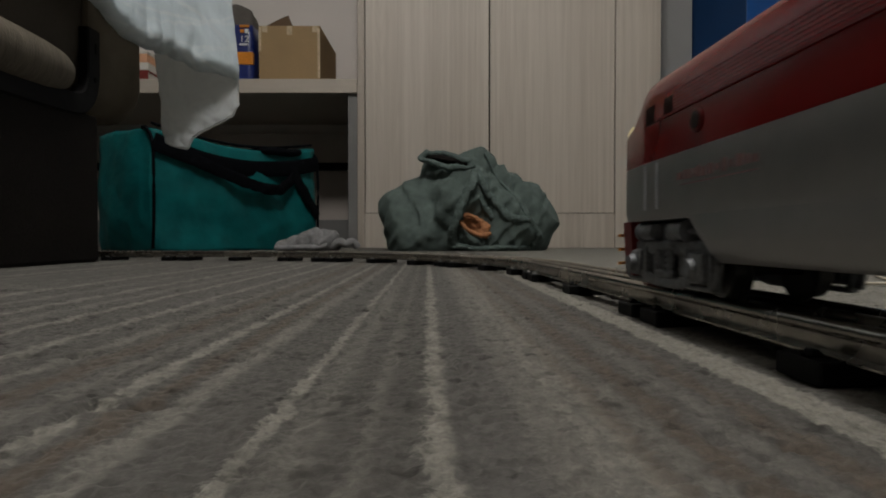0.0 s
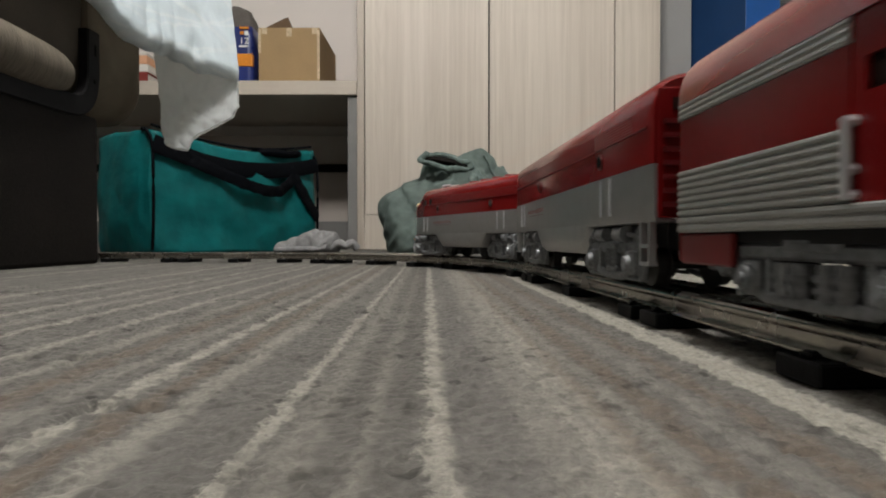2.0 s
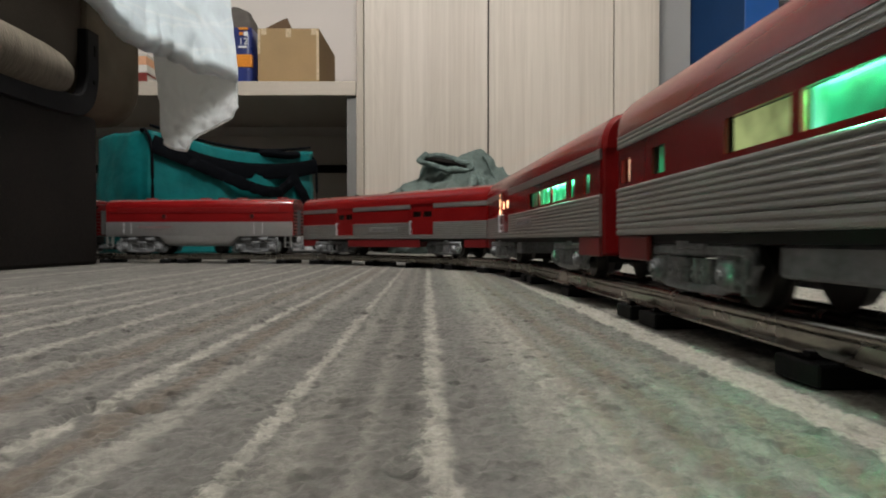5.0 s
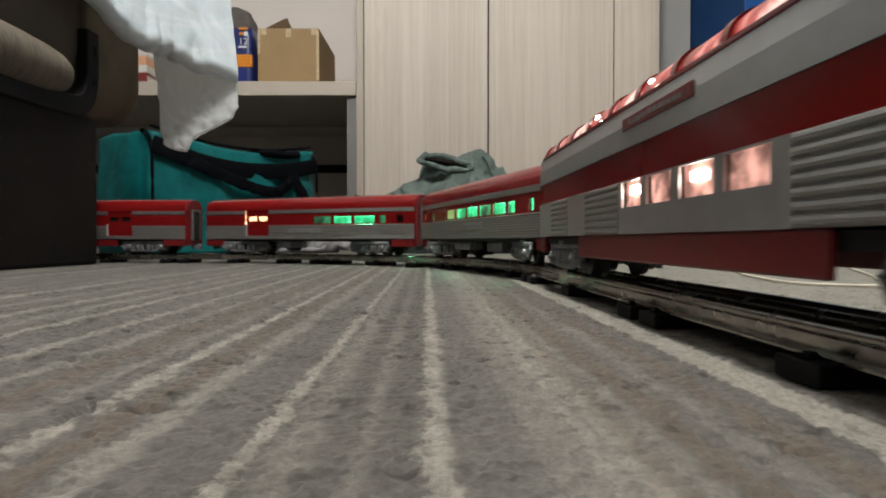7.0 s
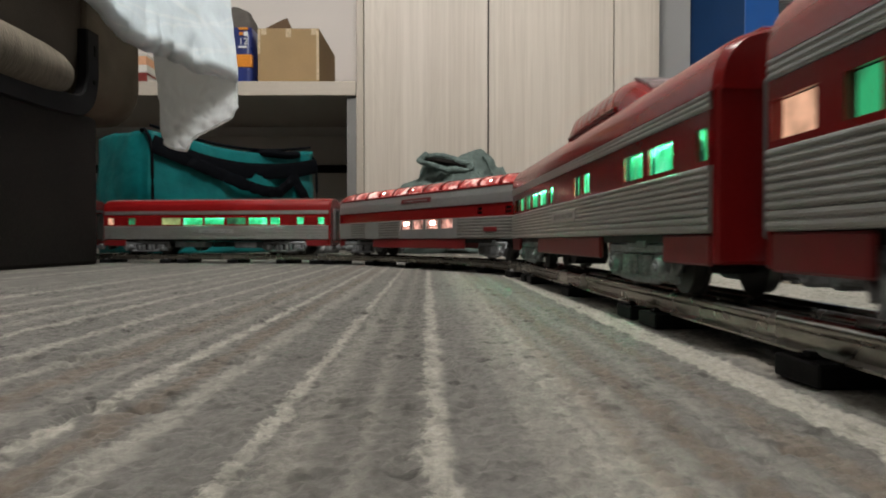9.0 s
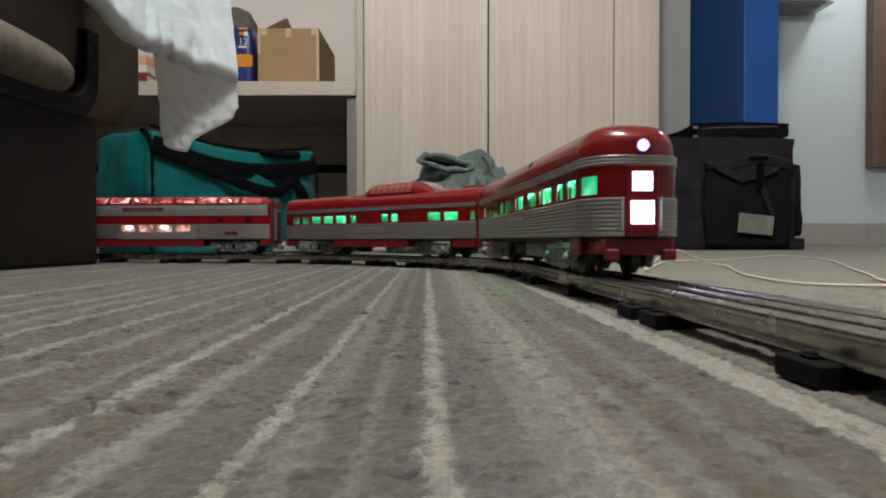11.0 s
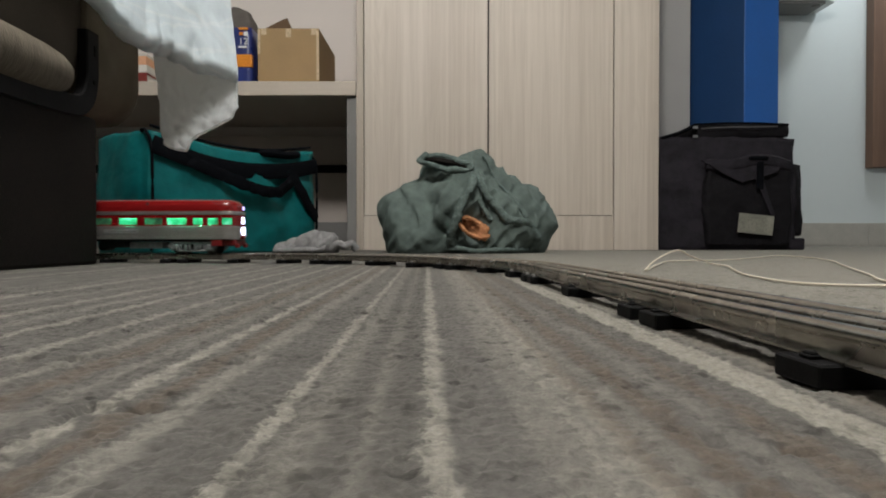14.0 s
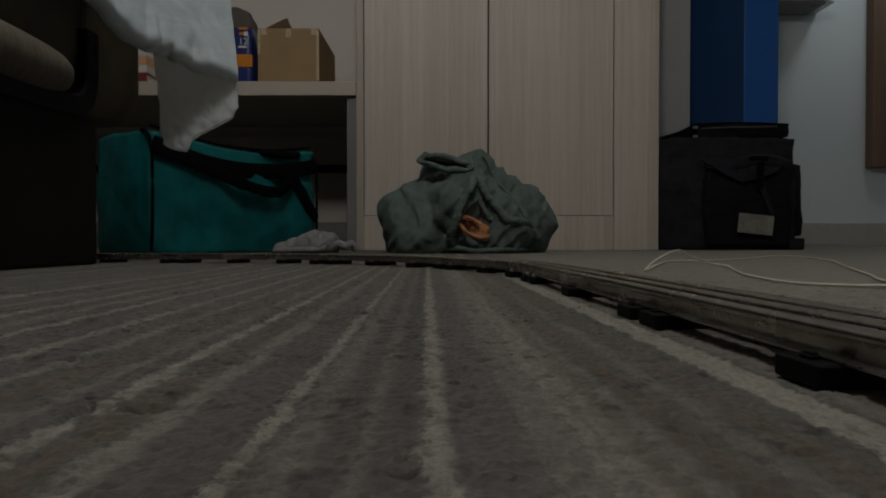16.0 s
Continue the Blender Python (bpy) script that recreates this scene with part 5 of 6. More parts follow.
def truck(th, x, axle, loco, name="truck"):
    """A four-wheel truck in its own space, turning about its middle."""
    tr = part(name, blk(-0.012, 0.012, -0.024, 0.024, 0.034, 0.040), UNDER, th, "cast silver four-wheel truck")
    tr.location = (x, 0, 0)
    for sd in (-1, 1):
        bm = bmesh.new()
        y0, y1 = (0.0235, 0.0295)
        Y = lambda a, b: (min(sd * a, sd * b), max(sd * a, sd * b))
        e = axle + 0.012
        if loco:
            block(bm, -e, e, *Y(y0, y0 + 0.0035), 0.0325, 0.0390, 0.0012, 1)
            block(bm, -e + 0.003, e - 0.003, *Y(y0 - 0.001, y0 + 0.0012), 0.0235, 0.0465, 0.0008, 1)
            # drop equalizer between the axles, with the spring pack on it
            tube(bm, [(q * axle, sd * (y0 + 0.003), z) for q, z in ((-1.0, 0.0265), (-0.72, 0.0225), (-0.4, 0.0208), (0.4, 0.0208), (0.72, 0.0225), (1.0, 0.0265))], 0.0018, 8, 1.3)
            block(bm, -0.0085, 0.0085, *Y(y0, y1 - 0.001), 0.0225, 0.0262, 0.001, 1)
            block(bm, -0.0085, 0.0085, *Y(y0, y1 - 0.001), 0.0345, 0.0385, 0.001, 1)
            for dx in (-0.0055, 0.0, 0.0055):
                rod(bm, (dx, sd * (y0 + 0.0032), 0.026), (dx, sd * (y0 + 0.0032), 0.035), 0.0019, 8)
                for z in (0.0276, 0.0300, 0.0324):
                    rod(bm, (dx, sd * (y0 + 0.0032), z), (dx, sd * (y0 + 0.0032), z + 0.0010), 0.0026, 10)
            for k in (-1, 1):
                # journal box with a round cap between pedestal legs
                block(bm, k * axle - 0.0066, k * axle + 0.0066, *Y(y0, y1), 0.0222, 0.0345, 0.0022, 2)
                rod(bm, (k * axle, sd * (y1 - 0.0005), 0.0280), (k * axle, sd * (y1 + 0.0026), 0.0280), 0.0046, 14, 0.0036)
                for dx in (-0.0098, 0.0098):
                    block(bm, k * axle + dx - 0.0014, k * axle + dx + 0.0014, *Y(y0, y1 - 0.0015), 0.0200, 0.0360, 0.0007, 1)
                block(bm, k * axle - 0.0112, k * axle + 0.0112, *Y(y0, y1 - 0.002), 0.0196, 0.0216, 0.0006, 1)
                # brake cylinder lying on the frame, its rod and hanger
                rod(bm, (k * (axle - 0.0225), sd * (y0 + 0.0036), 0.0425), (k * (axle - 0.0085), sd * (y0 + 0.0036), 0.0425), 0.0037, 14)
                rod(bm, (k * (axle - 0.0088), sd * (y0 + 0.0036), 0.0425), (k * (axle - 0.0072), sd * (y0 + 0.0036), 0.0425), 0.0046, 14)
                rod(bm, (k * (axle - 0.007), sd * (y0 + 0.0036), 0.0425), (k * (axle + 0.008), sd * (y0 + 0.0036), 0.0415), 0.0012, 8)
                block(bm, k * (axle + 0.0085) - 0.0022, k * (axle + 0.0085) + 0.0022, *Y(y0, y1 - 0.0012), 0.0365, 0.0455, 0.0010, 1)
                tube(bm, [(k * (axle + 0.0145), sd * (y0 + 0.002), 0.0385), (k * (axle + 0.0150), sd * (y0 + 0.003), 0.0300), (k * (axle + 0.0125), sd * (y0 + 0.003), 0.0215)], 0.0015, 8)
        else:
            block(bm, -e, e, *Y(y0, y0 + 0.0045), 0.0335, 0.0385, 0.0012, 1)
            tube(bm, [(q * e, sd * (y0 + 0.0034), z) for q, z in ((-0.86, 0.0265), (-0.74, 0.0245), (-0.55, 0.0222), (0, 0.0218), (0.55, 0.0222), (0.74, 0.0245), (0.86, 0.0265))], 0.0014, 8, 1.3)
            block(bm, -0.0125, 0.0125, *Y(y0, y1 - 0.001), 0.0355, 0.0405, 0.001, 1)
            for k in (-1, 1):
                # journal box with its round cap, pedestal legs either side
                block(bm, k * axle - 0.0052, k * axle + 0.0052, *Y(y0, y1 - 0.0005), 0.0222, 0.0335, 0.002, 2)
                rod(bm, (k * axle, sd * (y1 - 0.001), 0.0278), (k * axle, sd * (y1 + 0.0016), 0.0278), 0.0046, 14, 0.0038)
                rod(bm, (k * axle, sd * (y1 + 0.001), 0.0278), (k * axle, sd * (y1 + 0.0026), 0.0278), 0.0018, 8)
                for dx in (-0.0082, 0.0082):
                    block(bm, k * axle + dx - 0.0013, k * axle + dx + 0.0013, *Y(y0, y1 - 0.0018), 0.0215, 0.0345, 0.0006, 1)
                # coil springs on the equalizer
                for sx in (axle - 0.0160, 0.0058):
                    rod(bm, (k * sx, sd * (y0 + 0.003), 0.0235), (k * sx, sd * (y0 + 0.003), 0.033), 0.0030, 10)
                    for z in (0.0255, 0.0285):
                        rod(bm, (k * sx, sd * (y0 + 0.003), z), (k * sx, sd * (y0 + 0.003), z + 0.0014), 0.0036, 10)
                # sloping end of the frame
                tube(bm, [(k * (e - 0.001), sd * (y0 + 0.0025), 0.0345), (k * (e + 0.002), sd * (y0 + 0.0025), 0.0315), (k * (e - 0.001), sd * (y0 + 0.0025), 0.0255)], 0.0018, 8)
        part("side_frame", bm, CAST, tr, smooth=True)
        for k in (-1, 1):
            bm = bmesh.new()
            rod(bm, (k * axle, sd * 0.0130, 0.0275), (k * axle, sd * 0.0185, 0.0275), 0.0104, 20)
            rod(bm, (k * axle, sd * 0.0122, 0.0275), (k * axle, sd * 0.0130, 0.0275), 0.0122, 20)
            part("wheel", bm, WHEEL, tr, smooth=True)
    for k in (-1, 1):
        bm = bmesh.new()
        rod(bm, (k * axle, -0.0235, 0.0275), (k * axle, 0.0235, 0.0275), 0.002, 8)
        part("axle", bm, WHEEL, tr)
    return tr


def coupler(th, x, d):
    bm = blk(min(x, x + d * 0.014), max(x, x + d * 0.014), -0.004, 0.004, 0.026, 0.031, 0.001, 1)
    block(bm, min(x + d * 0.009, x + d * 0.016), max(x + d * 0.009, x + d * 0.016), -0.007, 0.004, 0.024, 0.034, 0.0015, 1)
    part("coupler", bm, CAST, th, "metal knuckle coupler", True)


def pane(th, x0, x1, side, z0, z1, mat, lab="", depth=0.0022):
    y = side * (HW - depth)
    return part("window_pane", blk(x0, x1, min(y, y - side * 0.0008), max(y, y - side * 0.0008), z0, z1), mat, th, lab)


def band(bm, x0, x1, side, z0, z1, w0, w1, openings, out=-0.0004):
    """A side wall from z0 to z1, in one sheet, with real openings from w0 to w1."""
    xs = sorted({x0, x1, *[e for o in openings for e in o if x0 < e < x1]})
    zs = (z0, w0, w1, z1)
    y = side * (HW + out)
    grid = [[bm.verts.new((x, y, z)) for z in zs] for x in xs]
    faces = []
    for i in range(len(xs) - 1):
        mid = (xs[i] + xs[i + 1]) / 2
        hole = any(a < mid < b for a, b in openings)
        for k in range(3):
            if not (hole and k == 1):
                faces.append(bm.faces.new((grid[i][k], grid[i + 1][k], grid[i + 1][k + 1], grid[i][k + 1])))
    r = bmesh.ops.extrude_face_region(bm, geom=faces)
    bmesh.ops.translate(bm, vec=(0, -side * 0.0014, 0), verts=[g for g in r["geom"] if isinstance(g, bmesh.types.BMVert)])
    return bm


def bars_of_script(th, x0, x1, side, z, h, mat, y_out, name="lettering"):
    """Lettering that cannot be read: short bars with a rule beneath."""
    bm = bmesh.new()
    rnd = random.Random(int(abs(x0) * 1000) + 7)
    x = x0
    ya, yb = sorted((side * y_out, side * (y_out + 0.0003)))
    while x < x1 - 0.002:
        w = rnd.uniform(0.0016, 0.0042)
        block(bm, x, min(x + w, x1), ya, yb, z - h * rnd.uniform(0.25, 0.5), z + h * rnd.uniform(0.2, 0.5))
        x += w + rnd.uniform(0.0008, 0.002)
    return part(name, bm, mat, th, "unreadable printed lettering")


def roof(th, L, z0, z1, mat, rear_round=False, power=0.62):
    bm = bmesh.new()
    ts = np.linspace(0, math.pi, 17)
    st = [(L / 2 - 0.0005, 0.9, 0.93), (L / 2 - 0.003, 0.985, 0.99), (L / 2 - 0.008, 1, 1)]
    if rear_round:
        for u in np.linspace(0, 0.985, 10):
            st.append((-L / 2 + 0.030 * (1 - u), math.sqrt(1 - u * u), 1 - 0.55 * u ** 3))
    else:
        st += [(-L / 2 + 0.008, 1, 1), (-L / 2 + 0.003, 0.985, 0.99), (-L / 2 + 0.0005, 0.9, 0.93)]
    rings = []
    for x, w, h in st:
        rings.append([(x, (HW + 0.0002) * w * math.copysign(abs(math.cos(t)) ** power, math.cos(t)), z0 + (z1 - z0) * h * math.sin(t) ** 0.8) for t in ts])
    loft(bm, rings)
    return part("roof", bm, mat, th, "glossy red rounded roof", True)


def under_gear(th, L, mid_skirt, boxes, rear_round=False):
    part("underframe", blk(-L / 2 + (0.026 if rear_round else 0.004), L / 2 - 0.004, -0.0285, 0.0285, 0.0385, 0.0428), UNDER, th, "black underframe")
    part("interior", blk(-L / 2 + (0.022 if rear_round else 0.006), L / 2 - 0.006, -0.0235, 0.0235, 0.043, 0.0915), UNDER, th, "dark interior")
    for sd in (-1, 1):
        y0, y1 = sorted((sd * (HW - 0.0004), sd * (HW - 0.003)))
        if mid_skirt:
            part("skirt", blk(-L * 0.195, L * 0.195, y0, y1, 0.0300, 0.0419, 0.0008, 1), RED_DULL, th, "red lower skirt")
        for a, b in ((0.395, 0.488), (-0.44 if rear_round else -0.488, -0.395)):
            part("skirt", blk(L * a, L * b, y0, y1, 0.0305, 0.0419, 0.0008, 1), RED_DULL, th, "red lower skirt")
    for x0, x1, w, z0, m in boxes:
        part("equipment_box", blk(x0, x1, -w, w, z0, 0.0384, 0.001, 1), m, th)
    bm = bmesh.new()
    rod(bm, (L * 0.5 - 0.085 * 2.0, -0.012, 0.031), (L * 0.5 - 0.085 * 2.0, 0.012, 0.031), 0.009, 14)
    part("roller", bm, UNDER, th)


def end_wall(th, L, d, z1=0.1135, grey=True):
    x0, x1 = sorted((d * (L / 2 - 0.001), d * (L / 2 - 0.005)))
    part("end_wall", blk(x0, x1, -HW + 0.001, HW - 0.001, 0.031, 0.0945, 0.0015, 2), RED, th, "glossy red end wall")
    a, b = sorted((d * (L / 2 - 0.001), d * (L / 2 + 0.0035)))
    bm = bmesh.new()
    block(bm, a, b, 0.011, 0.0145, 0.040, 0.0955, 0.001, 1)
    block(bm, a, b, -0.0145, -0.011, 0.040, 0.0955, 0.001, 1)
    block(bm, a, b, -0.011, 0.011, 0.0915, 0.0955)
    part("bellows", bm, GREY_BELLOWS, th, "grey gangway bellows")
    part("end_door", blk(min(a, b - 0.003), max(a + 0.0004, b - 0.0042), -0.010, 0.010, 0.042, 0.089), DARK_GLASS, th)


def coach(name, label, L, windows, doors=(), mid_skirt=False, boxes=(), rear_round=False, roof_vents=()):
    """Streamlined passenger car; windows: (from, to, material) as shares of its length from the front."""
    th = thing(name, label, "toy railway car", "cars of the toy train")
    X = lambda f: L / 2 - f * L
    zb, z1, z2, z3, zt = 0.0422, 0.0660, 0.0856, 0.0918, 0.1138
    gaps = sorted((X(b), X(a)) for a, b in doors)
    spans, edge = [], -L / 2 + (0.030 if rear_round else 0.004)
    for a, b in gaps:
        spans.append((edge, a))
        edge = b
    spans.append((edge, L / 2 - 0.004))
    for sd in (1, -1):
        part("fluted_sill", sweep(bmesh.new(), side_path(-L / 2 + (0.030 if rear_round else 0.004), L / 2 - 0.004, sd), flutes(zb, 0.0482, 2, 0.0006)), FLUTE, th, "fluted silver sill")
        for a, b in spans:
            part("fluted_panel", sweep(bmesh.new(), side_path(a, b, sd), flutes(0.0483, z1, 7, 0.0006)), FLUTE, th, "fluted silver side panel")
            part("letterboard", sweep(bmesh.new(), side_path(a, b, sd), flutes(z2, z3, 3, 0.0003)), FLUTE, th, "fluted silver letterboard")
        wins = [(X(b), X(a), m) for a, b, m in windows]
        for a, b in spans:
            bm = band(bmesh.new(), a, b, sd, z1, z2, W0, W1, [(p, q) for p, q, _ in wins if p >= a - 1e-6 and q <= b + 1e-6])
            part("window_band", bm, RED, th, "glossy red window band")
        for p, q, m in wins:
            pane(th, p - 0.0006, q + 0.0006, sd, W0 - 0.0006, W1 + 0.0004, m, "", 0.0040)
            # hidden emitter added above each green pane to throw green onto the carpet
            if m is GLOW_GREEN:
                part("added_glow_strip", blk(p + 0.002, q - 0.002, *sorted((sd * 0.0278, sd * 0.0296)), W1 + 0.0016, W1 + 0.0026), GLOW_STRIP, th, "added unseen green strip that tints the carpet")
        for (a, b), (fa, fb) in zip(gaps, sorted(doors, reverse=True)):
            w = b - a
            bm = band(bmesh.new(), a, b, sd, 0.0483, z3, 0.0735, 0.0815, [(a + w * 0.08, a + w * 0.45), (a + w * 0.55, b - w * 0.10)], -0.0008)
            dr = part("baggage_door", bm, RED, th, "recessed glossy red baggage door")
            lit = GLOW_ORANGE if len(doors) == 1 else DARK_GLASS
            for p, q in ((a + w * 0.04, a + w * 0.46), (a + w * 0.54, b - w * 0.06)):
                yy = sorted((sd * (HW - 0.0026), sd * (HW - 0.0032)))
                part("window_pane", blk(p, q, *yy, 0.0725, 0.0822), lit, dr)
            bm = bmesh.new()
            rod(bm, (b - 0.0012, sd * (HW + 0.0016), 0.0490), (b - 0.0012, sd * (HW + 0.0016), 0.0680), 0.0012, 8)
            for z in (0.0500, 0.0560, 0.0672):
                rod(bm, (b - 0.0012, sd * (HW - 0.002), z), (b - 0.0012, sd * (HW + 0.0020), z), 0.0013, 8)
            part("grab_rail", bm, CHROME, dr, "chrome grab rail")
            if len(doors) == 1:
                part("door_gap", blk(b + 0.0004, b + 0.0020, *sorted((sd * (HW - 0.001), sd * (HW + 0.0005))), 0.0683, 0.0905), GLOW_ORANGE, dr, "lamp light in the gap beside the door")
        npl = part("name_panel", blk(-0.036, 0.028, *sorted((sd * (HW - 0.001), sd * (HW + 0.0008))), 0.0522, 0.0602, 0.0003, 1), SILVER, th, "smooth silver name panel")
        bars_of_script(npl, -0.03, 0.022, sd, 0.0562, 0.0040, SCRIPT_GREY, HW + 0.0008)
    roof(th, L, z3, zt, RED, rear_round)
    under_gear(th, L, mid_skirt, boxes, rear_round)
    end_wall(th, L, 1)
    if not rear_round:
        end_wall(th, L, -1)
    for f in roof_vents:
        part("roof_vent", blk(X(f) - 0.003, X(f) + 0.003, 0.006, 0.013, zt - 0.003, zt + 0.0010, 0.0006, 1), UNDER, th, "small dark roof vent")
    coupler(th, L / 2 - 0.006, 1)
    if not rear_round:
        coupler(th, -L / 2 + 0.006, -1)
    return th


def loco(name, label, L, nose):
    th = thing(name, label, "toy locomotive", "locomotives of the toy train")
    zs, zm, zt = 0.0475, 0.0730, 0.1137
    X = lambda f: L / 2 - f * L
    # stations from the rear to the front: x, half width share, roof height
    st = [(-L / 2, 0.97, zt - 0.002), (-L / 2 + 0.003, 1, zt)]
    if nose:
        st += [(L / 2 - 0.062, 1, zt), (L / 2 - 0.050, 1, zt - 0.0005), (L / 2 - 0.046, 0.985, zt - 0.002), (L / 2 - 0.031, 0.96, 0.0985), (L / 2 - 0.020, 0.92, 0.0962), (L / 2 - 0.011, 0.82, 0.0925), (L / 2 - 0.005, 0.66, 0.0872), (L / 2 - 0.001, 0.42, 0.080), (L / 2, 0.2, 0.0765)]
    else:
        st += [(L / 2 - 0.003, 1, zt), (L / 2, 0.97, zt - 0.002)]
    ts = np.linspace(0, math.pi, 19)
    bm = bmesh.new()
    rings = []
    for x, w, h in st:
        sh = min(0.1, zm + (h - zm) * 0.62)
        ring = [(x, HW * w, zm), (x, HW * w, sh)]
        ring += [(x, HW * w * 0.985 * math.copysign(abs(math.cos(t)) ** 0.6, math.cos(t)), sh + (h - sh) * math.sin(t) ** 0.75) for t in ts[1:-1]]
        ring += [(x, -HW * w, sh), (x, -HW * w, zm)]
        rings.append(ring)
    loft(bm, rings)
    part("upper_body", bm, RED, th, "glossy red upper body", True)
    bm = bmesh.new()
    loft(bm, [[(x, HW * w * 1.004, zm - 0.0001), (x, HW * w * 1.004, zs + 0.004), (x, HW * w * 0.97, zs), (x, -HW * w * 0.97, zs), (x, -HW * w * 1.004, zs + 0.004), (x, -HW * w * 1.004, zm - 0.0001)] for x, w, h in st])
    part("lower_body", bm, SILVER, th, "silver painted lower body", True)
    # deep valance between the trucks, rounded under
    bm = bmesh.new()
    a, b = L * 0.165, -L * 0.165
    prof = [(HW * 1.003, 0.0485), (HW * 1.003, 0.040), (HW * 0.97, 0.0345), (HW * 0.85, 0.031), (0, 0.030), (-HW * 0.85, 0.031), (-HW * 0.97, 0.0345), (-HW * 1.003, 0.040), (-HW * 1.003, 0.0485)]
    loft(bm, [[(x, y * 1.0, 0.0485 - (0.0485 - z) * k) for y, z in prof] for x, k in ((a + 0.016, 0.05), (a + 0.010, 0.5), (a, 1), (b, 1), (b - 0.010, 0.5), (b - 0.016, 0.05))])
    part("valance", bm, SILVER, th, "silver fuel tank valance", True)
    part("underframe", blk(-L / 2 + 0.01, L / 2 - 0.02, -0.020, 0.020, 0.036, 0.0474), UNDER, th)
    bm = bmesh.new()
    rod(bm, (-0.03, -0.012, 0.0265), (-0.03, 0.012, 0.0265), 0.0092, 14)
    part("roller", bm, UNDER, th)
    for sd in (1, -1):
        # fluted air grille high on the side
        part("grille", sweep(bmesh.new(), [(X(0.93), sd * HW * 0.995, 0, sd), (X(0.24 if nose else 0.06), sd * HW * 0.995, 0, sd)], flutes(0.0905, 0.0985, 6, 0.0002)), RED_DULL, th, "red louvred air grille")
        part("belt_rail", blk(X(0.985), X(0.2 if nose else 0.02), *sorted((sd * HW * 0.99, sd * (HW + 0.0007))), 0.0890, 0.0900), RED_DULL, th)
        for f in ((0.31, 0.752) if nose else (0.319, 0.789)):
            bm = bmesh.new()
            rod(bm, (X(f), sd * (HW - 0.001), 0.0825), (X(f), sd * (HW + 0.0009), 0.0825), 0.0044, 18)
            pt = part("porthole", bm, RED_DULL, th, "porthole with red rim")
            bm = bmesh.new()
            rod(bm, (X(f), sd * (HW + 0.0004), 0.0825), (X(f), sd * (HW + 0.0013), 0.0825), 0.0033, 18)
            part("glass", bm, DARK_GLASS, pt)
        for f in ((0.165, 0.205, 0.80, 0.845) if nose else (0.1, 0.14, 0.80, 0.845)):
            bm = bmesh.new()
            rod(bm, (X(f), sd * (HW + 0.0012), 0.0520), (X(f), sd * (HW + 0.0012), 0.0715), 0.0007, 6)
            part("grab_rail", bm, CHROME, th, "bright upright grab rail")
        sc = bars_of_script(th, X(0.43 if nose else 0.36), X(0.25 if nose else 0.18), sd, 0.0640, 0.0046, SCRIPT, HW * 1.004)
        part("underline", blk(X(0.43 if nose else 0.36), X(0.27 if nose else 0.2), *sorted((sd * HW * 1.004, sd * (HW * 1.004 + 0.0003))), 0.0600, 0.0605), SCRIPT, sc)
        # corner steps
        ends = (-1,) if nose else (-1, 1)
        for d in ends:
            x = d * (L / 2 - 0.008)
            bm = bmesh.new()
            for dx in (-0.005, 0.005):
                block(bm, x + dx - 0.0008, x + dx + 0.0008, *sorted((sd * (HW - 0.003), sd * (HW + 0.0003))), 0.028, 0.0476)
            for z in (0.028, 0.036):
                block(bm, x - 0.005, x + 0.005, *sorted((sd * (HW - 0.004), sd * (HW + 0.0006))), z, z + 0.0016)
            part("step", bm, SILVER, th, "silver corner step")
    for d in (-1, 1):
        if d == 1 and nose:
            continue
        x0, x1 = sorted((d * L / 2, d * (L / 2 + 0.0012)))
        ew = part("end_wall", blk(x0, x1, -HW * 0.93, HW * 0.93, 0.049, 0.106, 0.0005, 1), RED, th, "glossy red end wall")
        for k in range(7):
            for y0, y1 in ((-HW * 0.86, -0.012), (0.012, HW * 0.86)):
                part("rung", blk(*sorted((d * (L / 2 + 0.001), d * (L / 2 + 0.0024))), y0, y1, 0.054 + k * 0.006, 0.0562 + k * 0.006), RED_DULL, ew)
        for y in (-0.02, 0.02):
            part("end_window", blk(*sorted((d * (L / 2 + 0.001), d * (L / 2 + 0.0016))), y - 0.003, y + 0.003, 0.096, 0.1015), DARK_GLASS, ew)
        part("end_door", blk(*sorted((d * (L / 2 + 0.001), d * (L / 2 + 0.0024))), -0.009, 0.009, 0.050, 0.094, 0.0008, 1), GREY_BELLOWS, ew)
        coupler(th, d * (L / 2 - 0.006), d)
    # roof gear
    for f in ((0.47, 0.56, 0.65, 0.74, 0.9) if nose else (0.2, 0.5, 0.6, 0.7, 0.92)):
        bm = bmesh.new()
        rod(bm, (X(f), 0, zt - 0.001), (X(f), 0, zt + 0.0028), 0.0105, 18, 0.0095)
        part("roof_fan", bm, RED_DULL, th, "low round red roof fan")
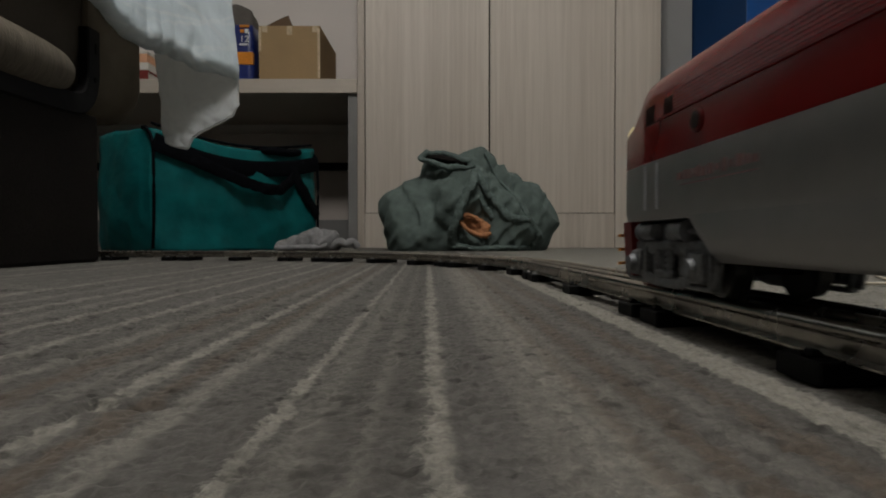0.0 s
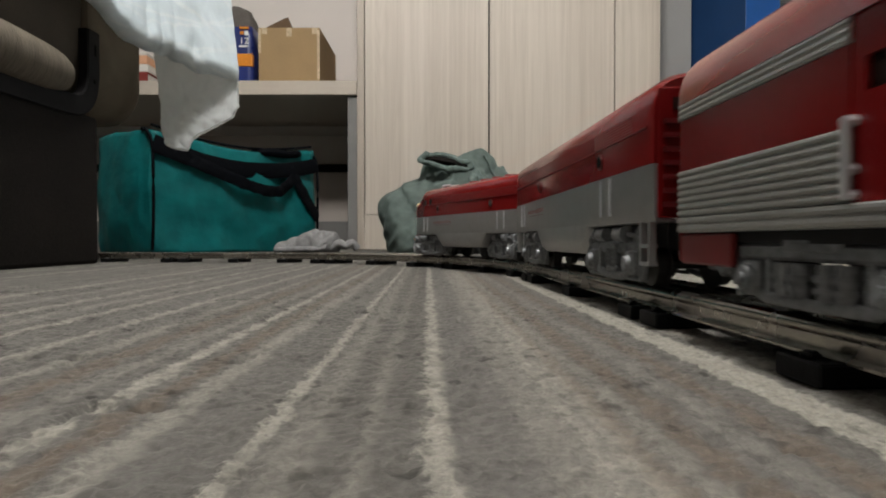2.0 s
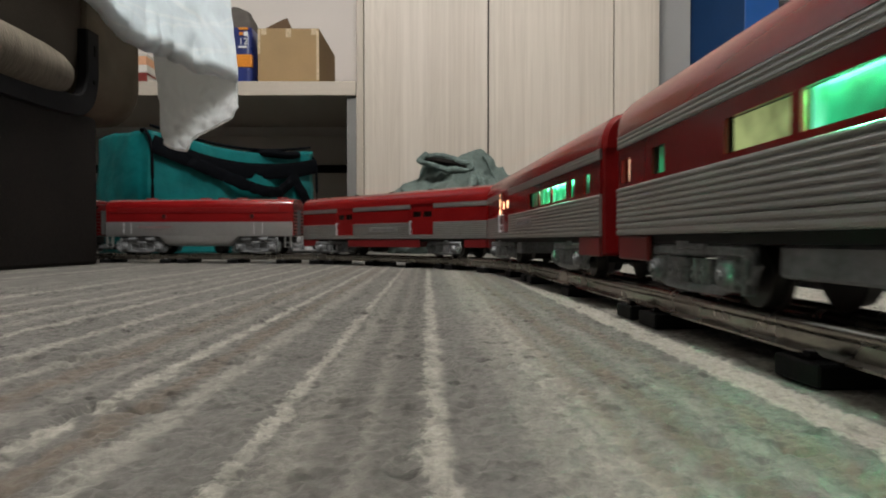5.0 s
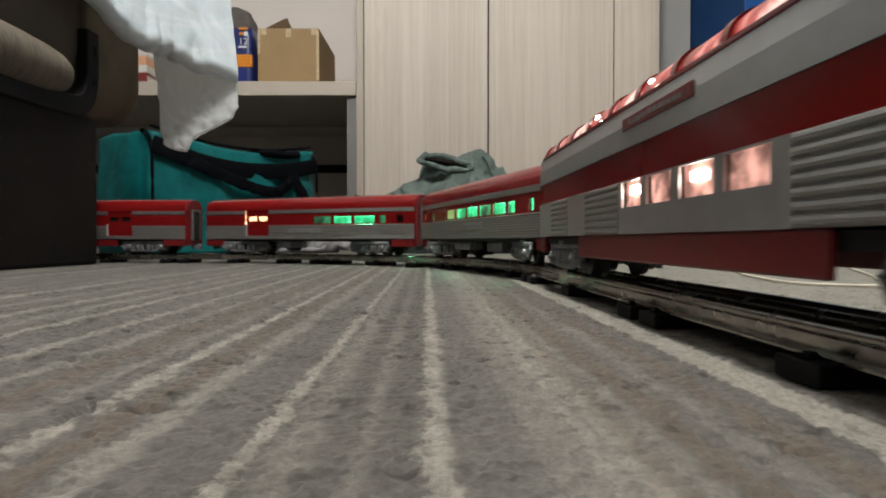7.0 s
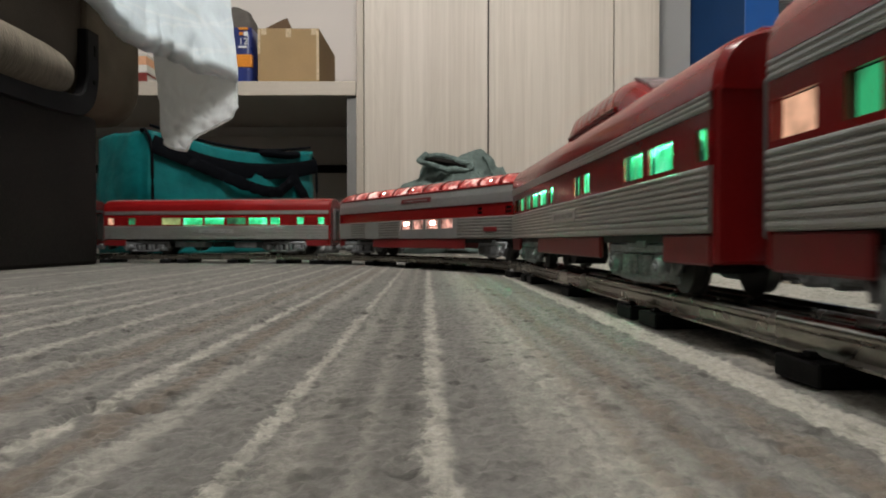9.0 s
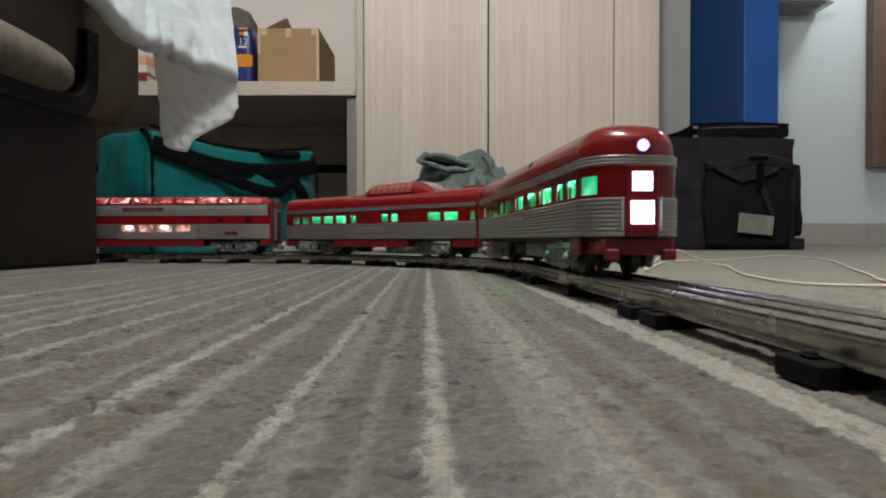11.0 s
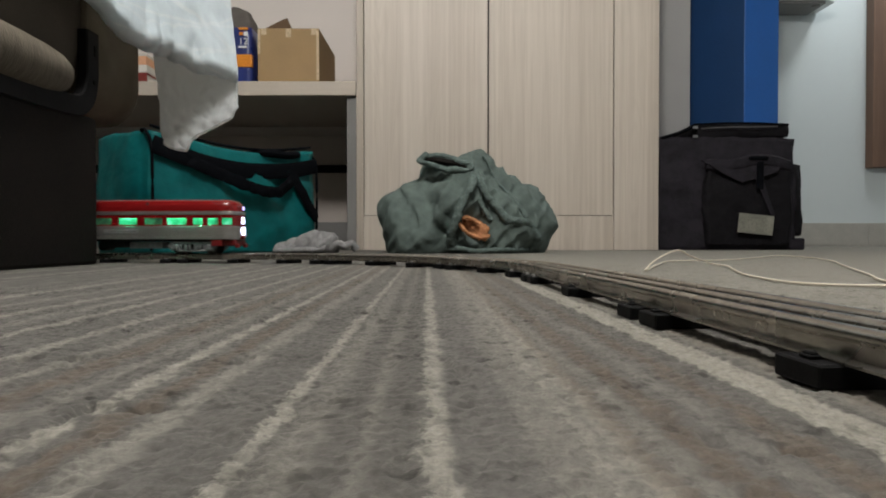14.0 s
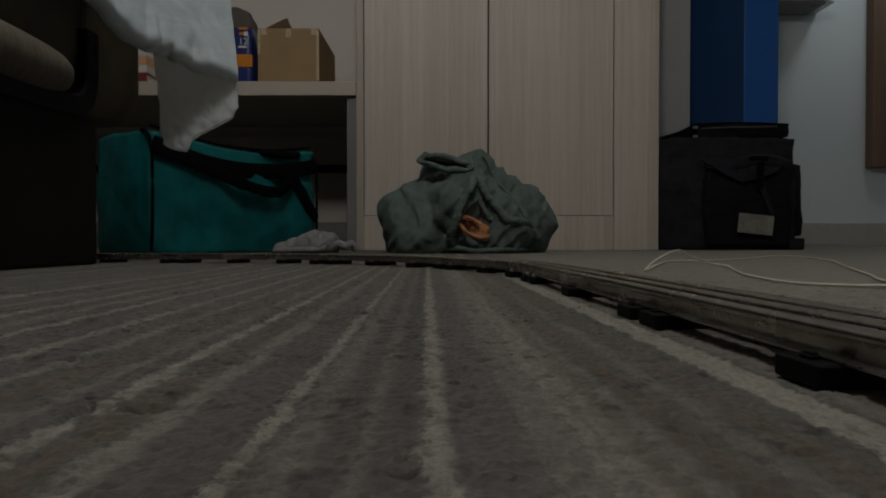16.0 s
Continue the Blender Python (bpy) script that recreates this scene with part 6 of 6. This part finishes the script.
    if nose:
        bm = bmesh.new()
        for y in (0.006, -0.006):
            rod(bm, (X(0.27), y, zt + 0.003), (X(0.2), y, zt + 0.003), 0.0009, 8, 0.0026)
            rod(bm, (X(0.25), y, zt - 0.001), (X(0.25), y, zt + 0.003), 0.0009, 8)
        part("horn", bm, CHROME, th, "chrome air horn")
        for sd in (1, -1):
            # cab side window, windscreen half, number board
            part("cab_window", blk(X(0.19), X(0.155), *sorted((sd * HW * 0.97, sd * HW * 1.004)), 0.0885, 0.0975, 0.0006, 1), DARK_GLASS, th)
            part("cab_window", blk(X(0.245), X(0.215), *sorted((sd * HW * 0.97, sd * HW * 1.004)), 0.0885, 0.0975, 0.0006, 1), DARK_GLASS, th)
            bm = blk(-0.0008, 0.0008, *sorted((sd * 0.0012, sd * 0.0225)), -0.0078, 0.0062, 0.0006, 1, pose(L / 2 - 0.0375, 0, 0.1045, 0, -45, 0))
            part("windscreen", bm, DARK_GLASS, th, "dark windscreen half")
            part("number_board", blk(-0.005, 0.005, *sorted((sd * 0.0225, sd * 0.0274)), -0.0028, 0.0028, 0.001, 1, pose(L / 2 - 0.0225, 0, 0.0915, 0, 8, -sd * 9)), GLOW_NOSE, th, "glowing cream number board")
        bm = bmesh.new()
        rod(bm, (L / 2 - 0.012, 0, 0.0885), (L / 2 - 0.002, 0, 0.0872), 0.0052, 16)
        hl = part("headlight", bm, CHROME, th)
        bm = bmesh.new()
        rod(bm, (L / 2 - 0.0022, 0, 0.0872), (L / 2 - 0.0014, 0, 0.0871), 0.0042, 16)
        part("lens", bm, GLOW_NOSE, hl)
        bm = bmesh.new()
        loft(bm, [[(x, HW * w * 0.98, zs), (x + 0.001, HW * w * 0.92, 0.0215), (x + 0.001, -HW * w * 0.92, 0.0215), (x, -HW * w * 0.98, zs)] for x, w in ((L / 2 - 0.030, 0.98), (L / 2 - 0.015, 0.93), (L / 2 - 0.005, 0.75), (L / 2 + 0.001, 0.42))])
        pl = part("pilot", bm, RED_DULL, th, "red pilot with yellow stripes")
        bm = bmesh.new()
        for k in range(3):
            for sd in (1, -1):
                block(bm, -0.009, 0.009, -0.0006, 0.0006, -0.0007, 0.0007, 0, 1, pose(L / 2 - 0.0075, sd * HW * 0.80, 0.027 + 0.007 * k, 0, 0, -sd * 38))
        part("stripe", bm, PACK_ORANGE, pl, "yellow pilot stripes")
    t1, t2 = truck(th, 0.31 * L, 0.031, True), truck(th, -0.31 * L, 0.031, True)
    return th, (t1, t2)


def full_dome(L):
    th = thing("full_dome_car", "red and silver toy passenger car with full-length glass dome", "toy railway car", "cars of the toy train")
    X = lambda f: L / 2 - f * L
    wins = [(0.425, 0.478), (0.492, 0.547), (0.562, 0.62), (0.634, 0.690)]
    for sd in (1, -1):
        bm = bmesh.new()
        band(bm, X(0.700), X(0.415), sd, 0.0428, 0.0685, 0.0556, 0.0678, [(X(b), X(a)) for a, b in wins], 0.0003)
        part("side_wall", bm, SILVER, th, "silver lower side with window openings")
        for (a, b), m in zip(wins, (GLOW_WARM, GLOW_WARM, GLOW_WARM, GLOW_WARM)):
            pane(th, X(b) - 0.0005, X(a) + 0.0005, sd, 0.0551, 0.0682, m, "lit window with red and white interior", 0.0024)
        for f in (0.452, 0.588):
            part("glow_spot", blk(X(f) - 0.0055, X(f) + 0.0055, *sorted((sd * (HW - 0.0023), sd * (HW - 0.0013))), 0.0615, 0.0655, 0.0006, 1), GLOW_BULB, th, "bright glowing spot in the window")
        for a, b, kind in ((0.01, 0.1, 0), (0.1, 0.2, 1), (0.2, 0.29, 0), (0.29, 0.415, 1), (0.700, 0.712, 0), (0.712, 0.982, 1), (0.982, 0.992, 0)):
            prof = flutes(0.0428, 0.0685, 7, 0.0010) if kind else [(-0.0015, 0.0428), (0.0004, 0.0428), (0.0004, 0.0685), (-0.0015, 0.0685)]
            part("fluted_panel" if kind else "plain_panel", sweep(bmesh.new(), side_path(X(b), X(a), sd), prof), FLUTE if kind else SILVER, th)
        bm = bmesh.new()
        band(bm, X(0.992), X(0.008), sd, 0.0685, 0.0840, 0.0715, 0.0795, [(X(0.815), X(0.795)), (X(0.925), X(0.902)), (X(0.03), X(0.016))], -0.0003)
        part("red_band", bm, RED, th, "glossy red band")
        for a, b in ((0.795, 0.815), (0.902, 0.925), (0.016, 0.03)):
            pane(th, X(b) - 0.0005, X(a) + 0.0005, sd, 0.0710, 0.0800, DARK_GLASS)
            part("window_bar", blk(X(b), X(a), *sorted((sd * (HW - 0.0003), sd * (HW - 0.0018))), 0.0750, 0.0762), RED, th)
        prof = [(-0.002, 0.0840), (0.0004, 0.0840), (0.0002, 0.095), (-0.0012, 0.1040), (-0.003, 0.1040)]
        part("upper_panel", sweep(bmesh.new(), side_path(X(0.985), X(0.012), sd), prof), SILVER, th, "plain silver upper side")
        npl = part("nameplate", blk(X(0.588), X(0.43), *sorted((sd * (HW), sd * (HW + 0.0009))), 0.0922, 0.0982, 0.0003, 1), RED_DULL, th, "red name strip with unreadable lettering")
        bars_of_script(npl, X(0.57), X(0.45), sd, 0.0952, 0.003, SCRIPT_GREY, HW + 0.0009)
        part("nameplate", blk(X(0.874), X(0.823), *sorted((sd * (HW + 0.0008), sd * (HW + 0.0016))), 0.0505, 0.0560, 0.0003, 1), RED_DULL, th, "small red number strip")
        y0, y1 = sorted((sd * (HW - 0.0004), sd * (HW - 0.003)))
        part("skirt", blk(X(0.74), X(0.25), y0, y1, 0.0295, 0.0427, 0.0008, 1), RED_DULL, th, "red lower skirt")
        for a, b in ((0.008, 0.045), (0.955, 0.992)):
            part("skirt", blk(X(b), X(a), y0, y1, 0.0305, 0.0427, 0.0008, 1), RED_DULL, th, "red lower skirt")
    # dome: red shell with a row of curved panes along each flank
    ts = [math.pi * k / 20 for k in range(21)]
    top = lambda x: 0.0145 * min(1.0, max(0.25, (L / 2 - 0.006 - abs(x)) / 0.016)) ** 0.5
    at = lambda x, t, k=1.0: (x, (HW - 0.0018) * k * math.copysign(abs(math.cos(t)) ** 0.62, math.cos(t)), 0.1040 + top(x) * k * math.sin(t) ** 0.9)
    n = 11
    xs = [X(0.035) + (X(0.965) - X(0.035)) * i / n for i in range(n + 1)]
    for x in xs:
        bm = bmesh.new()
        loft(bm, [[at(q, t, 1.03) for t in ts] + [at(q, t, 0.93) for t in ts[::-1]] for q in (x - 0.0026, x + 0.0026)])
        part("dome_rib", bm, RED, th, "red dome rib", True)
    for a, b in zip(xs[1:], xs):
        bm = bmesh.new()
        loft(bm, [[at(q, t) for t in ts[7:14]] + [at(q, t, 0.93) for t in ts[7:14][::-1]] for q in (a + 0.0026, (a + b) / 2, b - 0.0026)])
        part("dome_roof", bm, RED, th, "red roof panel of the dome", True)
        for w in (ts[1:8], ts[13:20]):
            bm = bmesh.new()
            loft(bm, [[at(q, t, 0.985) for t in w] + [at(q, t, 0.955) for t in w[::-1]] for q in (a + 0.0022, b - 0.0022)])
            part("dome_pane", bm, GLOW_DOME, th, "curved dome pane lit from inside", True)
    for sd in (1, -1):
        part("dome_sill", blk(xs[-1] - 0.006, xs[0] + 0.006, *sorted((sd * (HW - 0.0040), sd * (HW - 0.0004))), 0.1030, 0.1058, 0.0008, 1), RED, th)
    for d, x in ((1, xs[0]), (-1, xs[-1])):
        bm = bmesh.new()
        e = d * (L / 2 - 0.002)
        loft(bm, [[at(x, t) for t in ts], [at(x + d * 0.006, t, 0.99) for t in ts], [(e, y * 0.96, 0.1040 + (z - 0.1040) * 0.9) for _, y, z in (at(x, t) for t in ts)], [(e, y * 0.9, 0.1035) for _, y, z in (at(x, t) for t in ts)]])
        de = part("dome_end", bm, RED, th, "rounded red dome end", True)
        bm = bmesh.new()
        ring = [(0.0150 * math.cos(k * math.tau / 20), 0.0042 * math.sin(k * math.tau / 20)) for k in range(20)]
        loft(bm, [[(e + d * q, y, 0.1105 + z) for y, z in ring] for q in (-0.001, 0.0008)])
        part("end_window", bm, DOME_GLASS, de, "oval clear dome window")
    part("dome_floor", blk(xs[-1], xs[0], -0.0265, 0.0265, 0.0965, 0.1025), RED_DULL, th)
    part("interior", blk(-L / 2 + 0.006, L / 2 - 0.006, -0.0255, 0.0255, 0.043, 0.0935), UNDER, th)
    part("underframe", blk(-L / 2 + 0.004, L / 2 - 0.004, -0.0285, 0.0285, 0.037, 0.0420), UNDER, th)
    for f in (0.2, 0.31, 0.48, 0.84):
        bm = bmesh.new()
        bmesh.ops.create_uvsphere(bm, u_segments=10, v_segments=6, radius=0.0015 if f in (0.2, 0.31) else 0.0012, matrix=Matrix.Translation((X(f), 0.0270, 0.1108)))
        part("glow_spot", bm, GLOW_BULB, th, "glowing lamp in the dome")
    for d in (1, -1):
        end_wall(th, L, d)
        x0, x1 = sorted((d * (L / 2 - 0.001), d * (L / 2 - 0.005)))
        part("end_wall", blk(x0, x1, -HW + 0.001, HW - 0.001, 0.0947, 0.1040, 0.0012, 1), RED, th)
        coupler(th, d * (L / 2 - 0.006), d)
    t1, t2 = truck(th, 0.355 * L, 0.029, False), truck(th, -0.355 * L, 0.029, False)
    return th, (t1, t2)


def small_dome(th, L):
    """Glazed dome on the roof of an ordinary car."""
    X = lambda f: L / 2 - f * L
    ts = np.linspace(0, math.pi, 17)
    flat = lambda t: (0.0250 * math.copysign(abs(math.cos(t)) ** 0.55, math.cos(t)), math.sin(t) ** 0.6)
    ring = lambda x, k, h: [(x, flat(t)[0] * k, 0.103 + (h - 0.103) * flat(t)[1]) for t in ts]
    bm = bmesh.new()
    loft(bm, [ring(X(f), k, h) for f, k, h in ((0.445, 0.80, 0.1125), (0.455, 0.90, 0.1165), (0.468, 0.97, 0.1215), (0.484, 1.0, 0.1250), (0.505, 1.0, 0.1278), (0.60, 1.0, 0.1284), (0.705, 1.0, 0.1280), (0.728, 0.99, 0.1264), (0.750, 0.96, 0.1228), (0.775, 0.92, 0.1170), (0.798, 0.86, 0.1120))])
    dm = part("dome", bm, RED, th, "raised red roof dome with windows", True)
    for i in range(7):
        f0 = 0.497 + i * 0.0295
        for sd in (1, -1):
            bm = bmesh.new()
            w = [q for q in ts if 0.10 < q < 1.05]
            rows = [[(X(f), sd * flat(t)[0] * k, 0.103 + 0.0250 * flat(t)[1] * k) for k in (1.012, 0.97) for t in (w if k > 1 else w[::-1])] for f in (f0 + 0.0235, f0)]
            loft(bm, rows)
            part("dome_pane", bm, DOME, dm, "dim curved dome window", True)
    for sd in (1, -1):
        part("dome_sill", blk(X(0.715), X(0.485), *sorted((sd * 0.0225, sd * 0.0262)), 0.1095, 0.1125, 0.0008, 1), RED, dm)
    bm = bmesh.new()
    loft(bm, [[(X(f), y, z + q) for y in np.linspace(-0.016, 0.016, 7)] + [(X(f), y, z + q - 0.0016) for y in np.linspace(0.016, -0.016, 7)] for f, z, q in ((0.722, 0.1268, 0.0006), (0.740, 0.1244, 0.0004), (0.760, 0.1202, 0.0004), (0.780, 0.1158, 0.0002))])
    part("dome_windscreen", bm, DOME_GLASS, dm, "pale curved rear dome window", True)
    ht = part("roof_hatch", blk(X(0.985), X(0.90), -0.010, 0.012, 0.1105, 0.1160, 0.0016, 2), RED, th, "low red roof hatch")
    part("grille", blk(X(0.90) - 0.0002, X(0.90) + 0.0006, -0.008, 0.010, 0.1125, 0.1152), UNDER, ht, "dark hatch grille")


def observation(L):
    G, D, C, O, K = GLOW_GREEN, GLOW_GREEN_DIM, GLOW_CREAM, GLOW_OLIVE, DARK_GLASS
    wins = [(0.012, 0.060, C), (0.084, 0.112, D), (0.215, 0.250, D), (0.295, 0.366, D), (0.389, 0.466, D), (0.497, 0.577, G), (0.608, 0.686, D), (0.705, 0.789, G), (0.816, 0.858, G), (0.879, 0.924, G)]
    th = coach("observation_car", "red and silver toy observation car with rounded lit rear end", L, wins, rear_round=True,
               boxes=((0.0, 0.045, 0.02, 0.0275, UNDER), (-0.075, -0.015, 0.024, 0.026, CAST)))
    bm = bmesh.new()
    rod(bm, (L / 2 - 0.62 * L, 0.0265, 0.1040), (L / 2 - 0.62 * L, 0.0292, 0.1050), 0.0028, 14)
    part("roof_vent", bm, UNDER, th, "small round dark vent on the roof")
    xr = -L / 2 + 0.030
    n = 14
    def path(side, u0=0.0, u1=1.0):
        out = []
        for t in np.linspace(u0, u1, n):
            a = t * math.pi / 2
            # ellipse-like plan of the round end
            x, y = xr - 0.0295 * math.sin(a) ** 0.9, HW * math.cos(a) ** 0.62 if t < 1 else 0.0
            nx, ny = -math.sin(a), math.cos(a)
            out.append((x, side * y, nx, side * ny))
        return out
    for sd in (1, -1):
        u1 = 0.89
        part("fluted_panel", sweep(bmesh.new(), path(sd, 0, u1), flutes(0.0422, 0.0660, 9, 0.0006)), FLUTE, th, "fluted silver panel round the rear", True)
        part("letterboard", sweep(bmesh.new(), path(sd), flutes(0.0856, 0.0918, 3, 0.0003)), FLUTE, th, "fluted silver letterboard round the rear", True)
        for z0, z1 in ((0.0660, W0), (W1, 0.0856)):
            part("window_band", sweep(bmesh.new(), path(sd, 0, u1), [(-0.003, z0), (-0.0004, z0), (-0.0004, z1), (-0.003, z1)]), RED, th, "", True)
        for a, b in ((0.0, 0.08), (0.5, 0.89)):
            part("window_pier", sweep(bmesh.new(), path(sd, a, b), [(-0.003, W0), (-0.0004, W0), (-0.0004, W1), (-0.003, W1)]), RED, th, "", True)
        part("window_pane", sweep(bmesh.new(), path(sd, 0.07, 0.51), [(-0.003, W0), (-0.0022, W0), (-0.0022, W1), (-0.003, W1)]), GLOW_GREEN, th, "green lit curved window", True)
        bm = bmesh.new()
        pp = path(sd, 0.86, 0.861)[0]
        rod(bm, (pp[0] - 0.001, pp[1], 0.046), (pp[0] - 0.001, pp[1], 0.066), 0.0007, 6)
        part("grab_rail", bm, CHROME, th, "chrome grab rail")
    xe = -L / 2 + 0.0006
    dr = part("rear_door", blk(xe - 0.0008, xe + 0.004, -0.0105, 0.0105, 0.0425, 0.0856, 0.0006, 1), RED, th, "red rear door with lit panes")
    part("window_pane", blk(xe - 0.0014, xe - 0.0007, -0.0062, 0.0062, 0.0700, 0.0816), GLOW_COLD, dr, "cold white lit door window")
    part("lit_sign", blk(xe - 0.0022, xe - 0.0007, -0.0072, 0.0072, 0.0498, 0.0640, 0.0004, 1), GLOW_COLD, dr, "cold white lit tail sign")
    bm = bmesh.new()
    rod(bm, (xe + 0.008, 0, 0.0985), (xe - 0.0015, 0, 0.0975), 0.0042, 14)
    mk = part("marker_lamp", bm, RED_DULL, th)
    bm = bmesh.new()
    rod(bm, (xe - 0.0014, 0, 0.0975), (xe - 0.0024, 0, 0.0974), 0.0036, 14)
    part("lens", bm, GLOW_TAIL, mk, "violet white marker lens")
    part("rear_skirt", blk(-L / 2 + 0.004, -L / 2 + 0.05, -0.024, 0.024, 0.0305, 0.0419, 0.003, 2), RED_DULL, th, "red rear skirt")
    for y in (-0.018, 0.018):
        part("buffer", blk(-L / 2 - 0.001, -L / 2 + 0.006, y - 0.004, y + 0.004, 0.0275, 0.0345, 0.001, 1), RED_DULL, th)
    return th


GAP_LEN = 0.028
# the two locomotives stand closer to what follows them
LONGER = [0.003, 0.005, 0, 0, 0, 0, 0, 0]


def build_train():
    G, D, C, O, K = GLOW_GREEN, GLOW_GREEN_DIM, GLOW_CREAM, GLOW_OLIVE, DARK_GLASS
    lens = [p - GAP_LEN + e for p, e in zip(PITCH, LONGER)]

    def add(th, trucks, share):
        CARS.append((th, trucks, share))

    th, tr = loco("cab_locomotive", "red and silver toy diesel locomotive with rounded nose", lens[0], True)
    add(th, tr, 0.31)
    th, tr = loco("booster_locomotive", "red and silver toy diesel booster locomotive without cab", lens[1], False)
    add(th, tr, 0.31)

    def car(th, i):
        L = lens[i]
        t1, t2 = truck(th, 0.31 * L, 0.029, False), truck(th, -0.31 * L, 0.029, False)
        add(th, (t1, t2), 0.31)

    gear = ((0.02, 0.075, 0.026, 0.0285, CAST), (-0.02, 0.005, 0.025, 0.029, UNDER), (-0.075, -0.035, 0.026, 0.0275, CAST))
    car(coach("baggage_car", "red and silver toy baggage car with two doors", lens[2], [], ((0.236, 0.338), (0.651, 0.762)), True, (), False, (0.12, 0.3, 0.5, 0.7, 0.9)), 2)
    car(coach("combine_car", "red and silver toy combine car with lit windows", lens[3], [(0.552, 0.632, D), (0.644, 0.724, G), (0.736, 0.826, G), (0.846, 0.872, D), (0.920, 0.946, K)],
              ((0.222, 0.336),), False, ((0.03, 0.053, 0.026, 0.0275, CAST),), False, (0.14, 0.36, 0.55, 0.72, 0.88)), 3)
    car(coach("coach_car", "red and silver toy coach with green lit windows", lens[4],
              [(0.022, 0.051, C), (0.116, 0.149, D), (0.267, 0.353, O), (0.363, 0.449, G), (0.459, 0.544, G), (0.555, 0.638, D), (0.650, 0.731, G), (0.745, 0.786, G), (0.859, 0.886, G), (0.947, 0.972, G)], (), False, gear), 4)
    th, tr = full_dome(lens[5])
    add(th, tr, 0.355)
    th = coach("dome_coach", "red and silver toy dome coach with green lit windows", lens[6],
               [(0.045, 0.093, D), (0.107, 0.155, D), (0.172, 0.226, G), (0.242, 0.301, G), (0.317, 0.376, G), (0.401, 0.433, G), (0.565, 0.599, G), (0.613, 0.649, G), (0.785, 0.843, G), (0.857, 0.917, G), (0.965, 0.985, D)], (), True)
    small_dome(th, lens[6])
    car(th, 6)
    car(observation(lens[7]), 7)


build_train()


def motions():
    back = 0.0
    for (th, trucks, share), p, e in zip(CARS, PITCH, LONGER):
        half = (p - GAP_LEN + e) * share
        rows, turns = [], ([], [])
        for i in range(81):
            t = i * 0.2
            mid = nose_at(t) - back - p / 2 - e / 2
            (a, ha), (b, hb) = on_track(mid + half), on_track(mid - half)
            d, c = a - b, (a + b) / 2
            h = math.atan2(d.y, d.x)
            rows.append((t, pose(c.x, c.y, 0, 0, 0, math.degrees(h))))
            for k, g in ((0, ha), (1, hb)):
                turn = (g - h + math.pi) % math.tau - math.pi
                turns[k].append((t, pose((half, -half)[k], 0, 0, 0, 0, math.degrees(turn))))
        walk(th, rows)
        for tr, rr in zip(trucks, turns):
            walk(tr, rr)
        back += p


motions()
